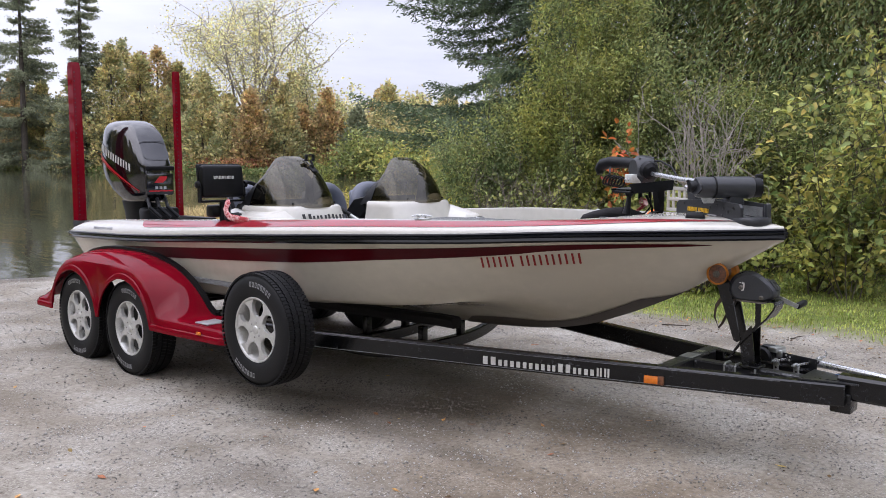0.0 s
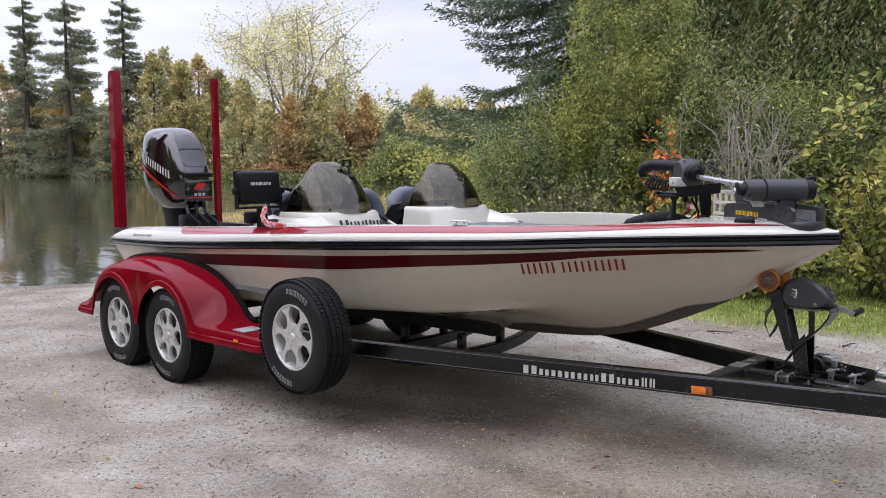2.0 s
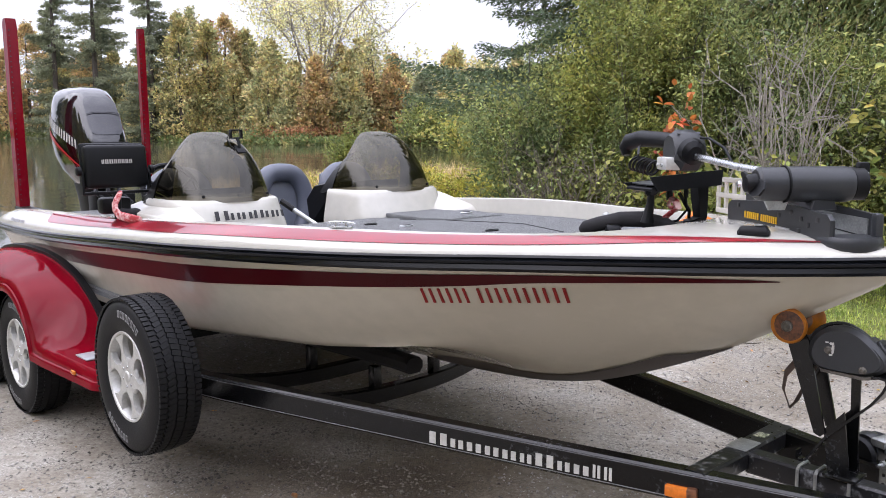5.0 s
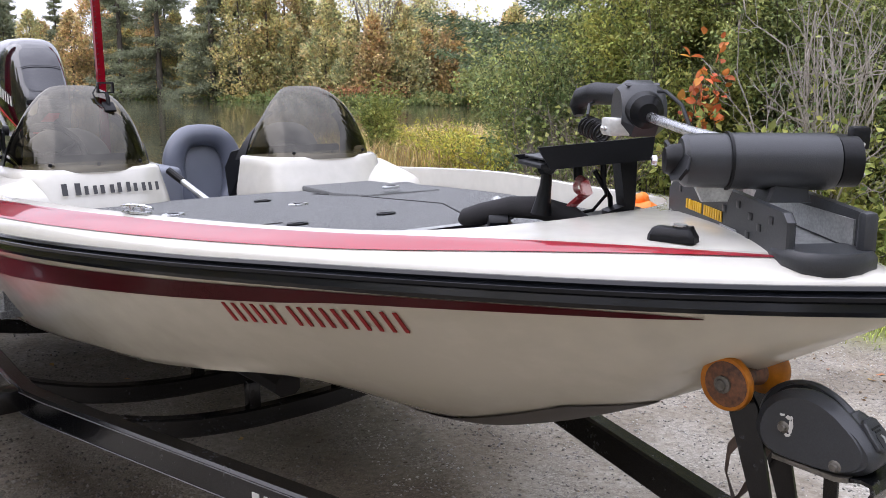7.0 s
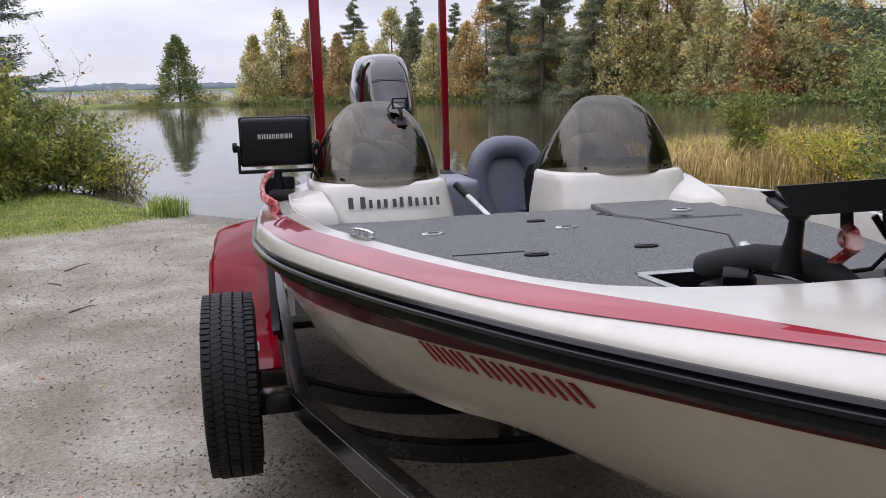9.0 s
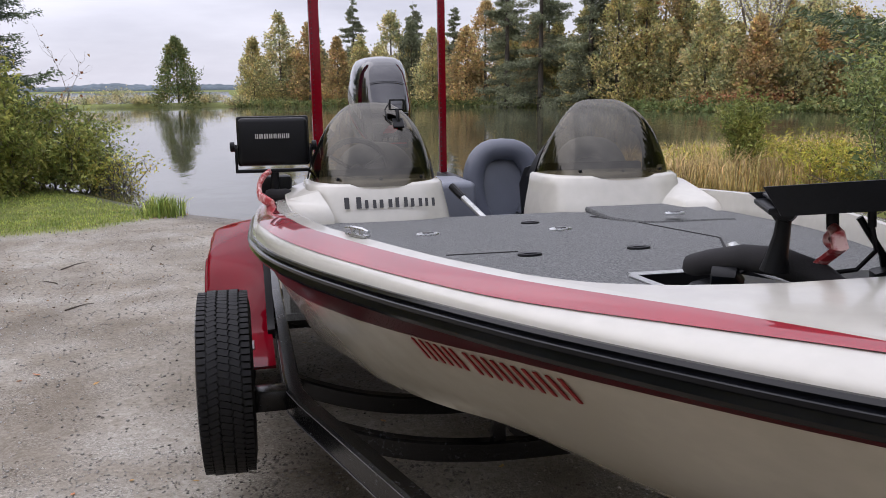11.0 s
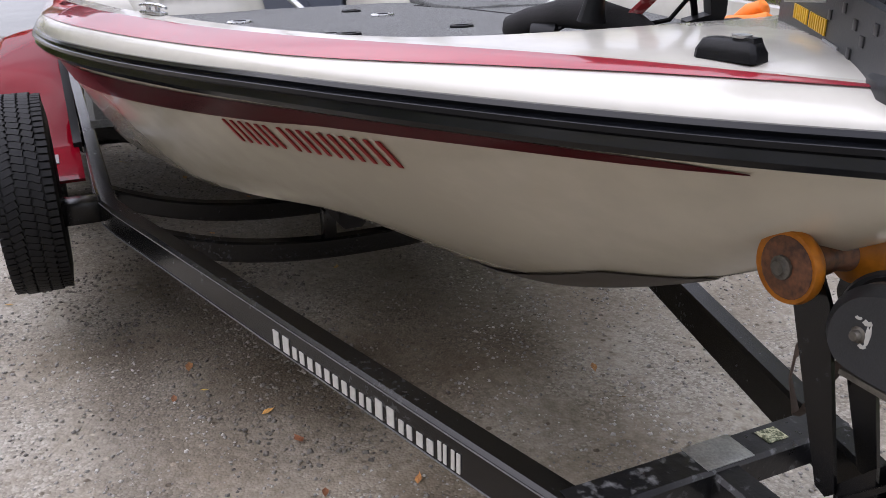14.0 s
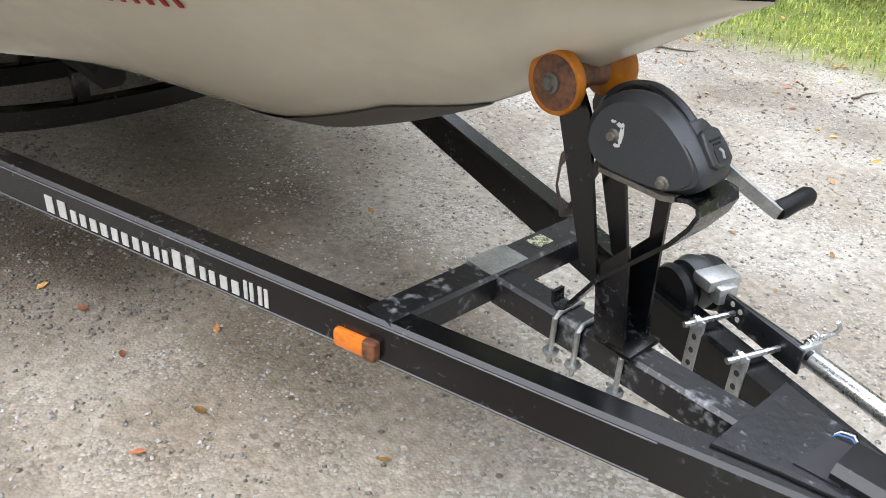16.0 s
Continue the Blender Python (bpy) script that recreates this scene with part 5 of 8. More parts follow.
for x in (5.412, 5.530):
    y = 0.150 - 0.31 * (x - 5.412)
    part("mount_strap", Geo().box((x, y, 0.452), (0.034, 0.006, 0.165), 0.001, pose(0, 0, 0, 0, 0, -17)), M_GALV, jack)
    for q in range(4):
        part("strap_hole", Geo().lathe([(0.0, 0.0), (0.0065, 0.0), (0.0065, 0.001), (0.0, 0.001)], (x - 0.001, y - 0.0035, 0.395 + 0.032 * q), (-0.29, -0.95, 0), 10), M_DECAL, jack)
    part("mount_bolt", Geo().tube([(x - 0.012, y - 0.035, 0.528), (x + 0.03, y + 0.085, 0.528)], 0.0065, 8), M_STEEL, jack)
    part("bolt_nut", Geo().lathe([(0.0, 0.0), (0.013, 0.0), (0.013, 0.012), (0.0, 0.012)], (x - 0.004, y - 0.012, 0.528), (0.3, 0.95, 0), 6), M_STEEL, jack)
part("plate_opening", Geo().prism([(5.728, -0.062), (5.80, -0.055), (5.80, 0.06), (5.745, 0.088)], (0, 0, TOP + 0.0085), (1, 0, 0), (0, 1, 0), 0.003), M_DECAL, trailer, "dark opening in the nose plate")
for k, m in enumerate((M_BLUE, M_DECALW, M_PLASTIC)):
    part("wire", Geo().tube([(5.735, 0.05 + 0.008 * k, TOP + 0.002), (5.745, 0.055 + 0.01 * k, TOP + 0.014), (5.765, 0.06 + 0.01 * k, TOP + 0.016), (5.785, 0.055, TOP + 0.01)], 0.002, 6), m, trailer)

# wheels
def tyre_geo():
    g = Geo()
    prof = [(0.195, -0.085), (0.205, -0.098), (0.235, -0.112), (0.285, -0.117), (0.325, -0.110), (0.345, -0.094), (0.352, -0.075), (0.354, 0.0), (0.352, 0.075), (0.345, 0.094), (0.325, 0.110), (0.285, 0.117), (0.235, 0.112), (0.205, 0.098), (0.195, 0.085)]
    return g.lathe(prof, (0, 0, 0), (0, 1, 0), 64, False)


def tread_geo():
    g = Geo()
    n = 84
    for k in range(n):
        for y, w, off, turn in ((-0.090, 0.034, 0.0, 0), (-0.047, 0.040, 0.5, 20), (0.0, 0.042, 0.0, -14), (0.047, 0.040, 0.5, -20), (0.090, 0.034, 0.0, 0)):
            q = 2 * math.pi * (k + off) / n
            r = 0.3565 if abs(y) < 0.07 else 0.351
            m = Matrix.Rotation(q, 4, "Y") @ Matrix.Translation((0, y, r)) @ Matrix.Rotation(radians(turn), 4, "Z")
            half = 0.0118 if abs(y) < 0.07 else 0.0098
            g.add([m @ Vector((sx * half, sy * w / 2, sz * 0.006)) for sx, sy, sz in ((-1, -1, -1), (1, -1, -1), (1, 1, -1), (-1, 1, -1), (-1, -1, 1), (1, -1, 1), (1, 1, 1), (-1, 1, 1))],
                  [(4, 5, 6, 7), (0, 1, 5, 4), (1, 2, 6, 5), (2, 3, 7, 6), (3, 0, 4, 7)])
    return g


def letters_geo(arcs):
    """Raised pale block bars on the outer sidewall."""
    g = Geo()
    for a0, n in arcs:
        for k in range(n):
            for q, w in ((0.0, 0.005), (0.044, 0.005)):
                a = radians(a0) + k * 0.098 + q
                m = Matrix.Rotation(a, 4, "Y") @ Matrix.Translation((0, -0.1155, 0.288))
                g.box(m.translation, (w, 0.004, 0.032), 0, m.to_3x3().to_4x4())
            a = radians(a0) + k * 0.098 + 0.022
            for r in (0.2745, 0.3015):
                m = Matrix.Rotation(a, 4, "Y") @ Matrix.Translation((0, -0.1155, r))
                g.box(m.translation, (0.013, 0.004, 0.005), 0, m.to_3x3().to_4x4())
    return g


def rim_geo():
    return Geo().lathe([(0.203, -0.09), (0.207, -0.098), (0.205, -0.104), (0.196, -0.102), (0.188, -0.085), (0.182, -0.04), (0.178, 0.06), (0.196, 0.09)], (0, 0, 0), (0, 1, 0), 64, False)


def spoke_geo():
    out = [(-0.036, 0.03), (0.036, 0.03), (0.030, 0.078), (0.017, 0.105), (0.015, 0.13), (0.022, 0.158), (0.046, 0.180), (0.056, 0.192), (-0.056, 0.192), (-0.046, 0.180), (-0.022, 0.158), (-0.015, 0.13), (-0.017, 0.105), (-0.030, 0.078)]
    return Geo().prism(out, (0, -0.082, 0), (1, 0, 0), (0, 0, 1), 0.03, 0.007)


ME_TYRE, ME_TREAD = tyre_geo().mesh("tyre", 40), tread_geo().mesh("tread", 0)
ME_LETTERS = [letters_geo((q,)).mesh("raised_bars", 0) for q in ((150, 8), (-35, 8))]
ME_RIM, ME_SPOKE = rim_geo().mesh("rim", 40), spoke_geo().mesh("spoke", 40)
ME_HUB = Geo().lathe([(0.0, -0.104), (0.020, -0.104), (0.025, -0.100), (0.027, -0.096), (0.078, -0.0965), (0.088, -0.090), (0.090, -0.078), (0.0, -0.06)], (0, 0, 0), (0, 1, 0), 32).mesh("hub", 40)
ME_NUT = Geo().lathe([(0.0, -0.100), (0.006, -0.100), (0.008, -0.096), (0.008, -0.086), (0.0, -0.086)], (0, 0, 0), (0, 1, 0), 6).mesh("lug_nut", 40)
ME_DRUM = Geo().lathe([(0.0, -0.02), (0.172, -0.02), (0.176, 0.0), (0.176, 0.05), (0.0, 0.05)], (0, 0, 0), (0, 1, 0), 32).mesh("brake_drum", 40)


def wheel(m, drum=True, spin=0.0):
    tyre = part("tyre", ME_TYRE, M_RUBBER, trailer, "black tyre with outlined pale bars")
    part("tread", ME_TREAD, M_RUBBER, tyre)
    for me in ME_LETTERS:
        part("raised_lettering", me, M_TYREMARK, tyre, "ring of small raised bars")
    rim = part("rim", ME_RIM, M_ALU, trailer, "six-spoke cast aluminium rim")
    for k in range(6):
        part("spoke", ME_SPOKE, M_ALU, rim).matrix_local = pose(0, 0, 0, 0, spin + 60 * k, 0)
    part("hub", ME_HUB, M_ALU, rim)
    for k in range(6):
        a = radians(60 * k + 30 + spin)
        part("lug_nut", ME_NUT, M_STEEL, rim).location = (0.048 * math.sin(a), 0, 0.048 * math.cos(a))
    if drum:
        part("brake_drum", ME_DRUM, M_PLASTIC, rim)
    for ob in (tyre, rim):
        ob.matrix_local = m


NARROW = Matrix.Diagonal((1, 0.88, 1, 1))
for x, spin in ((0.30, 12), (1.12, 40)):
    wheel(pose(x, -1.196, 0.352, 0, 20 * x, 0) @ NARROW, True, spin)
    wheel(pose(x, 1.196, 0.352, 0, 0, 180) @ NARROW, True, spin)
wheel(pose(2.72, -1.20, 0.552, 0, 30, 0) @ NARROW, False, 10)
spare_arm = Geo().box((2.73, -1.05, 0.468), (0.09, 0.16, 0.09), 0.008)
part("spare_carrier", spare_arm, M_BLACKPAINT, trailer)

# fenders
F_IN = curve([-0.52, -0.43, -0.37, -0.31, -0.22, -0.10, 0.08, 0.28, 0.55, 0.80, 1.02, 1.24, 1.40, 1.51, 1.62, 1.715, 1.78, 1.84, 1.92, 2.1, 2.38], [0.430, 0.452, 0.500, 0.585, 0.70, 0.80, 0.855, 0.880, 0.892, 0.890, 0.875, 0.835, 0.79, 0.741, 0.68, 0.605, 0.545, 0.510, 0.501, 0.498, 0.492])
F_OUT = curve([-0.52, -0.36, -0.22, -0.16, -0.12, -0.04, 0.06, 0.18, 0.30, 0.5, 0.71, 0.92, 1.12, 1.26, 1.37, 1.46, 1.53, 1.575, 1.62, 1.70, 1.9, 2.38], [0.428, 0.446, 0.468, 0.51, 0.56, 0.665, 0.75, 0.805, 0.822, 0.826, 0.826, 0.826, 0.820, 0.798, 0.748, 0.672, 0.580, 0.515, 0.500, 0.498, 0.496, 0.490])


def f_low(x):
    z = 0.374 if x < 0 else 0.398
    for c in (0.30, 1.12):
        if abs(x - c) < 0.395:
            z = max(z, 0.335 + math.sqrt(0.395 ** 2 - (x - c) ** 2))
    return min(z, F_OUT(x) - 0.052)


def fender_edge(x):
    """How far out the side face stands; the two ends are rounded off."""
    e = max(0.0, min(1.0, (x + 0.53) / 0.16, (2.40 - x) / 0.08))
    return 1.005 + (0.32 if x < 1.7 else 0.32 - 0.06 * (x - 1.7)) * (0.70 + 0.30 * math.sqrt(e))


def fender(s):
    g, rings = Geo(), []
    xs = sorted(set([round(q, 4) for q in np.linspace(-0.52, 2.38, 146)] + [-0.095, 0.695, 0.71, 0.725, 1.515]))
    for x in xs:
        zs, zb, zi = F_OUT(x), f_low(x), max(F_IN(x), F_OUT(x) - 0.004)
        yo, h = fender_edge(x), zs - zb
        lip = min(0.040, 0.55 * h)
        outer = [(yo + 0.013, zb), (yo + 0.014, zb + lip * 0.7), (yo + 0.009, zb + lip), (yo + 0.001, zb + lip + 0.05 * h), (yo - 0.004, zb + lip + 0.6 * (h - lip)), (yo - 0.012, zs - 0.010), (yo - 0.022, zs - 0.001)]
        for f in (0.08, 0.2, 0.35, 0.52, 0.7, 0.86, 1.0):
            outer.append((yo - 0.022 + (1.0 - yo + 0.022) * f, zs + (zi - zs) * math.sin(f * math.pi / 2) ** 0.9))
        inner = [(y - (0.012 if k < 7 else 0.0), z - (0.0 if k < 7 else 0.012)) for k, (y, z) in enumerate(outer)]
        rings.append([(x, s * y, z) for y, z in outer + inner[::-1]])
    g.loft(rings, True, True)
    root = part("fender", g, M_RED, trailer, "glossy metallic red tandem fender", smooth=32)
    # black strip along the fender's inner top edge, beside the hull
    edge = Geo()
    edge.loft([[(x, s * y, z) for y, z in ((0.985, F_IN(x) - 0.03), (1.022, F_IN(x) - 0.004), (1.022, F_IN(x) + 0.020), (0.985, F_IN(x) + 0.024))] for x in np.linspace(-0.30, 1.88, 70)], True, True)
    part("edge_trim", edge, M_PLASTIC, root, "black strip against the hull")
    part("step_pad", Geo().box((2.05, s * 1.17, 0.5005), (0.15, 0.16, 0.008), 0.003), M_DECALG, root, "small worn grey step pad")
    part("side_marker", Geo().box((2.12, s * 1.316, 0.452), (0.05, 0.012, 0.022), 0.004), M_AMBER, root, "small amber marker")
    return root


fender(-1)
fender(1)

# ---- boat ----
boat = thing("bass_boat", "cream and red bass boat on a trailer, wet and glossy", "boat", BOAT)
STERN, BOW = -0.87, 5.48


HALF = curve([-0.9, -0.7, -0.45, 0.5, 1.3, 2.0, 2.65, 3.1, 3.4, 3.7, 4.0, 4.3, 4.6, 4.9, 5.15, 5.32, 5.44, 5.482], [0.90, 0.955, 0.985, 1.055, 1.10, 1.123, 1.124, 1.089, 1.042, 0.963, 0.862, 0.757, 0.635, 0.474, 0.312, 0.17, 0.05, 0.004])


def half_beam(x):
    return HALF(x)


RAIL_Z = curve([-0.9, -0.45, 0.5, 1.3, 2.0, 2.65, 3.4, 4.0, 4.6, 5.15, 5.48], [0.936, 0.953, 0.985, 1.027, 1.070, 1.106, 1.144, 1.168, 1.200, 1.217, 1.224])


def rail_z(x):
    return RAIL_Z(x)


keel_z = curve([-0.9, 2.5, 3.4, 3.95, 4.28, 4.53, 4.9, 5.2, 5.42, 5.48], [0.47, 0.49, 0.505, 0.54, 0.60, 0.684, 0.85, 1.02, 1.155, 1.197])
chine_z = curve([-0.9, 1.5, 2.2, 2.65, 3.0, 3.3, 3.6, 3.9, 4.2, 4.6, 5.0, 5.3, 5.48], [0.61, 0.625, 0.648, 0.680, 0.697, 0.712, 0.742, 0.790, 0.850, 0.935, 1.045, 1.14, 1.197])
chine_k = curve([-0.9, 1.0, 2.2, 2.65, 3.0, 3.3, 3.6, 3.9, 4.2, 4.6, 5.1, 5.48], [0.84, 0.82, 0.80, 0.77, 0.717, 0.68, 0.634, 0.60, 0.56, 0.51, 0.48, 0.5])


def side_y(x, z):
    """Half-beam of the topsides at a height."""
    zr, zc = rail_z(x), chine_z(x)
    hb, yc = half_beam(x) - 0.012, half_beam(x) * chine_k(x)
    t = min(max((z - zc) / max(zr - zc, 1e-4), 0), 1)
    return yc + (hb - yc) * t ** (0.85 + 0.02 * float(smooth01(2.6, 4.2, x)))


def bottom_z(x, t):
    """Height of the bottom, t from the keel (0) to the chine (1): hollow sections amidships, full ones at the bow."""
    full = float(smooth01(3.55, 4.3, x))
    zk, zc = keel_z(x), chine_z(x) - 0.02
    return zk + (zc - zk) * ((1 - full) * (1 - (1 - t) ** 2.2) + full * (0.6 * t + 0.4 * t * t))


def hull_section(x, s):
    zk, zc, zr = keel_z(x), chine_z(x), rail_z(x)
    yc = half_beam(x) * chine_k(x)
    pts = []
    for t in np.linspace(0, 1, 11)[:-1] ** 1.3:
        y = yc * t
        pts.append((x, s * y, bottom_z(x, t)))
    soft = smooth01(4.0, 3.2, x)
    pts.append((x, s * yc * 0.985, zc - 0.018))
    pts.append((x, s * (yc + 0.012 * float(soft)), zc + 0.004))
    for t in np.linspace(0, 1, 9)[1:]:
        z = zc + (zr - zc) * t
        pts.append((x, s * side_y(x, z), z))
    # the chine fades out into a smooth flare towards the stem
    fade = 0.5 * float(smooth01(3.85, 4.5, x))
    if fade > 0:
        yz = np.array([(y, z) for _, y, z in pts])
        for _ in range(10):
            yz[3:-1] += fade * ((yz[2:-2] + yz[4:]) / 2 - yz[3:-1])
        pts = [(x, float(y), float(z)) for y, z in yz]
    # the transom rakes forward towards the keel
    rake = 0.22 * max(0.0, 1 - (x - STERN) / 0.9)
    return [(px + rake * (1 - (z - zk) / (zr - zk)), y, z) for px, y, z in pts]


stations = list(np.linspace(STERN, 3.0, 34)) + list(np.linspace(3.1, 5.2, 40)) + list(np.linspace(5.22, 5.478, 16))
hull = Geo()
rings = []
for x in stations:
    a = hull_section(x, -1)
    b_ = hull_section(x, 1)
    rings.append(a[::-1] + b_[1:])
hull.loft(rings, False, False)
k = len(rings[0])
hull.add(rings[0], [tuple(range(k))])
part("hull", hull, M_GEL, boat, "glossy cream hull", smooth=50)

# keel guard along the forefoot
kg = Geo()
rings = []
for x in np.linspace(3.35, 4.93, 40):
    e = min(1.0, (x - 3.33) / 0.15, (4.94 - x) / 0.22)
    w = 0.115 * max(e, 0.1)
    sec = hull_section(x, -1)
    yc, zc, zk = half_beam(x) * chine_k(x), chine_z(x), keel_z(x)
    line = []
    for t in np.linspace(-1, 1, 9):
        q = min(abs(t) * w / max(yc, 0.05), 1)
        line.append((x, t * w, bottom_z(x, q) - 0.004))
    rings.append(line)
kg.loft(rings, False, False)
part("keel_guard", kg, M_KEEL, boat, "dark brown keel guard strip")


def strip(name, x0, x1, z_top, z_low, material, label, off=0.003, n=70, parent=None):
    """A band on both topsides between two heights below the rail."""
    for s in (-1, 1):
        g, rings = Geo(), []
        for x in np.linspace(x0, x1, n):
            zr = rail_z(x)
            a, b = zr - z_top(x), zr - z_low(x)
            rings.append([(x, s * (side_y(x, a + (b - a) * t) + off), a + (b - a) * t) for t in (0, 0.5, 1)])
        g.loft(rings, False, False)
        part(name, g, material, parent or boat, label, smooth=60)


st_top = curve([0.0, 0.6, 2.9, 3.6, 4.4, 4.83, 5.12, 5.2], [0.095, 0.072, 0.072, 0.062, 0.051, 0.047, 0.051, 0.057])
st_low = curve([0.0, 0.4, 1.2, 2.7, 3.4, 4.27, 4.45, 4.83, 5.12, 5.2], [0.105, 0.135, 0.155, 0.162, 0.138, 0.098, 0.084, 0.070, 0.0625, 0.0585])
strip("hull_stripe", 0.05, 5.19, st_top, st_low, M_STRIPE, "deep red tapering hull stripe")


# rub rail
def rail_ring(x, s, prof, dy=0.0):
    hb, zr = half_beam(x), rail_z(x)
    h = 0.01
    tx = (half_beam(min(x + h, 5.479)) - half_beam(x - h)) / (min(x + h, 5.479) - x + h)
    nx, ny = -tx, 1.0
    q = math.hypot(nx, ny)
    nx, ny = nx / q, ny / q
    return [(x + nx * (o + dy), s * max(hb + ny * (o + dy), -0.001), zr + z) for o, z in prof]


rail_prof = [(-0.02, -0.030), (0.006, -0.031), (0.014, -0.020), (0.009, -0.006), (0.018, 0.0), (0.018, 0.008), (0.009, 0.013), (0.013, 0.020), (0.007, 0.027), (-0.02, 0.027)]
xs_rail = list(np.linspace(STERN, 3.0, 30)) + list(np.linspace(3.1, 5.2, 44)) + list(np.linspace(5.22, 5.479, 22))
for s in (-1, 1):
    part("rub_rail", Geo().loft([rail_ring(x, s, rail_prof) for x in xs_rail]), M_RAIL, boat, "ribbed black rub rail", smooth=30)

# gunwale cap: pale outer band, red band, pale inner band
cap_w = curve([-0.9, 1.0, 2.4, 3.4, 3.7, 4.3, 4.9, 5.48], [0.12, 0.15, 0.15, 0.147, 0.157, 0.152, 0.16, 0.16])
cap_h = curve([-0.9, -0.75, -0.45, 0.5, 1.5, 2.5, 3.1, 3.5, 4.0, 4.5, 4.98, 5.25, 5.4, 5.48], [0.03, 0.085, 0.122, 0.14, 0.13, 0.118, 0.115, 0.107, 0.095, 0.085, 0.078, 0.066, 0.052, 0.036])
# the cap's section: a steep outer face, a sloping shoulder, a level top
CAP_IN = curve([0, 0.2, 0.45, 0.75, 1], [0, 0.03, 0.15, 0.66, 1])
CAP_UP = curve([0, 0.2, 0.45, 0.75, 1], [0, 0.20, 0.48, 0.91, 1])


def cap_line(x, s, t):
    """A point on the cap, t from the rail (0) to its inner edge (1)."""
    w = min(cap_w(x), max(half_beam(x) - 0.005, 0.004))
    return (x, s * max(half_beam(x) - 0.002 - w * CAP_IN(t), 0.0), rail_z(x) + 0.027 + (cap_h(x) - 0.027) * CAP_UP(t))


def cap_band(name, t0, t1, x0, x1, material, label, lift=0.0, n=80, taper=None):
    xs = list(np.linspace(x0, min(x1, 4.9), n)) + (list(np.linspace(4.92, x1, 30)) if x1 > 4.92 else [])
    for s in (-1, 1):
        rings = []
        for x in xs:
            a, b = (t0, t1) if taper is None else taper(x)
            line = [Vector(cap_line(x, s, a + (b - a) * q)) + Vector((0, 0, lift)) for q in np.linspace(0, 1, 13)]
            rings.append(line)
        part(name, Geo().loft(rings, False, False), material, boat, label, smooth=60)


cap_band("gunwale_cap", 0.0, 1.0, STERN, 5.478, M_WHITE, "white gunwale cap")
red_lo = curve([0.68, 0.86, 2.0, 4.4, 4.9, 5.15, 5.36], [0.72, 0.45, 0.45, 0.46, 0.60, 0.70, 0.80])
red_hi = curve([0.68, 0.75, 2.0, 4.4, 4.9, 5.15, 5.36], [0.75, 0.76, 0.77, 0.76, 0.88, 0.86, 0.805])
cap_band("gunwale_stripe", 0, 0, 0.69, 5.355, M_REDCAP, "glossy red gunwale stripe", 0.003, 90, lambda x: (red_lo(x), red_hi(x)))

# inner gunwale lip
for s in (-1, 1):
    rings = []
    for x in np.linspace(STERN, 4.75, 70):
        a = Vector(cap_line(x, s, 1.0))
        drop = 0.40 if x < 2.35 else 0.14
        rings.append([a, a + Vector((0, -s * 0.012, -0.004)), a + Vector((0, -s * 0.016, -0.02)), a + Vector((0, -s * 0.02, -drop))])
    part("gunwale_lip", Geo().loft(rings, False, False), M_WHITE, boat, smooth=50)


def deck_z(x):
    return 1.147 + 0.035 * (x - 3.0)


def deck_y(x):
    w = min(cap_w(x), half_beam(x))
    return half_beam(x) - w - 0.012


# front casting deck: carpet, split round the pedal recess
def sheet(x0, x1, y0, y1, zf, thick=0.02, n=16):
    """A slab between two side curves."""
    rings = []
    for x in np.linspace(x0, x1, n):
        a, b, z = y0(x), y1(x), zf(x)
        rings.append([(x, a, z), (x, b, z), (x, b, z - thick), (x, a, z - thick)])
    return Geo().loft(rings)


R0, R1, RY = 4.11, 4.74, 0.15
deck = sheet(2.42, R0, lambda x: -deck_y(x), lambda x: deck_y(x), deck_z)
for lo, hi in ((lambda x: -deck_y(x), lambda x: -RY), (lambda x: RY, lambda x: deck_y(x))):
    sub = sheet(R0, R1, lo, hi, deck_z, n=10)
    deck.add(sub.v, sub.f)
part("front_deck", deck, M_CARPET, boat, "grey carpeted casting deck")
rec = Geo()
rec.box((4.39, 0, 1.02), (0.64, 0.36, 0.02))
for y in (-RY, RY):
    rec.box((4.39, y, 1.10), (0.64, 0.012, 0.18))
rec.box((R0 + 0.002, 0, 1.10), (0.012, 0.34, 0.18))
part("pedal_recess", rec, M_PLASTIC, boat, "black recessed pedal tray")
rim_ = Geo()
beam(rim_, [(R0 - 0.012, -RY - 0.012), (R0 - 0.012, RY + 0.012)], 0.03, 0.006, deck_z(R0) + 0.006, 0.002)
beam(rim_, [(R0, -RY - 0.012, deck_z(R0) + 0.006), (4.5, -RY - 0.012, deck_z(4.5) + 0.006)], 0.022, 0.006, bev=0.002)
part("recess_trim", rim_, M_GALV, boat, "grey metal recess trim")
# hatch seams, latches
for x0, y0, x1, y1 in ((3.58, -0.53, 3.58, -0.30), (2.68, 0.31, 2.97, 0.40), (2.97, 0.40, 3.51, 0.44), (3.51, 0.44, 3.98, 0.20), (2.62, 0.90, 2.68, 0.31)):
    g = Geo()
    beam(g, [(x0, y0, deck_z(x0) + 0.003), (x1, y1, deck_z(x1) + 0.003)], 0.008, 0.006, bev=0.002)
    part("hatch_seam", g, M_FOAM, boat)
part("hatch_lid", Geo().prism([(2.47, 0.37), (2.83, 0.335), (3.0, 0.41), (3.02, 0.80), (2.47, 0.92)], (0, 0, deck_z(2.75) + 0.004), (1, 0, 0), (0, 1, 0), 0.024, 0.006), M_CARPET, boat, "raised carpeted hatch lid")
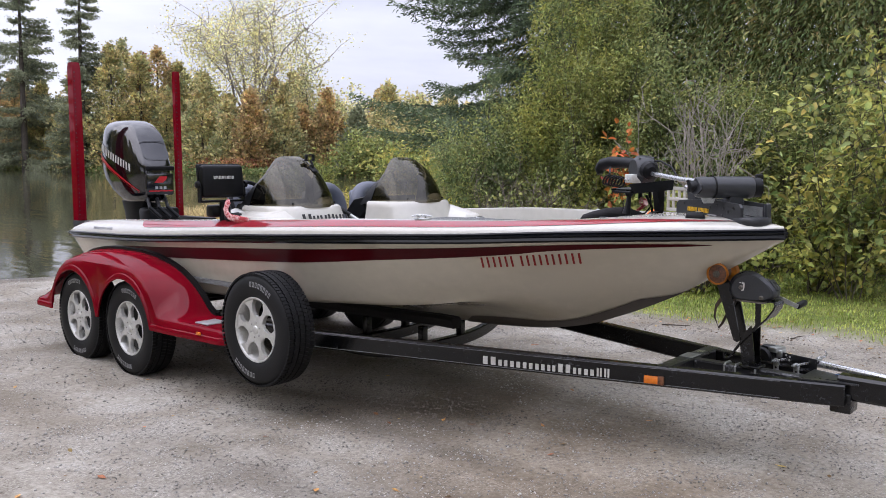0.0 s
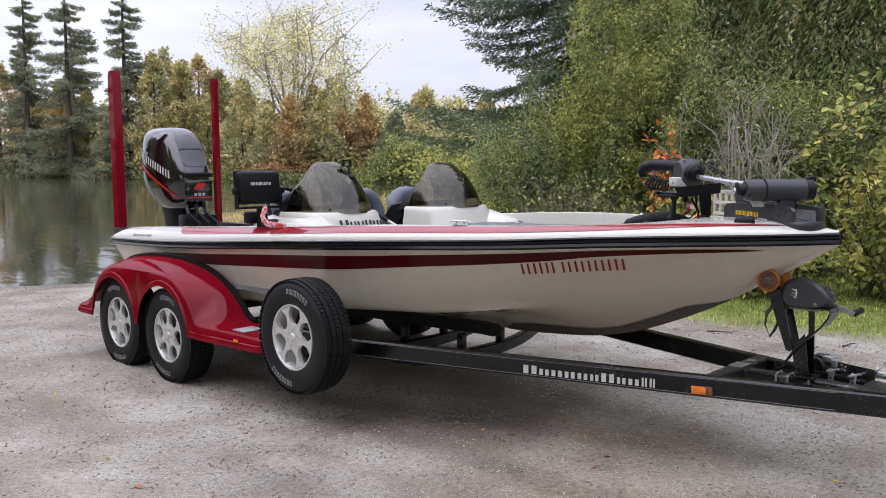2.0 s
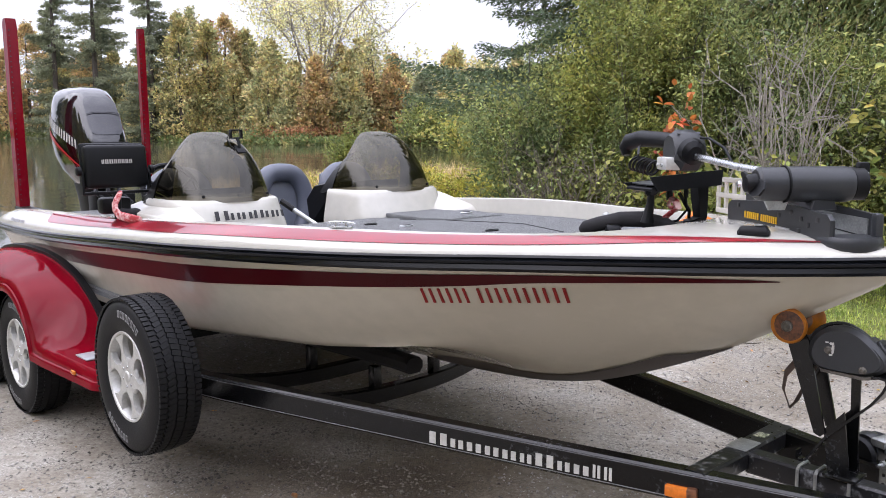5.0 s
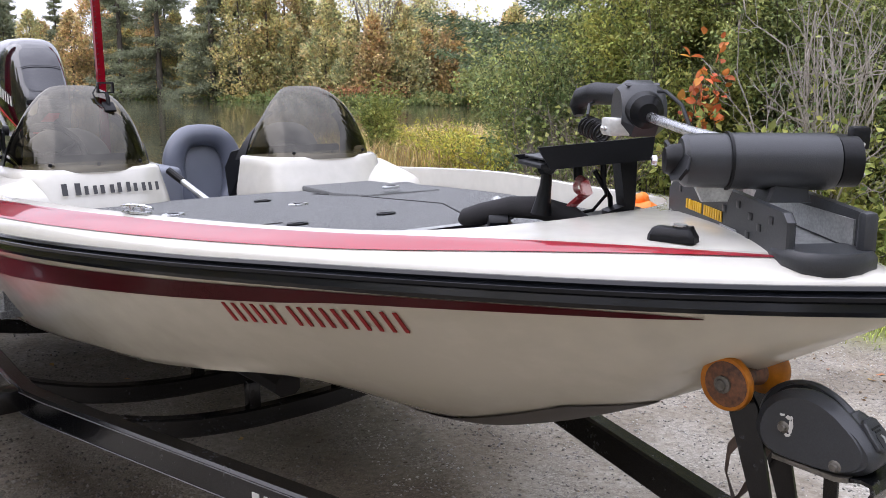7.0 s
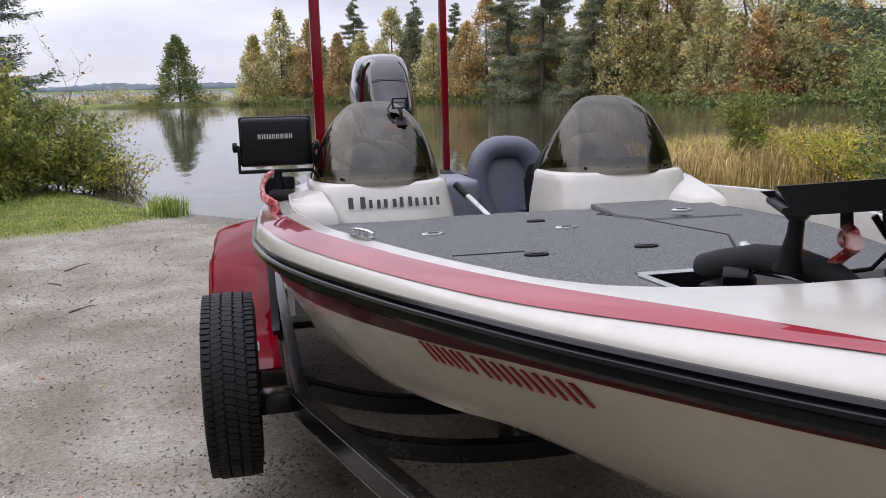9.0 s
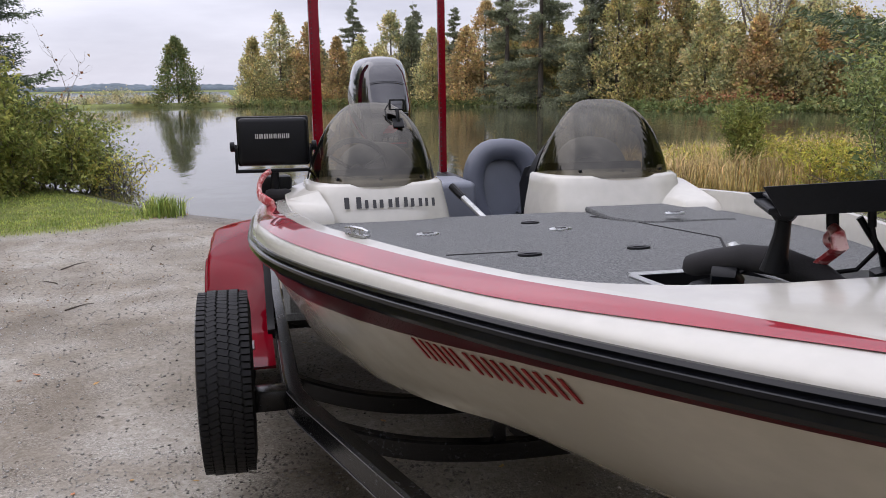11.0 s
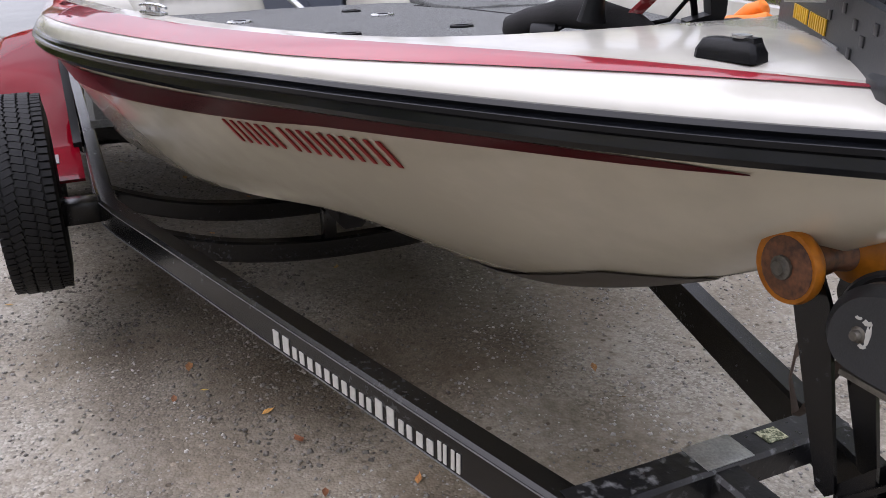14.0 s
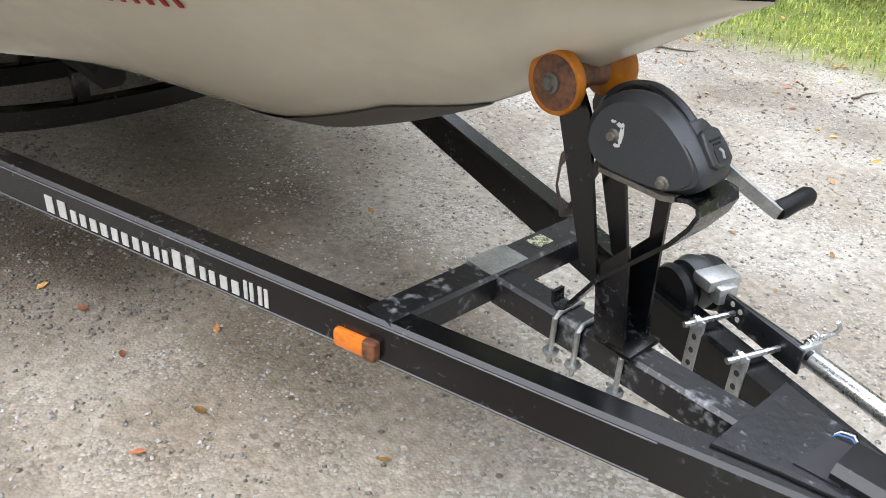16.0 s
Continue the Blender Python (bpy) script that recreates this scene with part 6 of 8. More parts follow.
for x, y, m in ((3.08, 0.025, M_STEEL), (3.04, -0.48, M_STEEL), (3.65, 0.075, M_PLASTIC), (3.67, -0.29, M_PLASTIC), (2.98, 0.55, M_STEEL), (2.82, -0.01, M_PLASTIC)):
    lat = part("latch", Geo().prism([(0.036 * math.cos(a) * (1.25 if m is M_STEEL else 1.1), 0.024 * math.sin(a)) for a in np.linspace(0, 2 * math.pi, 17)[:-1]], (x, y, deck_z(x) + 0.003 + (0.03 if x == 2.98 else 0)), (0, 1, 0), (-1, 0, 0.035), 0.010, 0.003), m, boat, "flush hatch latch")
    part("latch_cup", Geo().box((x, y, deck_z(x) + 0.009 + (0.03 if x == 2.98 else 0)), (0.018, 0.040, 0.003), 0.001), M_DECAL, lat)

# bow deck: runs from the cap's inner edge to the recess, then right across
bow_in = curve([4.05, 4.40, 4.55, 4.65, 4.71, 4.735], [1.0, 1.0, 0.93, 0.70, 0.30, 0.0])


def bow_deck(s):
    rings = []
    for x in list(np.linspace(4.05, 4.735, 22)) + list(np.linspace(4.745, 5.475, 34)):
        yo = max(half_beam(x) - min(cap_w(x), max(half_beam(x) - 0.005, 0.004)), 0.002)
        yi = RY + (yo - RY) * bow_in(x) if x < 4.74 else 0.0
        z0 = rail_z(x) + cap_h(x)
        rings.append([(x, s * (yo + (yi - yo) * t), z0 + 0.014 * (1 - ((yo + (yi - yo) * t) / max(yo, 0.01)) ** 2) * smooth01(5.45, 5.0, x)) for t in np.linspace(0, 1, 9)])
    g = Geo().loft(rings, False, False)
    edge = [r[-1] for r in rings[:23]]
    g.loft([[p, (p[0], p[1] * 0.99, p[2] - 0.012), (p[0] + 0.004, p[1] * 0.97, p[2] - 0.15)] for p in edge], False, False)
    part("bow_deck", g, M_WHITE, boat, "white moulded bow deck", smooth=60)


bow_deck(-1)
bow_deck(1)

# cockpit well and aft deck
well = Geo()
well.box((1.55, 0, 0.72), (1.8, 2.0, 0.03))
well.box((2.425, 0, 0.912), (0.02, 1.96, 0.42))
well.box((0.72, 0, 0.88), (0.02, 1.96, 0.32))
part("cockpit_well", well, M_CARPET, boat, "grey carpeted cockpit")
aft = sheet(STERN + 0.03, 0.75, lambda x: -deck_y(x), lambda x: deck_y(x), lambda x: rail_z(x) + min(0.06, cap_h(x) - 0.012))
part("aft_deck", aft, M_CARPET, boat, "grey carpeted aft deck")
tr = Geo()
tr.box((STERN + 0.02, 0, 0.955), (0.05, 1.60, 0.05), 0.02)
part("transom_cap", tr, M_WHITE, boat)


# consoles and wind screens
M_SMOKE = bpy.data.materials.new("smoked_acrylic")
M_SMOKE.use_nodes = True


def smoke_nodes(m):
    n, l = m.node_tree.nodes, m.node_tree.links
    n.remove(n["Principled BSDF"])
    clear, gloss, mix, fr = n.new("ShaderNodeBsdfTransparent"), n.new("ShaderNodeBsdfGlossy"), n.new("ShaderNodeMixShader"), n.new("ShaderNodeFresnel")
    clear.inputs["Color"].default_value = (0.15, 0.132, 0.088, 1)
    gloss.inputs["Color"].default_value = (1.0, 0.965, 0.87, 1)
    gloss.inputs["Roughness"].default_value = 0.025
    fr.inputs["IOR"].default_value = 1.62
    l.new(fr.outputs[0], mix.inputs[0])
    l.new(clear.outputs[0], mix.inputs[1])
    l.new(gloss.outputs[0], mix.inputs[2])
    l.new(mix.outputs[0], n["Material Output"].inputs["Surface"])


smoke_nodes(M_SMOKE)


def screen_ring(yc, hw, aft, v):
    """One level of the screen, v from its foot (0) to its top (1)."""
    w = hw * (1 - 0.16 * v - 0.18 * v ** 2 - 0.16 * v ** 6)
    front = 2.43 - 0.19 * v - 0.14 * v ** 2
    back = aft + 0.05 * v
    z = 0.365 * (1 - (1 - v) ** 1.2)
    line = []
    for a in np.linspace(-1, 1, 33):
        ang = a * math.pi / 2
        c, s = math.cos(ang), math.sin(ang)
        px = back + (front - back) * abs(c) ** 0.72
        line.append((px, yc + w * math.copysign(abs(s) ** 0.85, s), 1.275 + z * (1 - 0.34 * (1 - abs(c) ** 0.9) ** 1.6)))
    return line


def screen(yc, hw, aft):
    return Geo().loft([screen_ring(yc, hw, aft, v) for v in np.linspace(0, 1, 17)], False, False)


def screen_trim(yc, hw, aft, end):
    """The dark hood that closes the screen's aft edge on one side."""
    rings = []
    for v in np.linspace(0, 0.92, 10):
        x, y, z = screen_ring(yc, hw, aft, v)[end]
        d = 0.10 * (1 - v) + 0.015
        s = 1 if y > yc else -1
        rings.append([(x + 0.012, y + s * 0.004, z), (x - d, y + s * 0.006 - s * 0.02 * v, z - 0.02), (x - d, y - s * 0.014, z - 0.02), (x + 0.012, y - s * 0.01, z)])
    return Geo().loft(rings)


def console(yc, hw, y_out, name_label):
    g, rings, back = Geo(), [], 1.95 if yc < 0 else 2.04
    for z, front, grow in ((0.75, 2.50, 0.05), (1.10, 2.50, 0.045), (1.16, 2.475, 0.035), (1.24, 2.435, 0.02), (1.275, 2.42, 0.015), (1.288, 2.405, 0.0)):
        w = hw + grow
        ring = []
        for a in np.linspace(-1, 1, 21):
            ang = a * math.pi / 2
            c, q = math.cos(ang), math.sin(ang)
            ring.append((back + (front - back) * abs(c) ** 0.4, yc + w * math.copysign(abs(q) ** 0.6, q), z))
        rings.append(ring)
    g.loft(rings)
    con = part("console", g, M_WHITE, boat, name_label, smooth=50)
    sc = part("wind_screen", screen(yc, hw, 2.0 if yc < 0 else 2.06), M_SMOKE, con, "smoked wraparound wind screen", smooth=80)
    sc.visible_shadow = False
    for end in (0, -1):
        part("screen_trim", screen_trim(yc, hw, 2.0 if yc < 0 else 2.06, end), M_PLASTIC, con, "black hood trim", smooth=50)
    for q in (-0.62, 0.0, 0.62):
        part("screen_bolt", Geo().lathe([(0.0, 0.0), (0.009, 0.0), (0.007, 0.008), (0.0, 0.010)], (2.40 - 0.05 * abs(q), yc + q * hw, 1.308), (1, 0.2 * q, 0.2), 10), M_PLASTIC, con)
    dash = Geo()
    dash.prism([(1.74, 1.20), (1.84, 1.30), (1.96, 1.32), (1.98, 1.20), (1.78, 1.02)], (0, yc, 0), (1, 0, 0), (0, 0, 1), 2 * hw * 0.94, 0.02)
    part("dashboard", dash, M_PLASTIC, con, "black dashboard hood")
    return con


con_s = console(-0.56, 0.30, -0.9, "white starboard console with block-bar decal")
con_p = console(0.585, 0.325, 1.0, "white port console")
part("console_step", Geo().loft([[(2.36, 0.97, 1.135), (2.655, 0.955, 1.135), (2.655, 0.76, 1.135), (2.40, 0.72, 1.135)], [(2.34, 0.97, 1.165), (2.635, 0.955, 1.165), (2.63, 0.79, 1.165), (2.40, 0.75, 1.165)], [(2.32, 0.97, 1.185), (2.60, 0.95, 1.183), (2.59, 0.81, 1.183), (2.38, 0.77, 1.188)], [(2.27, 0.96, 1.240), (2.37, 0.945, 1.236), (2.36, 0.855, 1.236), (2.29, 0.84, 1.240)], [(2.22, 0.955, 1.252), (2.31, 0.94, 1.250), (2.31, 0.88, 1.250), (2.25, 0.87, 1.252)]]), M_WHITE, con_p, "white moulded foot of the console")
part("console_wing", Geo().loft([[(2.50, -0.78, z0), (2.50, y1, z0), (1.80, y2, z0), (1.80, -0.80, z0)] for z0, y1, y2 in ((1.05, -0.95, -0.96), (1.16, -0.965, -0.968))] + [[(2.47, -0.80, 1.205), (2.44, -0.972, 1.215), (1.80, -0.972, 1.215), (1.80, -0.82, 1.21)], [(2.40, -0.835, 1.262), (2.30, -0.965, 1.222), (1.80, -0.965, 1.222), (1.80, -0.835, 1.262)]]), M_WHITE, con_s, "white moulded flank between console and gunwale", smooth=60)
SPEC_NAME = [(0.080, 1.0), (0.054, 0.72), (0.060, 0.72), (0.058, 0.85), (0.054, 0.72), (0.046, 0.72)]
bar_decal("decal_bar", SPEC_NAME, 0.047, 0.010, (2.462, -0.735, 1.185), (0, 1, 0), (-0.18, 0, 1), M_DECAL, con_s, "black decal bar", 0.003, curve_to=lambda u, v: (2.4735 - 0.40 * (v + 0.0) - 0.0 + 0.0, -0.735 + u, 1.188 + v), stroke=0.27)


# seats
def seat(x, y):
    root = part("boat_seat", Geo().box((0, 0, 0.06), (0.40, 0.42, 0.12), 0.02), M_GREYPL, boat, "grey vinyl bucket seat with a padded bolster")
    root.location = (x, y, 0.74)
    part("cushion", Geo().box((0.05, 0, 0.19), (0.50, 0.46, 0.14), 0.05, seg=4), M_VINYL, root)
    part("backrest", Geo().box((-0.20, 0, 0.42), (0.09, 0.34, 0.40), 0.035, pose(0, 0, 0, 0, -8, 0), 4), M_VINYL, root)
    arch = [(-0.13, 0.175 * math.copysign(abs(math.cos(a)) ** 0.7, math.cos(a)), 0.44 + (0.19 * math.sin(a) if math.sin(a) > 0 else 0.25 * math.sin(a))) for a in np.linspace(-0.9, math.pi + 0.9, 25)]
    arch = [(px - 0.12 * (pz - 0.3), py, pz) for px, py, pz in arch]
    part("bolster", Geo().tube(arch, 0.062, 14), M_VINYLD, root, "darker padded bolster")


seat(1.62, 0.27)
seat(1.62, -0.46)
seat(1.62, 0.80)
part("seat_step", Geo().box((1.55, -0.06, 1.0), (0.44, 0.20, 0.44), 0.035, seg=4), M_VINYL, boat, "grey vinyl step box")

# registration, as plain bars
REG = [(0.047, 1), (0.047, 1), (0.045, 1), (0.0, 1), (0.047, 1), (0.047, 1), (0.047, 1), (0.047, 1), (0.047, 1)]


def reg_at(s):
    def place(u, v):
        x = 4.04 + (u if s < 0 else 0.55 - u)
        z = rail_z(x) - 0.177 + v + 0.035 * u
        x += 0.35 * v if s < 0 else -0.35 * v
        return (x, s * (side_y(x, z) + 0.002), z)
    return place


for s in (-1, 1):
    bar_decal("registration_bar", REG, 0.062, 0.020, (0, 0, 0), (1, 0, 0), (0, 0, 1), M_LETTER, boat, "red registration bar", 0.002, curve_to=reg_at(s), stroke=0.22)
for s in (-1, 1):
    bar_decal("model_bar", [(0.045, 1), (0.035, 0.8), (0.035, 0.8), (0.035, 0.8), (0.035, 0.8), (0.03, 0.8), (0.02, 0.0), (0.03, 0.8), (0.03, 0.8), (0.03, 0.8)], 0.035, 0.010, (0, 0, 0), (1, 0, 0), (0, 0, 1), M_DECALG, boat, "grey model bar", 0.002, curve_to=lambda u, v, s=s: tuple(Vector(cap_line(-0.18 + (u if s < 0 else 0.42 - u), s, 0.24 + v * 5.5)) + Vector((0, s * 0.002, 0.002))))

# ---- outboard motor ----
motor = thing("outboard_motor", "gloss black outboard motor with red and white bars", "motor", BOAT @ pose(-1.16, -0.03, 0))


def cowl_ring(z, xc, hx, hy, p=3.0, n=48, wedge=0.0):
    out = []
    for k in range(n):
        a = 2 * math.pi * k / n
        c, s = math.cos(a), math.sin(a)
        cx = math.copysign(abs(c) ** (2 / p), c)
        out.append((xc + hx * cx, hy * math.copysign(abs(s) ** (2 / p), s) * (1 - wedge * max(cx + 0.25, 0) ** 1.3), z))
    return out


PROFILE = [(1.20, 0.30, -0.12, 0.15), (1.25, 0.365, -0.18, 0.185), (1.33, 0.395, -0.29, 0.225), (1.45, 0.405, -0.40, 0.255), (1.54, 0.405, -0.43, 0.268), (1.60, 0.385, -0.435, 0.272), (1.70, 0.325, -0.43, 0.268), (1.80, 0.265, -0.42, 0.26), (1.89, 0.205, -0.41, 0.246), (1.96, 0.14, -0.395, 0.225), (2.005, 0.08, -0.37, 0.195), (2.03, 0.01, -0.33, 0.14), (2.04, -0.08, -0.26, 0.07)]
levels = [(z, (f + a) / 2, (f - a) / 2, h) for z, f, a, h in PROFILE]
part("cowl", Geo().loft([cowl_ring(*q, p=4.2, wedge=0.27) for q in levels]), M_COWL, motor, "gloss black cowl", smooth=60)
front_x = curve([q[0] for q in PROFILE], [q[1] for q in PROFILE])
face, rings = Geo(), []
for z in np.linspace(1.63, 1.955, 14):
    w = (0.142 - 0.02 * (z - 1.63)) * (1 - abs((z - 1.79) / 0.167) ** 7 * 0.35)
    rings.append([(front_x(z) - 0.012 * abs(t) ** 3 + 0.006, t * w, z) for t in np.linspace(-1, 1, 9)])
face.loft(rings, False, False)
part("cowl_panel", face, M_COWLGREY, motor, "dark silver front panel", smooth=60)
part("panel_seam", Geo().tube([(front_x(1.80) + 0.007, y, 1.80 + 0.02 * (1 - (y / 0.15) ** 4)) for y in np.linspace(-0.145, 0.145, 13)], 0.004, 6), M_COWL, motor)
part("lower_panel", Geo().box((0.385, 0, 1.385), (0.05, 0.30, 0.22), 0.02), M_COWL, motor)
part("grille_lip", Geo().box((0.405, 0, 1.545), (0.03, 0.31, 0.045), 0.014), M_PLASTIC, motor)
part("front_badge", Geo().prism([(-0.07, 0.0), (0.02, 0.0), (0.06, 0.03), (0.07, 0.065), (-0.01, 0.065), (-0.04, 0.035)], (0.4115, 0.0, 1.40), (0, 1, 0), (0, 0, 1), 0.003), M_DECALR, motor, "red badge bars")
for y in (-0.045, 0.0, 0.045):
    part("size_bar", Geo().box((0.4115, y, 1.35), (0.003, 0.03, 0.028)), M_DECALG, motor, "pale size bar")
part("red_line", Geo().box((0.4115, 0, 1.318), (0.003, 0.26, 0.012)), M_DECALR, motor, "thin red line")
part("midsection", Geo().loft([cowl_ring(0.55, -0.08, 0.16, 0.06, 2.4), cowl_ring(0.9, -0.06, 0.18, 0.09, 2.4), cowl_ring(1.1, -0.02, 0.20, 0.13, 2.6), cowl_ring(1.21, -0.02, 0.22, 0.15, 2.8)]), M_PLASTIC, motor)
part("clamp_bracket", Geo().box((0.36, 0, 0.98), (0.22, 0.34, 0.34), 0.03), M_PLASTIC, motor)
for y, z in ((-0.10, 1.13), (0.0, 1.16), (0.09, 1.12)):
    part("rigging_hose", Geo().tube([(0.30, y, 1.22), (0.42, y - 0.05, 1.24), (0.55, y - 0.10, 1.16), (0.62, y - 0.02, 1.06)], 0.018, 8), M_PLASTIC, motor)


def cowl_side(u, v):
    """On the cowl's starboard flank: u aft to fore, v upward."""
    z = 1.50 + v
    i = np.interp(z, [q[0] for q in levels], range(len(levels)))
    j = int(min(i, len(levels) - 2))
    f = i - j
    xc, hx, hy = (levels[j][k] * (1 - f) + levels[j + 1][k] * f for k in (1, 2, 3))
    c = max(min((u - xc) / hx, 1), -1)
    return (u, -(hy * (1 - abs(c) ** 4.2) ** (1 / 4.2) * (1 - 0.27 * max(c + 0.25, 0) ** 1.3) + 0.005), z)


for du, w, m, lab in ((0.0, 0.045, M_DECALR, "red swoosh"), (-0.014, 0.008, M_DECALR, "thin red line")):
    g, rings = Geo(), []
    for t in np.linspace(0, 1, 16):
        u = -0.36 + 0.64 * t
        v = 0.17 - 0.36 * t ** 1.05
        rings.append([cowl_side(u + du * 0.4, v + du + w * (1 - t * 0.7)), cowl_side(u + du * 0.4, v + du)])
    part("swoosh", g.loft(rings, False, False), m, motor, lab, smooth=60)
bar_decal("brand_bar", [(0.085, 1), (0.062, 1), (0.065, 1), (0.065, 1), (0.065, 1), (0.065, 1), (0.065, 1)], 0.075, 0.016, (0, 0, 0), (1, 0, 0), (0, 0, 1), M_DECALW, motor, "white block bars", 0.002, curve_to=lambda u, v: cowl_side(-0.36 + u, 0.25 - 0.42 * u + v), stroke=0.3)

# ---- shallow-water anchor poles ----
for y, wx, wy in ((-0.575, 0.115, 0.085), (0.545, 0.06, 0.06)):
    pole = thing("anchor_pole", "tall red shallow-water anchor arm on the transom", "anchor", BOAT @ pose(-1.40, y, 0), "anchor poles")
    out = [(-wx / 2, 0.95), (wx / 2, 0.95), (wx / 2 - 0.005, 2.54), (wx / 4, 2.60), (-wx / 4, 2.60), (-wx / 2, 2.56)]
    part("arm", Geo().prism(out, (0, 0, 0), (1, 0, 0), (0, 0, 1), wy, 0.006), M_RED, pole)
    part("foot_bracket", Geo().box((0.30, 0, 0.98), (0.72, 0.10, 0.08), 0.01), M_PLASTIC, pole)
    if y < 0:
        part("end_cap", Geo().box((-wx / 2 - 0.004, 0, 2.50), (0.02, wy * 0.8, 0.12), 0.004), M_PLASTIC, pole)
    for q in range(34):
        part("hole", Geo().lathe([(0.0, 0.0), (0.006, 0.0), (0.006, 0.002), (0.0, 0.002)], (wx / 2 - 0.0005, -wy * 0.28, 1.08 + q * 0.043), (1, 0, 0), 8), M_DECAL, pole)

# ---- fish finder on the starboard gunwale ----
disp = thing("fish_finder", "black fish finder in a gimbal with its cover on", "display", BOAT @ pose(1.90, -1.01, 0))
part("screen_cover", Geo().box((0, 0, 1.462), (0.07, 0.33, 0.225), 0.022, pose(0, 0, 0, 0, -6, 0), 3), M_PLASTIC, disp, "black cover with block bars")
part("cover_rim", Geo().box((-0.035, 0, 1.464), (0.03, 0.345, 0.24), 0.012, pose(0, 0, 0, 0, -6, 0)), M_PLASTIC, disp)
bar_decal("brand_bar", [(0.014, 1), (0.017, 1), (0.02, 1), (0.015, 1), (0.015, 1), (0.015, 1), (0.015, 1), (0.015, 1)], 0.022, 0.005, (0.0365, -0.085, 1.478), (0, 1, 0), (-0.1, 0, 1), M_DECALW, disp, "pale block bars")
for s in (-1, 1):
    part("gimbal_arm", Geo().prism([(-0.02, 1.315), (0.02, 1.315), (0.018, 1.43), (0.0, 1.45), (-0.018, 1.43)], (0, s * 0.178, 0), (1, 0, 0), (0, 0, 1), 0.012, 0.003), M_PLASTIC, disp)
    part("gimbal_knob", Geo().lathe([(0.0, 0.0), (0.024, 0.0), (0.024, 0.018), (0.018, 0.022), (0.0, 0.022)], (0, s * 0.184, 1.44), (0, s, 0), 14), M_PLASTIC, disp)
part("mount_body", Geo().box((-0.05, 0.0, 1.25), (0.09, 0.16, 0.09), 0.02), M_PLASTIC, disp, "black mount body")
part("gimbal_base", Geo().box((0, 0, 1.322), (0.05, 0.36, 0.016), 0.005), M_PLASTIC, disp)
part("mount_column", Geo().lathe([(0.0, 1.12), (0.05, 1.12), (0.045, 1.15), (0.02, 1.17), (0.02, 1.32), (0.0, 1.32)], (0, 0, 0), (0, 0, 1), 16), M_PLASTIC, disp)

# ---- trolling motor on the bow ----
troll = thing("trolling_motor", "black bow-mount trolling motor folded down on its bracket", "motor", BOAT @ pose(5.077, 0.124, 0, 0, 0, -33))
POD = pose(0.121, -0.040, 0, 0, 0, 82.3)
side = [(-0.325, 1.272), (-0.325, 1.352), (-0.30, 1.372), (-0.10, 1.385), (0.05, 1.388), (0.30, 1.372), (0.318, 1.355), (0.318, 1.268), (0.30, 1.258), (0.08, 1.262), (-0.12, 1.270)]
for y in (-0.075, 0.075):
    part("side_plate", Geo().prism(side, (0, y, 0), (1, 0, 0), (0, 0, 1), 0.018, 0.004), M_GREYPL, troll, "textured charcoal side plate")
    for x, z in ((-0.24, 1.358), (-0.05, 1.366), (0.03, 1.345), (0.10, 1.362), (0.16, 1.345), (0.20, 1.328), (0.15, 1.305), (0.19, 1.285), (0.25, 1.35)):
        part("slot", Geo().box((x, math.copysign(0.0845, y), z), (0.018, 0.003, 0.015), 0.001), M_DECAL, troll)
part("ramp", Geo().prism([(-0.20, 1.325), (0.30, 1.293), (0.30, 1.283), (-0.20, 1.315)], (0, 0, 0), (1, 0, 0), (0, 0, 1), 0.130), M_GALV, troll, "scuffed grey motor ramp")
toe = [(0.255, -0.088), (0.315, -0.092), (0.355, -0.075), (0.378, -0.035), (0.383, 0.0), (0.378, 0.035), (0.355, 0.075), (0.315, 0.092), (0.255, 0.088)]
part("toe_plate", Geo().prism(toe, (0, 0, 1.283), (1, 0, 0), (0, 1, 0), 0.044, 0.012), M_GREYPL, troll)
part("toe_stop", Geo().box((0.335, 0.062, 1.335), (0.03, 0.03, 0.085), 0.010), M_GREYPL, troll)
part("lower_unit", Geo().lathe([(0.0, 0.0), (0.046, 0.003), (0.055, 0.012), (0.057, 0.05), (0.0565, 0.10), (0.0585, 0.102), (0.0595, 0.30), (0.056, 0.315), (0.048, 0.317), (0.047, 0.342), (0.042, 0.358), (0.030, 0.363), (0.0, 0.364)], (-0.180, 0, 1.457), (1, 0, -0.01), 36), M_GREYPL, troll, "satin black motor pod").matrix_local = POD
part("pod_ring", Geo().lathe([(0.057, 0.0), (0.0615, 0.0), (0.0615, 0.006), (0.057, 0.006)], (-0.085, 0, 1.456), (1, 0, 0), 32, False), M_PLASTIC, troll).matrix_local = POD
part("end_collar", Geo().lathe([(0.045, 0.0), (0.053, 0.004), (0.053, 0.045), (0.040, 0.050), (0.034, 0.043), (0.0, 0.043)], (0.135, 0, 1.454), (1, 0, 0), 28, False), M_PLASTIC, troll).matrix_local = POD
for k in range(4):
    part("end_screw", Geo().lathe([(0.0, 0.0), (0.005, 0.0), (0.004, 0.003), (0.0, 0.003)], (0.184, 0.044 * math.cos(k * 1.57 + 0.6), 1.454 + 0.044 * math.sin(k * 1.57 + 0.6)), (1, 0, 0), 8), M_GALV, troll).matrix_local = POD
part("pod_fin", Geo().prism([(-0.15, 0.0), (-0.06, 0.0), (-0.075, -0.04), (-0.13, -0.04)], (0, 0, 1.41), (1, 0, 0), (0, 0, 1), 0.012, 0.003), M_GALV, troll, "pale skeg fin").matrix_local = POD
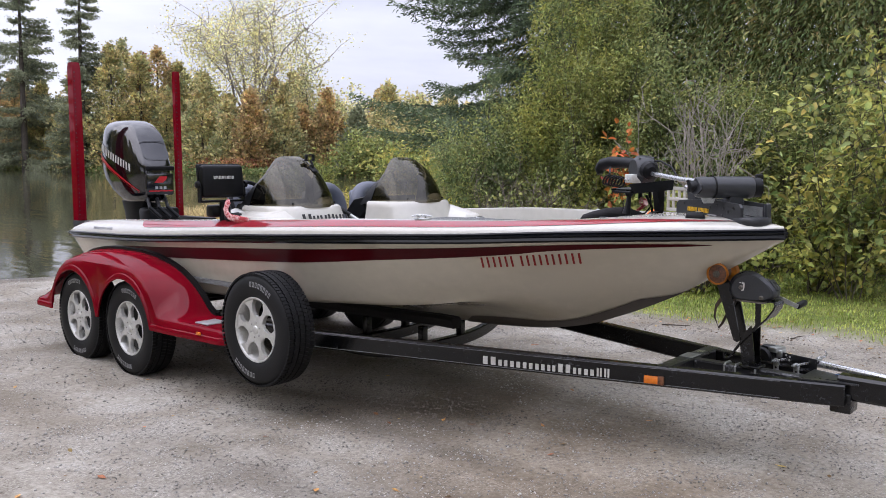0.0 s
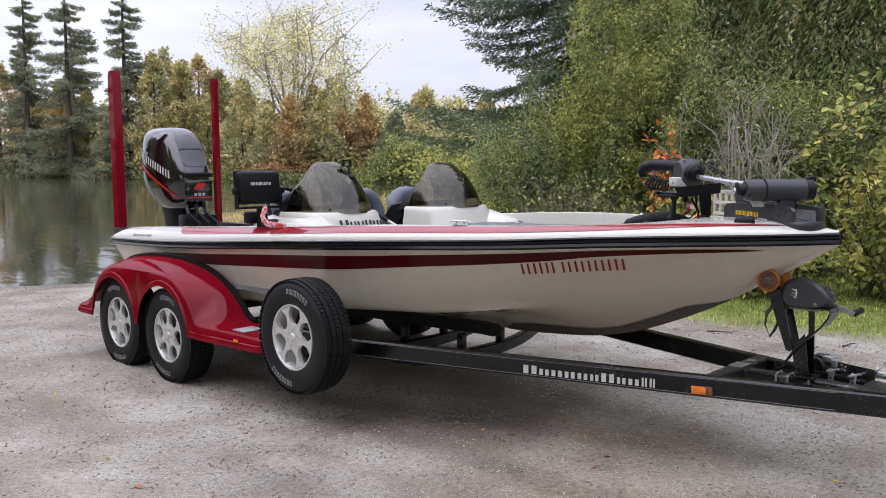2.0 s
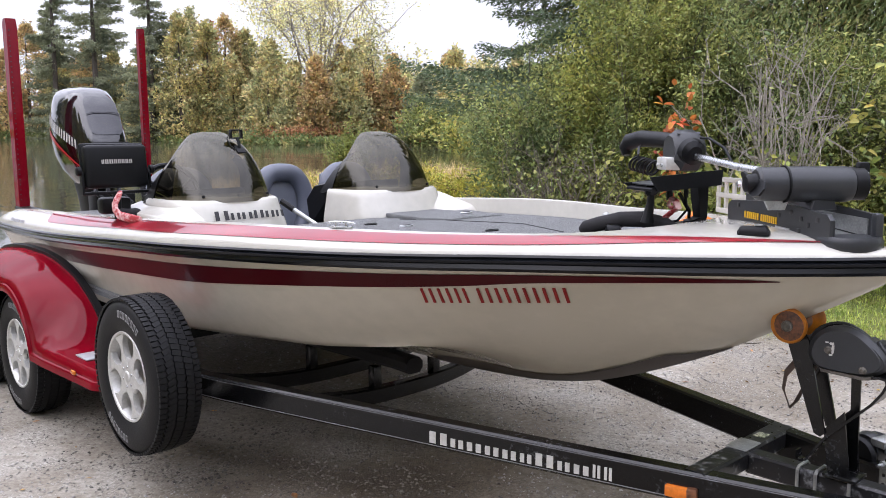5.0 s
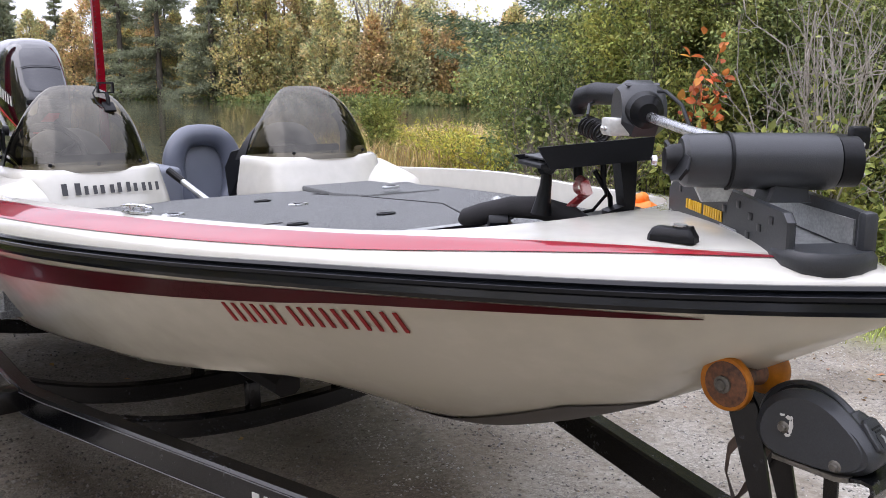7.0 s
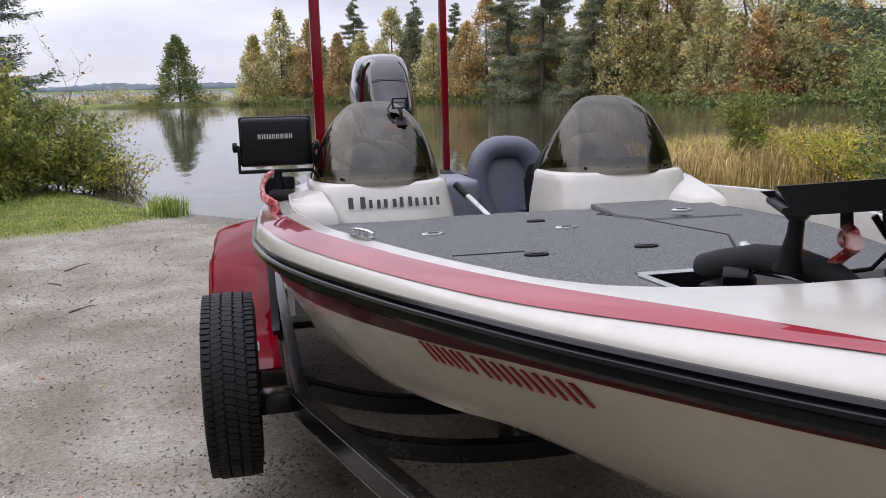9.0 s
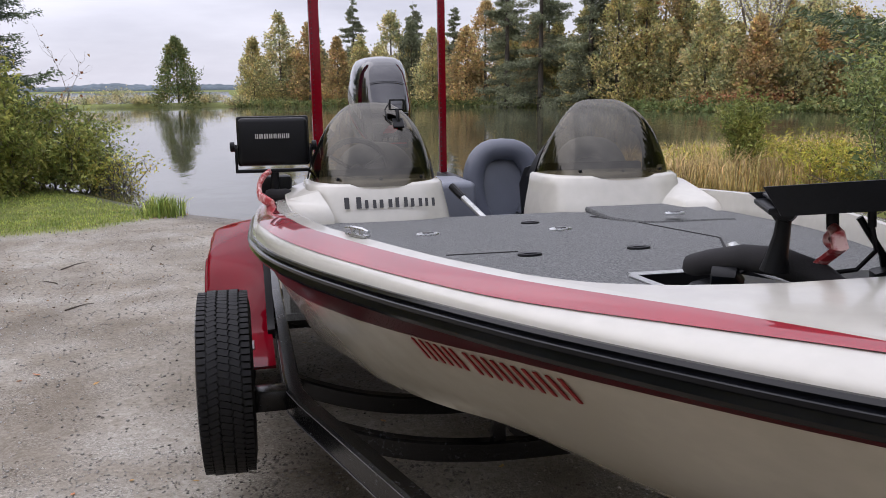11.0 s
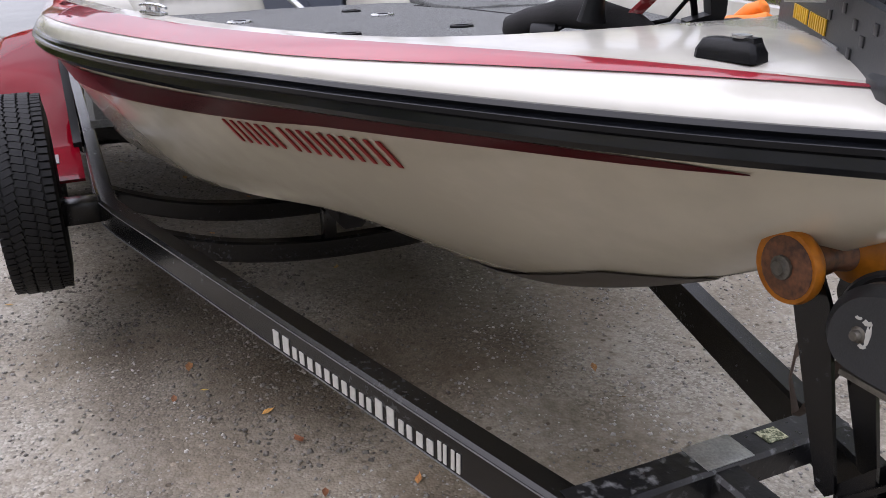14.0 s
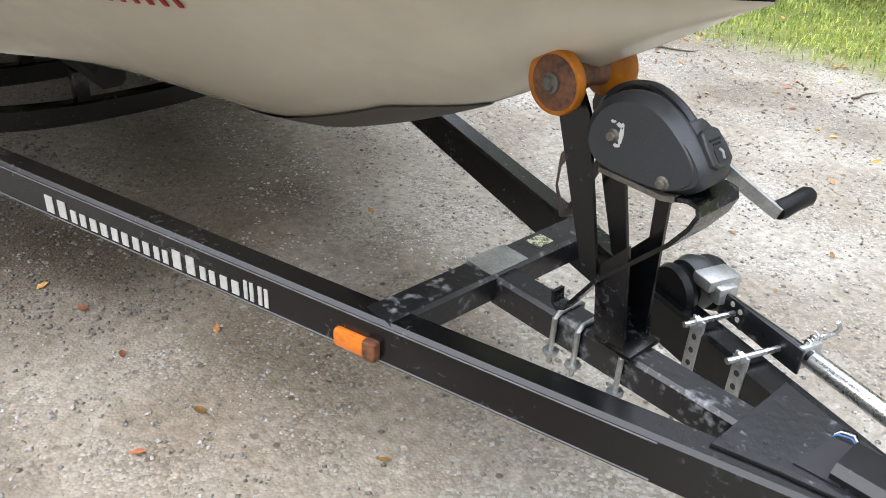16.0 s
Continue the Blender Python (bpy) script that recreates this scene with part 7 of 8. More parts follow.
blade = [(-0.03, 0.0), (-0.037, 0.045), (-0.022, 0.085), (0.005, 0.093), (0.027, 0.07), (0.022, 0.0)]
for k in range(2):
    a = radians(180 * k + 100)
    part("propeller_blade", Geo().prism(blade, (-0.184, 0, 1.457), (0.45, 0.89 * math.cos(a), 0.89 * math.sin(a)), (0, -math.sin(a), math.cos(a)), 0.007, 0.002), M_PLASTIC, troll).matrix_local = POD
part("propeller_hub", Geo().lathe([(0.0, -0.022), (0.026, -0.020), (0.034, -0.005), (0.036, 0.025), (0.0, 0.03)], (-0.190, 0, 1.457), (1, 0, 0), 18), M_PLASTIC, troll).matrix_local = POD
part("hub_nut", Geo().lathe([(0.0, 0.0), (0.011, 0.0), (0.010, 0.010), (0.0, 0.012)], (-0.226, 0, 1.457), (-1, 0, 0), 8), M_STEEL, troll).matrix_local = POD
part("plate_lining", Geo().prism([(-0.20, 1.365), (0.29, 1.355), (0.29, 1.300), (-0.20, 1.325)], (0, 0.0635, 0), (1, 0, 0), (0, 0, 1), 0.004), M_GALV, troll, "scuffed metal lining")
part("pod_rest", Geo().prism([(-0.05, 1.37), (0.05, 1.37), (0.035, 1.415), (-0.035, 1.415)], (0.12, 0, 0), (0, 1, 0), (0, 0, 1), 0.07, 0.006), M_GREYPL, troll)
part("shaft", Geo().tube([(0.12, 0.005, 1.465), (-0.435, 0.02, 1.488), (-0.93, 0.02, 1.53)], 0.0155, 14), M_STEEL, troll, "bright steel shaft")
part("pivot_arm", Geo().prism([(-0.31, 1.36), (-0.22, 1.37), (-0.23, 1.45), (-0.29, 1.47), (-0.33, 1.45)], (0, 0.02, 0), (1, 0, 0), (0, 0, 1), 0.08, 0.012), M_GREYPL, troll)
part("latch_bar", Geo().box((0.02, 0.17, 1.49), (0.16, 0.035, 0.03), 0.008).box((0.10, 0.17, 1.50), (0.03, 0.04, 0.05), 0.008), M_PLASTIC, troll, "ribbed black latch bar")
part("clamp_block", Geo().box((-0.93, -0.055, 1.487), (0.105, 0.075, 0.058), 0.008), M_ALU, troll, "cast grey clamp block")
for u in (-0.965, -0.92):
    part("clamp_bolt", Geo().lathe([(0.0, 0.0), (0.009, 0.0), (0.008, 0.006), (0.0, 0.006)], (u, -0.0925, 1.48), (0, -1, 0), 10), M_STEEL, troll)
head = [(-1.015, 1.455), (-1.025, 1.55), (-1.00, 1.615), (-0.945, 1.638), (-0.885, 1.62), (-0.85, 1.565), (-0.845, 1.49), (-0.88, 1.455)]
part("control_head", Geo().prism(head, (0, 0.02, 0), (1, 0, 0), (0, 0, 1), 0.15, 0.035), M_GREYPL, troll, "charcoal control head")
part("head_collar", Geo().lathe([(0.0, 0.0), (0.055, 0.0), (0.062, 0.015), (0.055, 0.05), (0.032, 0.07), (0.0, 0.07)], (-0.875, 0.015, 1.545), (1, -0.05, -0.2), 20), M_PLASTIC, troll)
for y in (-0.03, 0.02, 0.065):
    part("head_screw", Geo().lathe([(0.0, 0.0), (0.010, 0.0), (0.010, 0.002), (0.0, 0.002)], (-0.895, y, 1.622), (0.5, 0, 0.86), 10), M_DECAL, troll)
part("head_arm", Geo().tube([(-0.97, 0.03, 1.575), (-1.15, 0.02, 1.59), (-1.33, -0.02, 1.595), (-1.41, -0.05, 1.58), (-1.44, -0.06, 1.545), (-1.43, -0.06, 1.51)], [0.036, 0.038, 0.042, 0.042, 0.036, 0.02], 14), M_PLASTIC, troll)
coil = [(-1.36 + 0.27 * k / 84 + 0.02 * math.cos(k * 0.45), -0.05 + 0.032 * math.sin(k * 0.45), 1.475 - 0.0002 * k + 0.034 * math.cos(k * 0.45)) for k in range(0, 85)]
part("coil_cord", Geo().tube(coil, 0.0065, 6), M_PLASTIC, troll)
part("cord_lead", Geo().tube([(-1.30, -0.03, 1.565), (-1.27, -0.06, 1.555), (-1.25, -0.07, 1.52), (-1.27, -0.06, 1.49)], 0.006, 6), M_GREYPL, troll)
part("cable", Geo().tube([(-0.86, 0.06, 1.60), (-0.76, 0.05, 1.60), (-0.62, 0.05, 1.56), (-0.55, 0.05, 1.50), (-0.57, 0.05, 1.47)], 0.006, 8), M_PLASTIC, troll)
bar_decal("brand_bar", [(0.028, 1), (0.010, 1), (0.022, 1), (0.022, 1), (0.006, 0), (0.022, 1), (0.022, 1), (0.022, 1), (0.022, 1)], 0.024, 0.005, (-0.195, -0.0852, 1.316), (1, 0, -0.02), (0.02, 0, 1), M_DECALY, troll, "yellow block bar", stroke=0.3)
part("model_plate", Geo().box((0.055, -0.0852, 1.298), (0.085, 0.002, 0.018), 0, pose(0, 0, 0, 0, 1, 0)), M_DECALG, troll, "grey model plate")

# ---- electronics shelf and foot pedal ----
shelf = thing("electronics_shelf", "black empty electronics shelf on ball arms above the deck", "shelf", BOAT @ pose(4.66, 0.012, 1.437, 0, -4, 66) @ pose(0, 0, -1.445))
tray = [(-0.15, -0.085), (-0.12, -0.09), (0.13, -0.09), (0.14, -0.085), (0.14, 0.085), (-0.15, 0.085)]
part("tray", Geo().prism(tray, (0, 0, 1.44), (1, 0, 0), (0, 1, 0), 0.012, 0.003), M_PLASTIC, shelf)
for y, top in ((-0.095, 1.488), (0.088, 1.458)):
    part("tray_lip", Geo().prism([(-0.160, top), (0.145, top), (0.135, 1.432), (-0.130, 1.432)], (0, y, 0), (1, 0, 0), (0, 0, 1), 0.008), M_PLASTIC, shelf)
part("tray_floor", Geo().box((0, 0, 1.455), (0.27, 0.15, 0.006), 0.002), M_GREYPL, shelf)
part("ball_arm", Geo().tube([(-0.11, -0.02, 1.425), (-0.116, -0.02, 1.385), (-0.125, -0.018, 1.345), (-0.13, -0.016, 1.315)], [0.017, 0.019, 0.025, 0.034], 12, flat=0.75), M_PLASTIC, shelf)
part("ball", Geo().lathe([(0.0, -0.026), (0.018, -0.018), (0.026, 0.0), (0.018, 0.018), (0.0, 0.026)], (-0.11, -0.02, 1.432), (0, 1, 0), 14), M_PLASTIC, shelf)
part("leg", Geo().prism([(0.085, 1.436), (0.135, 1.436), (0.125, 1.31), (0.115, 1.285), (0.05, 1.285), (0.05, 1.30), (0.095, 1.31)], (0, 0.0, 0), (1, 0, 0), (0, 0, 1), 0.05, 0.004), M_PLASTIC, shelf)
part("foot_plate", Geo().box((0.06, 0.02, 1.279), (0.26, 0.16, 0.012), 0.004), M_PLASTIC, shelf)
part("foot_box", Geo().box((0.10, -0.01, 1.24), (0.09, 0.10, 0.075), 0.008), M_PLASTIC, shelf)
for u, r in ((-0.02, 0.012), (0.05, 0.008)):
    part("plug", Geo().lathe([(0.0, 0), (r, 0), (r, 0.04), (r * 0.6, 0.05), (0.0, 0.05)], (u, 0, 1.388), (0, 0, 1), 10), M_PLASTIC, shelf)
part("cable", Geo().tube([(0.05, 0, 1.39), (0.06, 0.01, 1.34), (0.03, 0.03, 1.30), (-0.03, 0.05, 1.29), (-0.16, 0.09, 1.30), (-0.24, 0.11, 1.26)], 0.005, 6), M_PLASTIC, shelf)
strap = thing("tie_strap", "red and white cloth strap knotted under the shelf", "strap", BOAT)
part("band", Geo().tube([(4.66, -0.01, 1.385), (4.69, -0.02, 1.375), (4.70, -0.02, 1.35), (4.67, -0.01, 1.335), (4.645, -0.02, 1.31), (4.63, -0.04, 1.27), (4.63, -0.06, 1.21)], [0.010, 0.014, 0.016, 0.014, 0.014, 0.013, 0.012], 8, flat=0.5), M_REDCLOTH, strap)
part("knot", Geo().lathe([(0.008, -0.013), (0.018, -0.008), (0.021, 0.0), (0.018, 0.008), (0.008, 0.013)], (4.672, -0.012, 1.362), (0.6, -0.7, 0.2), 14, False), M_REDCLOTH, strap)
pedal = thing("foot_pedal", "black foam-covered foot pedal in the recess", "pedal", BOAT)
part("foam_bar", Geo().tube([(4.345, -0.135, 1.250), (4.365, -0.135, 1.262), (4.42, -0.125, 1.278), (4.50, -0.09, 1.30), (4.57, -0.055, 1.302), (4.64, -0.02, 1.285), (4.70, 0.0, 1.255), (4.71, 0.005, 1.24)], [0.014, 0.025, 0.028, 0.029, 0.031, 0.030, 0.026, 0.013], 14), M_FOAM, pedal, "black foam cover")
part("pedal_body", Geo().box((4.52, -0.06, 1.20), (0.28, 0.17, 0.09), 0.025, pose(0, 0, 0, 0, 0, 25)), M_PLASTIC, pedal)
part("pedal_plate", Geo().prism([(-0.03, -0.045), (0.03, -0.045), (0.045, 0.02), (0.03, 0.05), (-0.02, 0.05)], (4.475, -0.125, 1.235), (0.6, 0.75, 0), (0.45, -0.35, 0.8), 0.03, 0.006), M_PLASTIC, pedal)
part("badge", Geo().prism([(-0.035, -0.02), (0.035, -0.02), (0.035, 0.02), (-0.035, 0.02)], (4.497, -0.146, 1.222), (0.6, 0.75, 0), (0.45, -0.35, 0.8), 0.004), M_BLUE, pedal, "small blue and white badge")
part("badge_bar", Geo().prism([(-0.028, -0.010), (0.028, -0.010), (0.028, 0.0), (-0.028, 0.0)], (4.499, -0.149, 1.2205), (0.6, 0.75, 0), (0.45, -0.35, 0.8), 0.004), M_DECALW, pedal)
part("side_knob", Geo().lathe([(0.0, 0), (0.014, 0), (0.016, 0.012), (0.010, 0.022), (0.0, 0.024)], (4.41, -0.06, 1.295), (-0.3, -0.3, 1), 12), M_GALV, pedal)
part("pulley", Geo().lathe([(0.0, 0), (0.045, 0), (0.045, 0.02), (0.0, 0.02)], (4.33, -0.04, 1.165), (0, -0.4, 1), 20), M_PLASTIC, pedal)
for pts, r in (([(4.66, 0.05, 1.40), (4.68, 0.09, 1.33), (4.66, 0.12, 1.27), (4.58, 0.13, 1.24), (4.50, 0.10, 1.20)], 0.007), ([(4.74, 0.02, 1.28), (4.70, -0.06, 1.27), (4.62, -0.12, 1.24), (4.55, -0.13, 1.20), (4.47, -0.10, 1.16)], 0.009), ([(4.72, 0.10, 1.26), (4.66, 0.06, 1.25), (4.58, 0.08, 1.24), (4.48, 0.06, 1.21)], 0.010), ([(4.34, 0.02, 1.17), (4.42, 0.06, 1.19), (4.52, 0.03, 1.18), (4.62, 0.05, 1.20)], 0.008)):
    part("cable", Geo().tube(pts, r, 7), M_PLASTIC, pedal, "black control cable")
pad = thing("bow_light_socket", "black oval navigation light socket on the bow", "light", BOAT)
part("base", Geo().loft([[(5.070 + 0.79 * u - 0.25 * v, -0.160 + 0.25 * u + 0.79 * v, rail_z(5.03) + cap_h(5.03) + 0.004 + z) for u, v in ((-a, -b * 0.7), (-a * 0.85, -b), (a * 0.85, -b), (a, -b * 0.7), (a, b * 0.7), (a * 0.85, b), (-a * 0.85, b), (-a, b * 0.7))] for z, a, b in ((0.0, 0.060, 0.027), (0.012, 0.059, 0.026), (0.026, 0.050, 0.020), (0.029, 0.044, 0.016))]), M_PLASTIC, pad)
part("cap", Geo().loft([[(5.092 + 0.79 * u - 0.25 * v, -0.153 + 0.25 * u + 0.79 * v, rail_z(5.03) + cap_h(5.03) + z) for u, v in ((-a, -b), (a, -b), (a, b), (-a, b))] for z, a, b in ((0.028, 0.022, 0.016), (0.037, 0.019, 0.013))]), M_PLASTIC, pad)
part("socket", Geo().lathe([(0.0, 0.0), (0.014, 0.0), (0.014, 0.004), (0.010, 0.004), (0.0, 0.002)], (5.084, -0.156, rail_z(5.03) + cap_h(5.03) + 0.036), (0, 0, 1), 14), M_GALV, pad)
glove = thing("orange_bundle", "orange rubber bundle lying on the bow deck", "bundle", BOAT @ pose(4.56, 0.33, deck_z(4.56)))
part("fold", Geo().lathe([(0.0, -0.075), (0.026, -0.065), (0.036, -0.03), (0.034, 0.02), (0.038, 0.05), (0.022, 0.072), (0.0, 0.075)], (0, 0, 0.045), (0.7, 0.7, 0.1), 14), M_ORANGE, glove)
part("fold", Geo().lathe([(0.0, -0.05), (0.022, -0.04), (0.032, 0.0), (0.022, 0.04), (0.0, 0.05)], (0.035, -0.045, 0.03), (0.3, -0.8, 0.3), 12), M_ORANGE, glove)
part("fold", Geo().lathe([(0.0, -0.045), (0.02, -0.035), (0.026, 0.0), (0.018, 0.035), (0.0, 0.045)], (-0.03, 0.05, 0.075), (0.8, 0.2, 0.5), 12), M_ORANGE, glove)
rack = thing("slotted_panel", "white slotted plastic panel on the bow", "panel", BOAT @ pose(4.66, 0.46, 0, 0, 0, -30))
for z in (1.30, 1.365, 1.43):
    part("bar", Geo().box((0, 0, z), (0.26, 0.016, 0.022), 0.004), M_WHITE, rack)
for x in (-0.12, -0.06, 0.0, 0.06, 0.12):
    part("upright", Geo().box((x, 0, 1.365), (0.02, 0.012, 0.14), 0.003), M_WHITE, rack)

# ---- small fittings ----
cleat = thing("mooring_cleat", "folding chrome cleat on the gunwale", "cleat", BOAT @ pose(3.69, -0.815, rail_z(3.69) + cap_h(3.69), 0, 0, 25))
part("base", Geo().box((0, 0, 0.004), (0.10, 0.024, 0.008), 0.003), M_STEEL, cleat)
for x in (-0.022, 0.022):
    part("stem", Geo().lathe([(0.007, 0.006), (0.006, 0.016), (0.008, 0.022)], (x, 0, 0), (0, 0, 1), 10), M_STEEL, cleat)
part("horn", Geo().tube([(-0.062, 0, 0.019), (-0.03, 0, 0.023), (0.03, 0, 0.023), (0.062, 0, 0.019)], [0.004, 0.006, 0.006, 0.004], 10), M_STEEL, cleat)
cammount = thing("action_camera_mount", "small black camera mount stuck on the wind screen", "mount", BOAT @ pose(2.19, -0.45, 1.575))
part("pad", Geo().box((0.04, 0, -0.03), (0.06, 0.05, 0.012), 0.004, pose(0, 0, 0, 0, 40, 0)), M_PLASTIC, cammount)
part("stem", Geo().tube([(0.035, 0, -0.025), (0.03, 0, 0.01), (0.01, 0, 0.03)], 0.009, 8), M_PLASTIC, cammount)
for dx, dz, sx, sz in ((0.0, 0.075, 0.012, 0.012), (0.0, 0.032, 0.012, 0.012)):
    part("frame_bar", Geo().box((dx, 0, dz), (0.03, 0.068, 0.007), 0.002), M_PLASTIC, cammount)
for y in (-0.032, 0.032):
    part("frame_post", Geo().box((0.0, y, 0.053), (0.03, 0.007, 0.045), 0.002), M_PLASTIC, cammount)
part("tether", Geo().tube([(-0.0, -0.035, 0.06), (0.0, -0.055, 0.03), (0.03, -0.05, -0.01), (0.05, -0.03, -0.03)], 0.003, 6), M_PLASTIC, cammount)
rope = thing("gunwale_strap", "red and white strap looped over the gunwale", "strap", BOAT)
part("band", Geo().tube([(1.99, -1.035, 1.315), (2.02, -1.045, 1.322), (2.055, -1.065, 1.308), (2.06, -1.085, 1.275), (2.075, -1.09, 1.245), (2.11, -1.085, 1.218), (2.17, -1.06, 1.206), (2.25, -1.03, 1.203)], [0.012, 0.022, 0.024, 0.022, 0.020, 0.022, 0.024, 0.014], 8, flat=0.55), M_REDCLOTH, rope)
gear = thing("dark_bundle", "small black rolled bundle on the gunwale", "bundle", BOAT @ pose(2.02, -1.0, rail_z(2.0) + 0.115))
part("roll", Geo().lathe([(0.0, -0.062), (0.022, -0.058), (0.030, -0.035), (0.026, 0.0), (0.030, 0.035), (0.022, 0.058), (0.0, 0.062)], (0, 0, 0.030), (0.2, 1, 0), 16), M_FOAM, gear)
lever = thing("deck_strut", "grey metal strut leaning in the walkway", "strut", BOAT)
part("rod", Geo().tube([(2.25, -0.20, 1.24), (2.44, -0.10, 1.115)], 0.014, 10), M_GALV, lever)
part("grip", Geo().tube([(2.24, -0.205, 1.247), (2.31, -0.168, 1.20)], 0.018, 10), M_PLASTIC, lever)
wheel_ = thing("steering_wheel", "black steering wheel behind the starboard console", "wheel", BOAT)
ring = [(1.62 - 0.07 * math.sin(a), -0.58 + 0.17 * math.cos(a), 1.29 + 0.155 * math.sin(a)) for a in np.linspace(0, 2 * math.pi, 33)]
part("rim", Geo().tube(ring, 0.016, 8, False), M_PLASTIC, wheel_)
for a in (0.5, 2.6, 4.7):
    part("spoke", Geo().tube([(1.66, -0.58, 1.28), (1.62 - 0.07 * math.sin(a), -0.58 + 0.17 * math.cos(a), 1.29 + 0.155 * math.sin(a))], 0.010, 8), M_PLASTIC, wheel_)
part("hub", Geo().lathe([(0.0, 0), (0.04, 0), (0.035, 0.03), (0.0, 0.03)], (1.66, -0.58, 1.28), (-1, 0, 0.4), 16), M_PLASTIC, wheel_)

# ---- loose stones and fallen leaves ----
st = np.random.default_rng(71)


def pebbles(n, x0, x1, y0, y1, lo, hi, keep=None):
    x, y = st.uniform(x0, x1, n), st.uniform(y0, y1, n)
    k = (grass_mask(x, y) < 0.5) & (shore_dist(x, y) > 0.1)
    if keep is not None:
        k &= keep(x, y)
    x, y = x[k], y[k]
    n = len(x)
    z = ground_z(x, y) + yard_relief(x, y)
    r = lo + (hi - lo) * st.uniform(0, 1, n) ** 2.5
    a = st.uniform(0, 6.28, n)
    base = np.array([(1, 0, 0), (0.1, 1, 0.1), (-1, 0.1, 0), (0, -1, -0.1), (0.1, 0.1, 0.75), (0, 0, -0.6)])
    v = base[None] * st.uniform(0.65, 1.25, (n, 6, 3)) * r[:, None, None]
    c, s = np.cos(a)[:, None], np.sin(a)[:, None]
    v = np.stack([v[..., 0] * c - v[..., 1] * s, v[..., 0] * s + v[..., 1] * c, v[..., 2]], -1)
    v += np.stack([x, y, z + r * 0.15], -1)[:, None]
    i = np.arange(n)[:, None] * 6
    f = np.concatenate([i + t for t in ([0, 1, 4], [1, 2, 4], [2, 3, 4], [3, 0, 4], [1, 0, 5], [2, 1, 5], [3, 2, 5], [0, 3, 5])], 0)
    return v.reshape(-1, 3), f


def yard_relief(x, y):
    near = smooth01(14, 9, np.abs(x)) * smooth01(12, 8, np.abs(y))
    return near * (0.010 * rough_noise(x, y, 1.3, 3) + 0.005 * rough_noise(x, y, 5.0, 4)) * smooth01(-0.3, 1.5, shore_dist(x, y))


M_PEBBLE = mat("mixed_grey_gravel", (0.20, 0.187, 0.170), 0.95, var=0.2, scale=3, fine=60, color2=(0.41, 0.392, 0.366), island=0.42, spec=0.2)
# darker stone colour for the gravel bed under the trailer
M_PEBBLED = mat("dark_grey_gravel", (0.12, 0.109, 0.096), 0.85, var=0.25, scale=3, fine=60, color2=(0.20, 0.184, 0.163), island=0.3, spec=0.3)


def dark_bed(x, y):
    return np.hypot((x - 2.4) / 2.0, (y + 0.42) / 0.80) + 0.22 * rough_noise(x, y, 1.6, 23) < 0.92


def pale_bed(x, y):
    return ~dark_bed(x, y)


pv, pf = join([pebbles(46000, 2.0, 6.6, -2.6, 3.8, 0.002, 0.009, pale_bed), pebbles(9000, -3, 7.5, -4.2, 3.9, 0.004, 0.012, pale_bed), pebbles(15000, -7, 2.2, -4.6, 3.5, 0.004, 0.014, pale_bed)])
tagged(new("gravel", bulk("gravel", pv, pf, M_PEBBLE)), "loose mixed grey and pale gravel stones", "gravel", kind="stuff")
pv, pf = join([pebbles(16000, 0.2, 5.3, -1.8, 0.9, 0.002, 0.010, dark_bed), pebbles(2600, 2.2, 5.0, -1.3, -0.2, 0.004, 0.014, dark_bed)])
tagged(new("damp_gravel", bulk("damp_gravel", pv, pf, M_PEBBLED)), "dark gravel stones under the trailer", "gravel", kind="stuff")

leaf_shape = [(-0.5, 0.0, 0.0), (-0.2, 0.22, 0.03), (0.12, 0.26, 0.05), (0.5, 0.0, 0.02), (0.12, -0.26, 0.06), (-0.2, -0.22, 0.02), (0.0, 0.0, 0.0), (-0.72, 0.04, 0.05)]
leaf_faces = [(6, 0, 1), (6, 1, 2), (6, 2, 3), (6, 3, 4), (6, 4, 5), (6, 5, 0), (0, 7, 1)]
leaf_me = bulk("fallen_leaf", np.array(leaf_shape), leaf_faces, mat("dry_fallen_leaf", (0.30, 0.15, 0.04), 0.7, var=0.2, scale=2.0, fine=9.0, color2=(0.42, 0.24, 0.06), obj=0.55, leafy=True))
leaf_me.shade_smooth()
SPOTS = [(3.27, -0.78), (3.46, -0.76), (3.47, -0.86), (3.87, -0.55), (4.21, -0.3), (4.53, -0.68), (4.49, -0.5), (4.91, -0.24), (3.68, -0.6), (2.41, -1.88), (2.41, -1.37), (3.1, -1.5), (4.22, -1.38), (4.64, 0.22), (5.52, -0.01), (3.71, 1.9), (4.23, -1.57), (2.99, -2.43), (3.94, -1.82), (0.88, -2.03), (2.34, -1.65), (-1.06, -2.84)]
for k in range(46):
    SPOTS.append((float(st.uniform(-2, 6.5)), float(st.uniform(-3.6, 3.4))))
for k in range(170):
    SPOTS.append((float(st.uniform(-1, 8)), float(3.65 + st.normal() * 0.40)))
for k in range(90):
    x = float(st.uniform(-10.5, -6.2))
    SPOTS.append((x, float(-2.05 - 0.62 * (x + 7.6) - abs(st.normal()) * 0.8 + 0.2)))
for x, y in SPOTS:
    size = float(st.uniform(0.028, 0.055))
    leaf = new("fallen_leaf", leaf_me)
    leaf.matrix_world = pose(x, y, float(ground_z(x, y)[0] + yard_relief(np.array([x]), np.array([y]))[0]) + 0.006, float(st.uniform(-14, 14)), float(st.uniform(-14, 14)), float(st.uniform(0, 360))) @ Matrix.Diagonal((size, size, size, 1))
    tagged(leaf, "curled yellow-brown fallen leaf lying on gravel", "leaf", "fallen leaves")


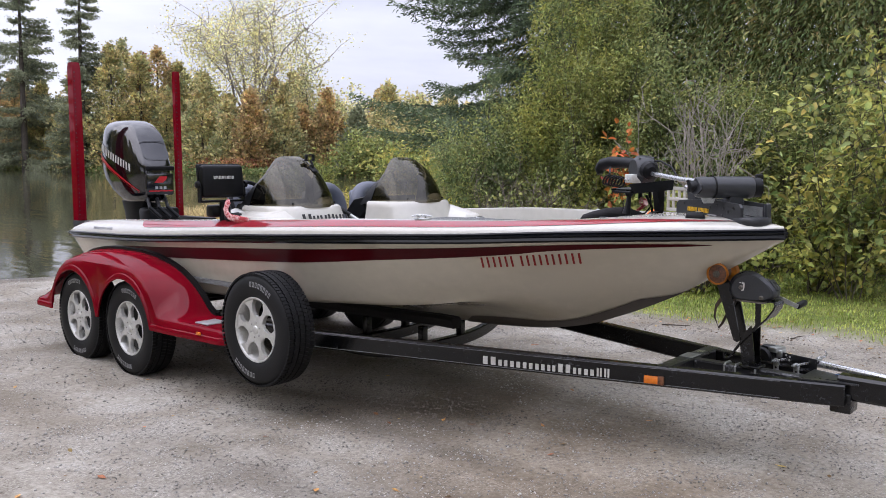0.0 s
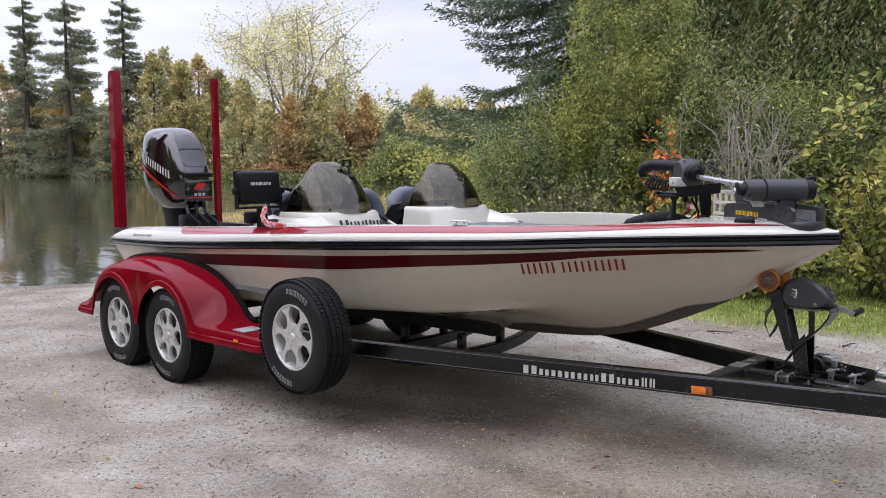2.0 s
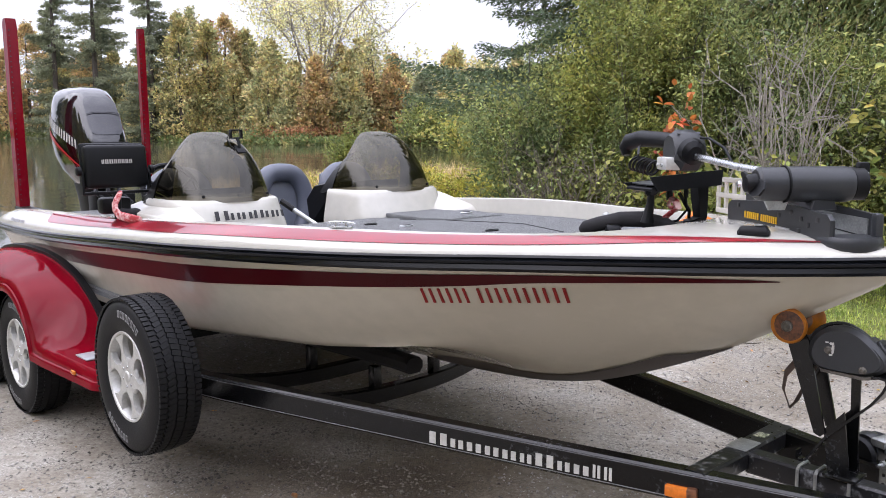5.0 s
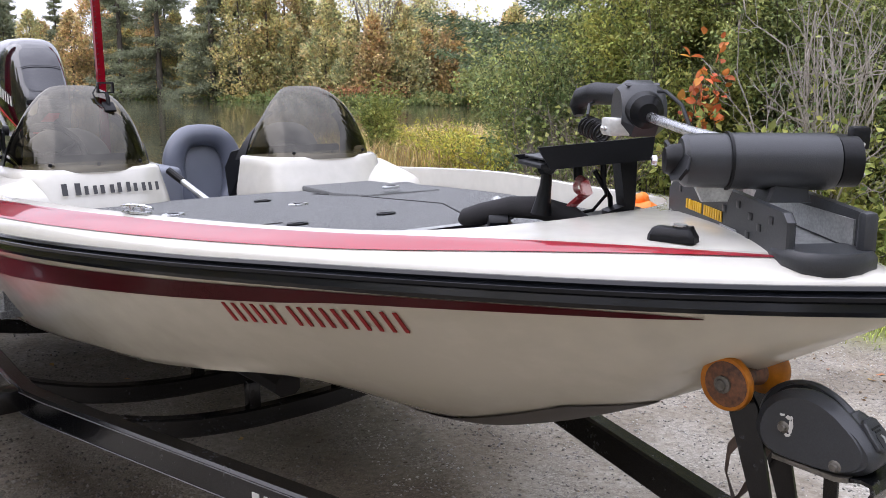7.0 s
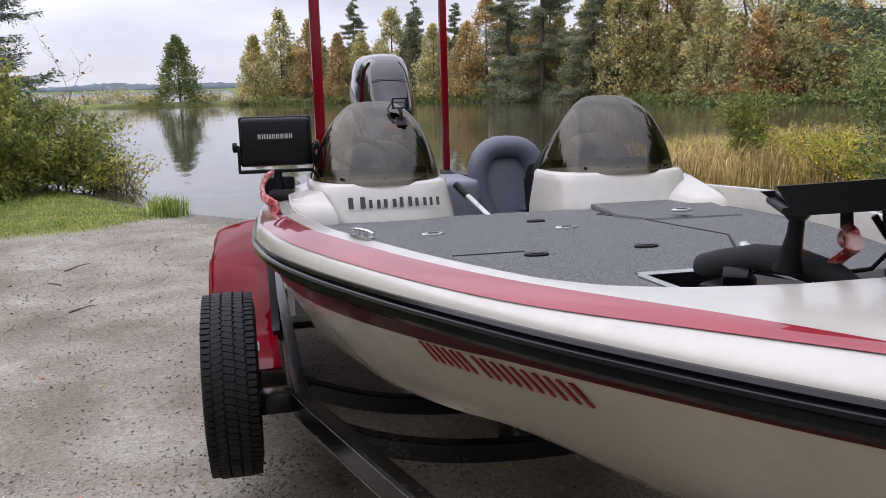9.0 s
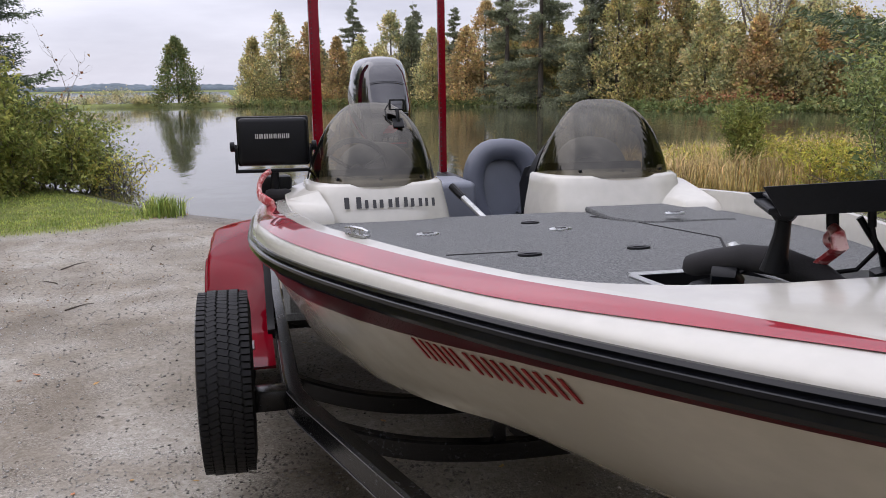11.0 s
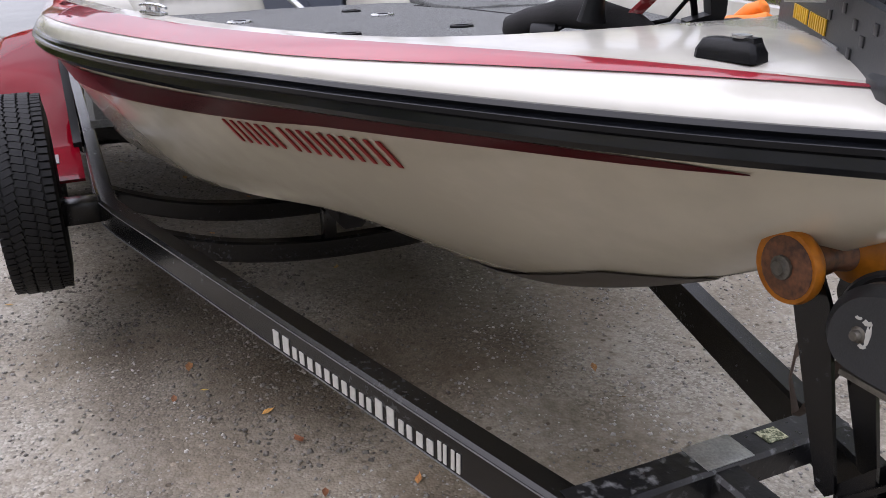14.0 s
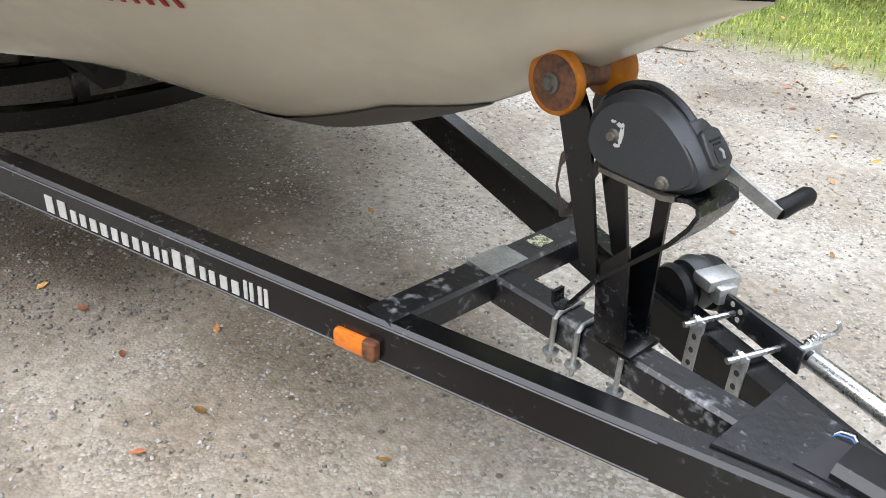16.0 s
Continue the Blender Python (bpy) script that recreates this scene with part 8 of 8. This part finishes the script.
# ---- leaf crumbs and bark bits strewn over the gravel ----
li = np.random.default_rng(77)
lx = np.concatenate([li.uniform(-9, 7.5, 2600), li.uniform(-10, -1, 1500), li.uniform(-1, 7.5, 1500)])
ly = np.concatenate([li.uniform(-4.5, 3.7, 2600), -1.9 - np.abs(li.normal(size=1500)) * 1.6, 3.4 - np.abs(li.normal(size=1500)) * 0.55])
keep = (grass_mask(lx, ly) < 0.6) & (shore_dist(lx, ly) > 0.3) & (rough_noise(lx, ly, 0.8, 95) + 0.9 * li.normal(size=len(lx)) > 0.1)
lx, ly = lx[keep], ly[keep]
lz = ground_z(lx, ly) + yard_relief(lx, ly) + 0.006
flat_way = np.stack([li.normal(size=len(lx)), li.normal(size=len(lx)), np.zeros(len(lx))], 1)
lv, lf = leaves(np.stack([lx, ly, lz], 1), li.uniform(0.004, 0.016, len(lx)), flat_way * 2, 1.8, 0.15, 0.12, li, oval=True)
M_CRUMB = mat("brown_leaf_crumbs", (0.09, 0.062, 0.038), 0.85, var=0.3, scale=3, fine=40, color2=(0.20, 0.125, 0.06), island=0.5, spec=0.2)
tagged(new("leaf_litter", bulk("leaf_litter", lv, lf, M_CRUMB)), "brown leaf crumbs and bark bits strewn on gravel", "litter", kind="stuff")

# ---- dead twigs on the gravel ----
M_STICK = mat("dead_twig_bark", (0.07, 0.055, 0.042), 0.9, var=0.3, scale=20, fine=90)
for x, y, a, n in ((-3.1, -3.0, 170, 0.42), (-2.4, -2.9, 200, 0.25), (-1.2, -2.6, 150, 0.3), (-4.2, -2.2, 20, 0.35), (3.2, 3.2, 30, 0.3), (4.4, 3.35, 75, 0.22), (5.6, 3.3, 140, 0.25), (0.6, -3.2, 60, 0.18), (2.2, 2.9, 10, 0.26)):
    pts, p, d = [], Vector((x, y, 0)), radians(a)
    for k in range(6):
        z = float(ground_z(p.x, p.y)[0] + yard_relief(np.array([p.x]), np.array([p.y]))[0]) + 0.008
        pts.append((p.x, p.y, z))
        d += float(st.normal()) * 0.28
        p = p + Vector((math.cos(d), math.sin(d), 0)) * n / 5
    single("dead_twig", Geo().tube(pts, [0.007, 0.007, 0.006, 0.005, 0.004, 0.002], 6), M_STICK, "crooked dead twig lying on gravel", "twig", group="dead twigs")
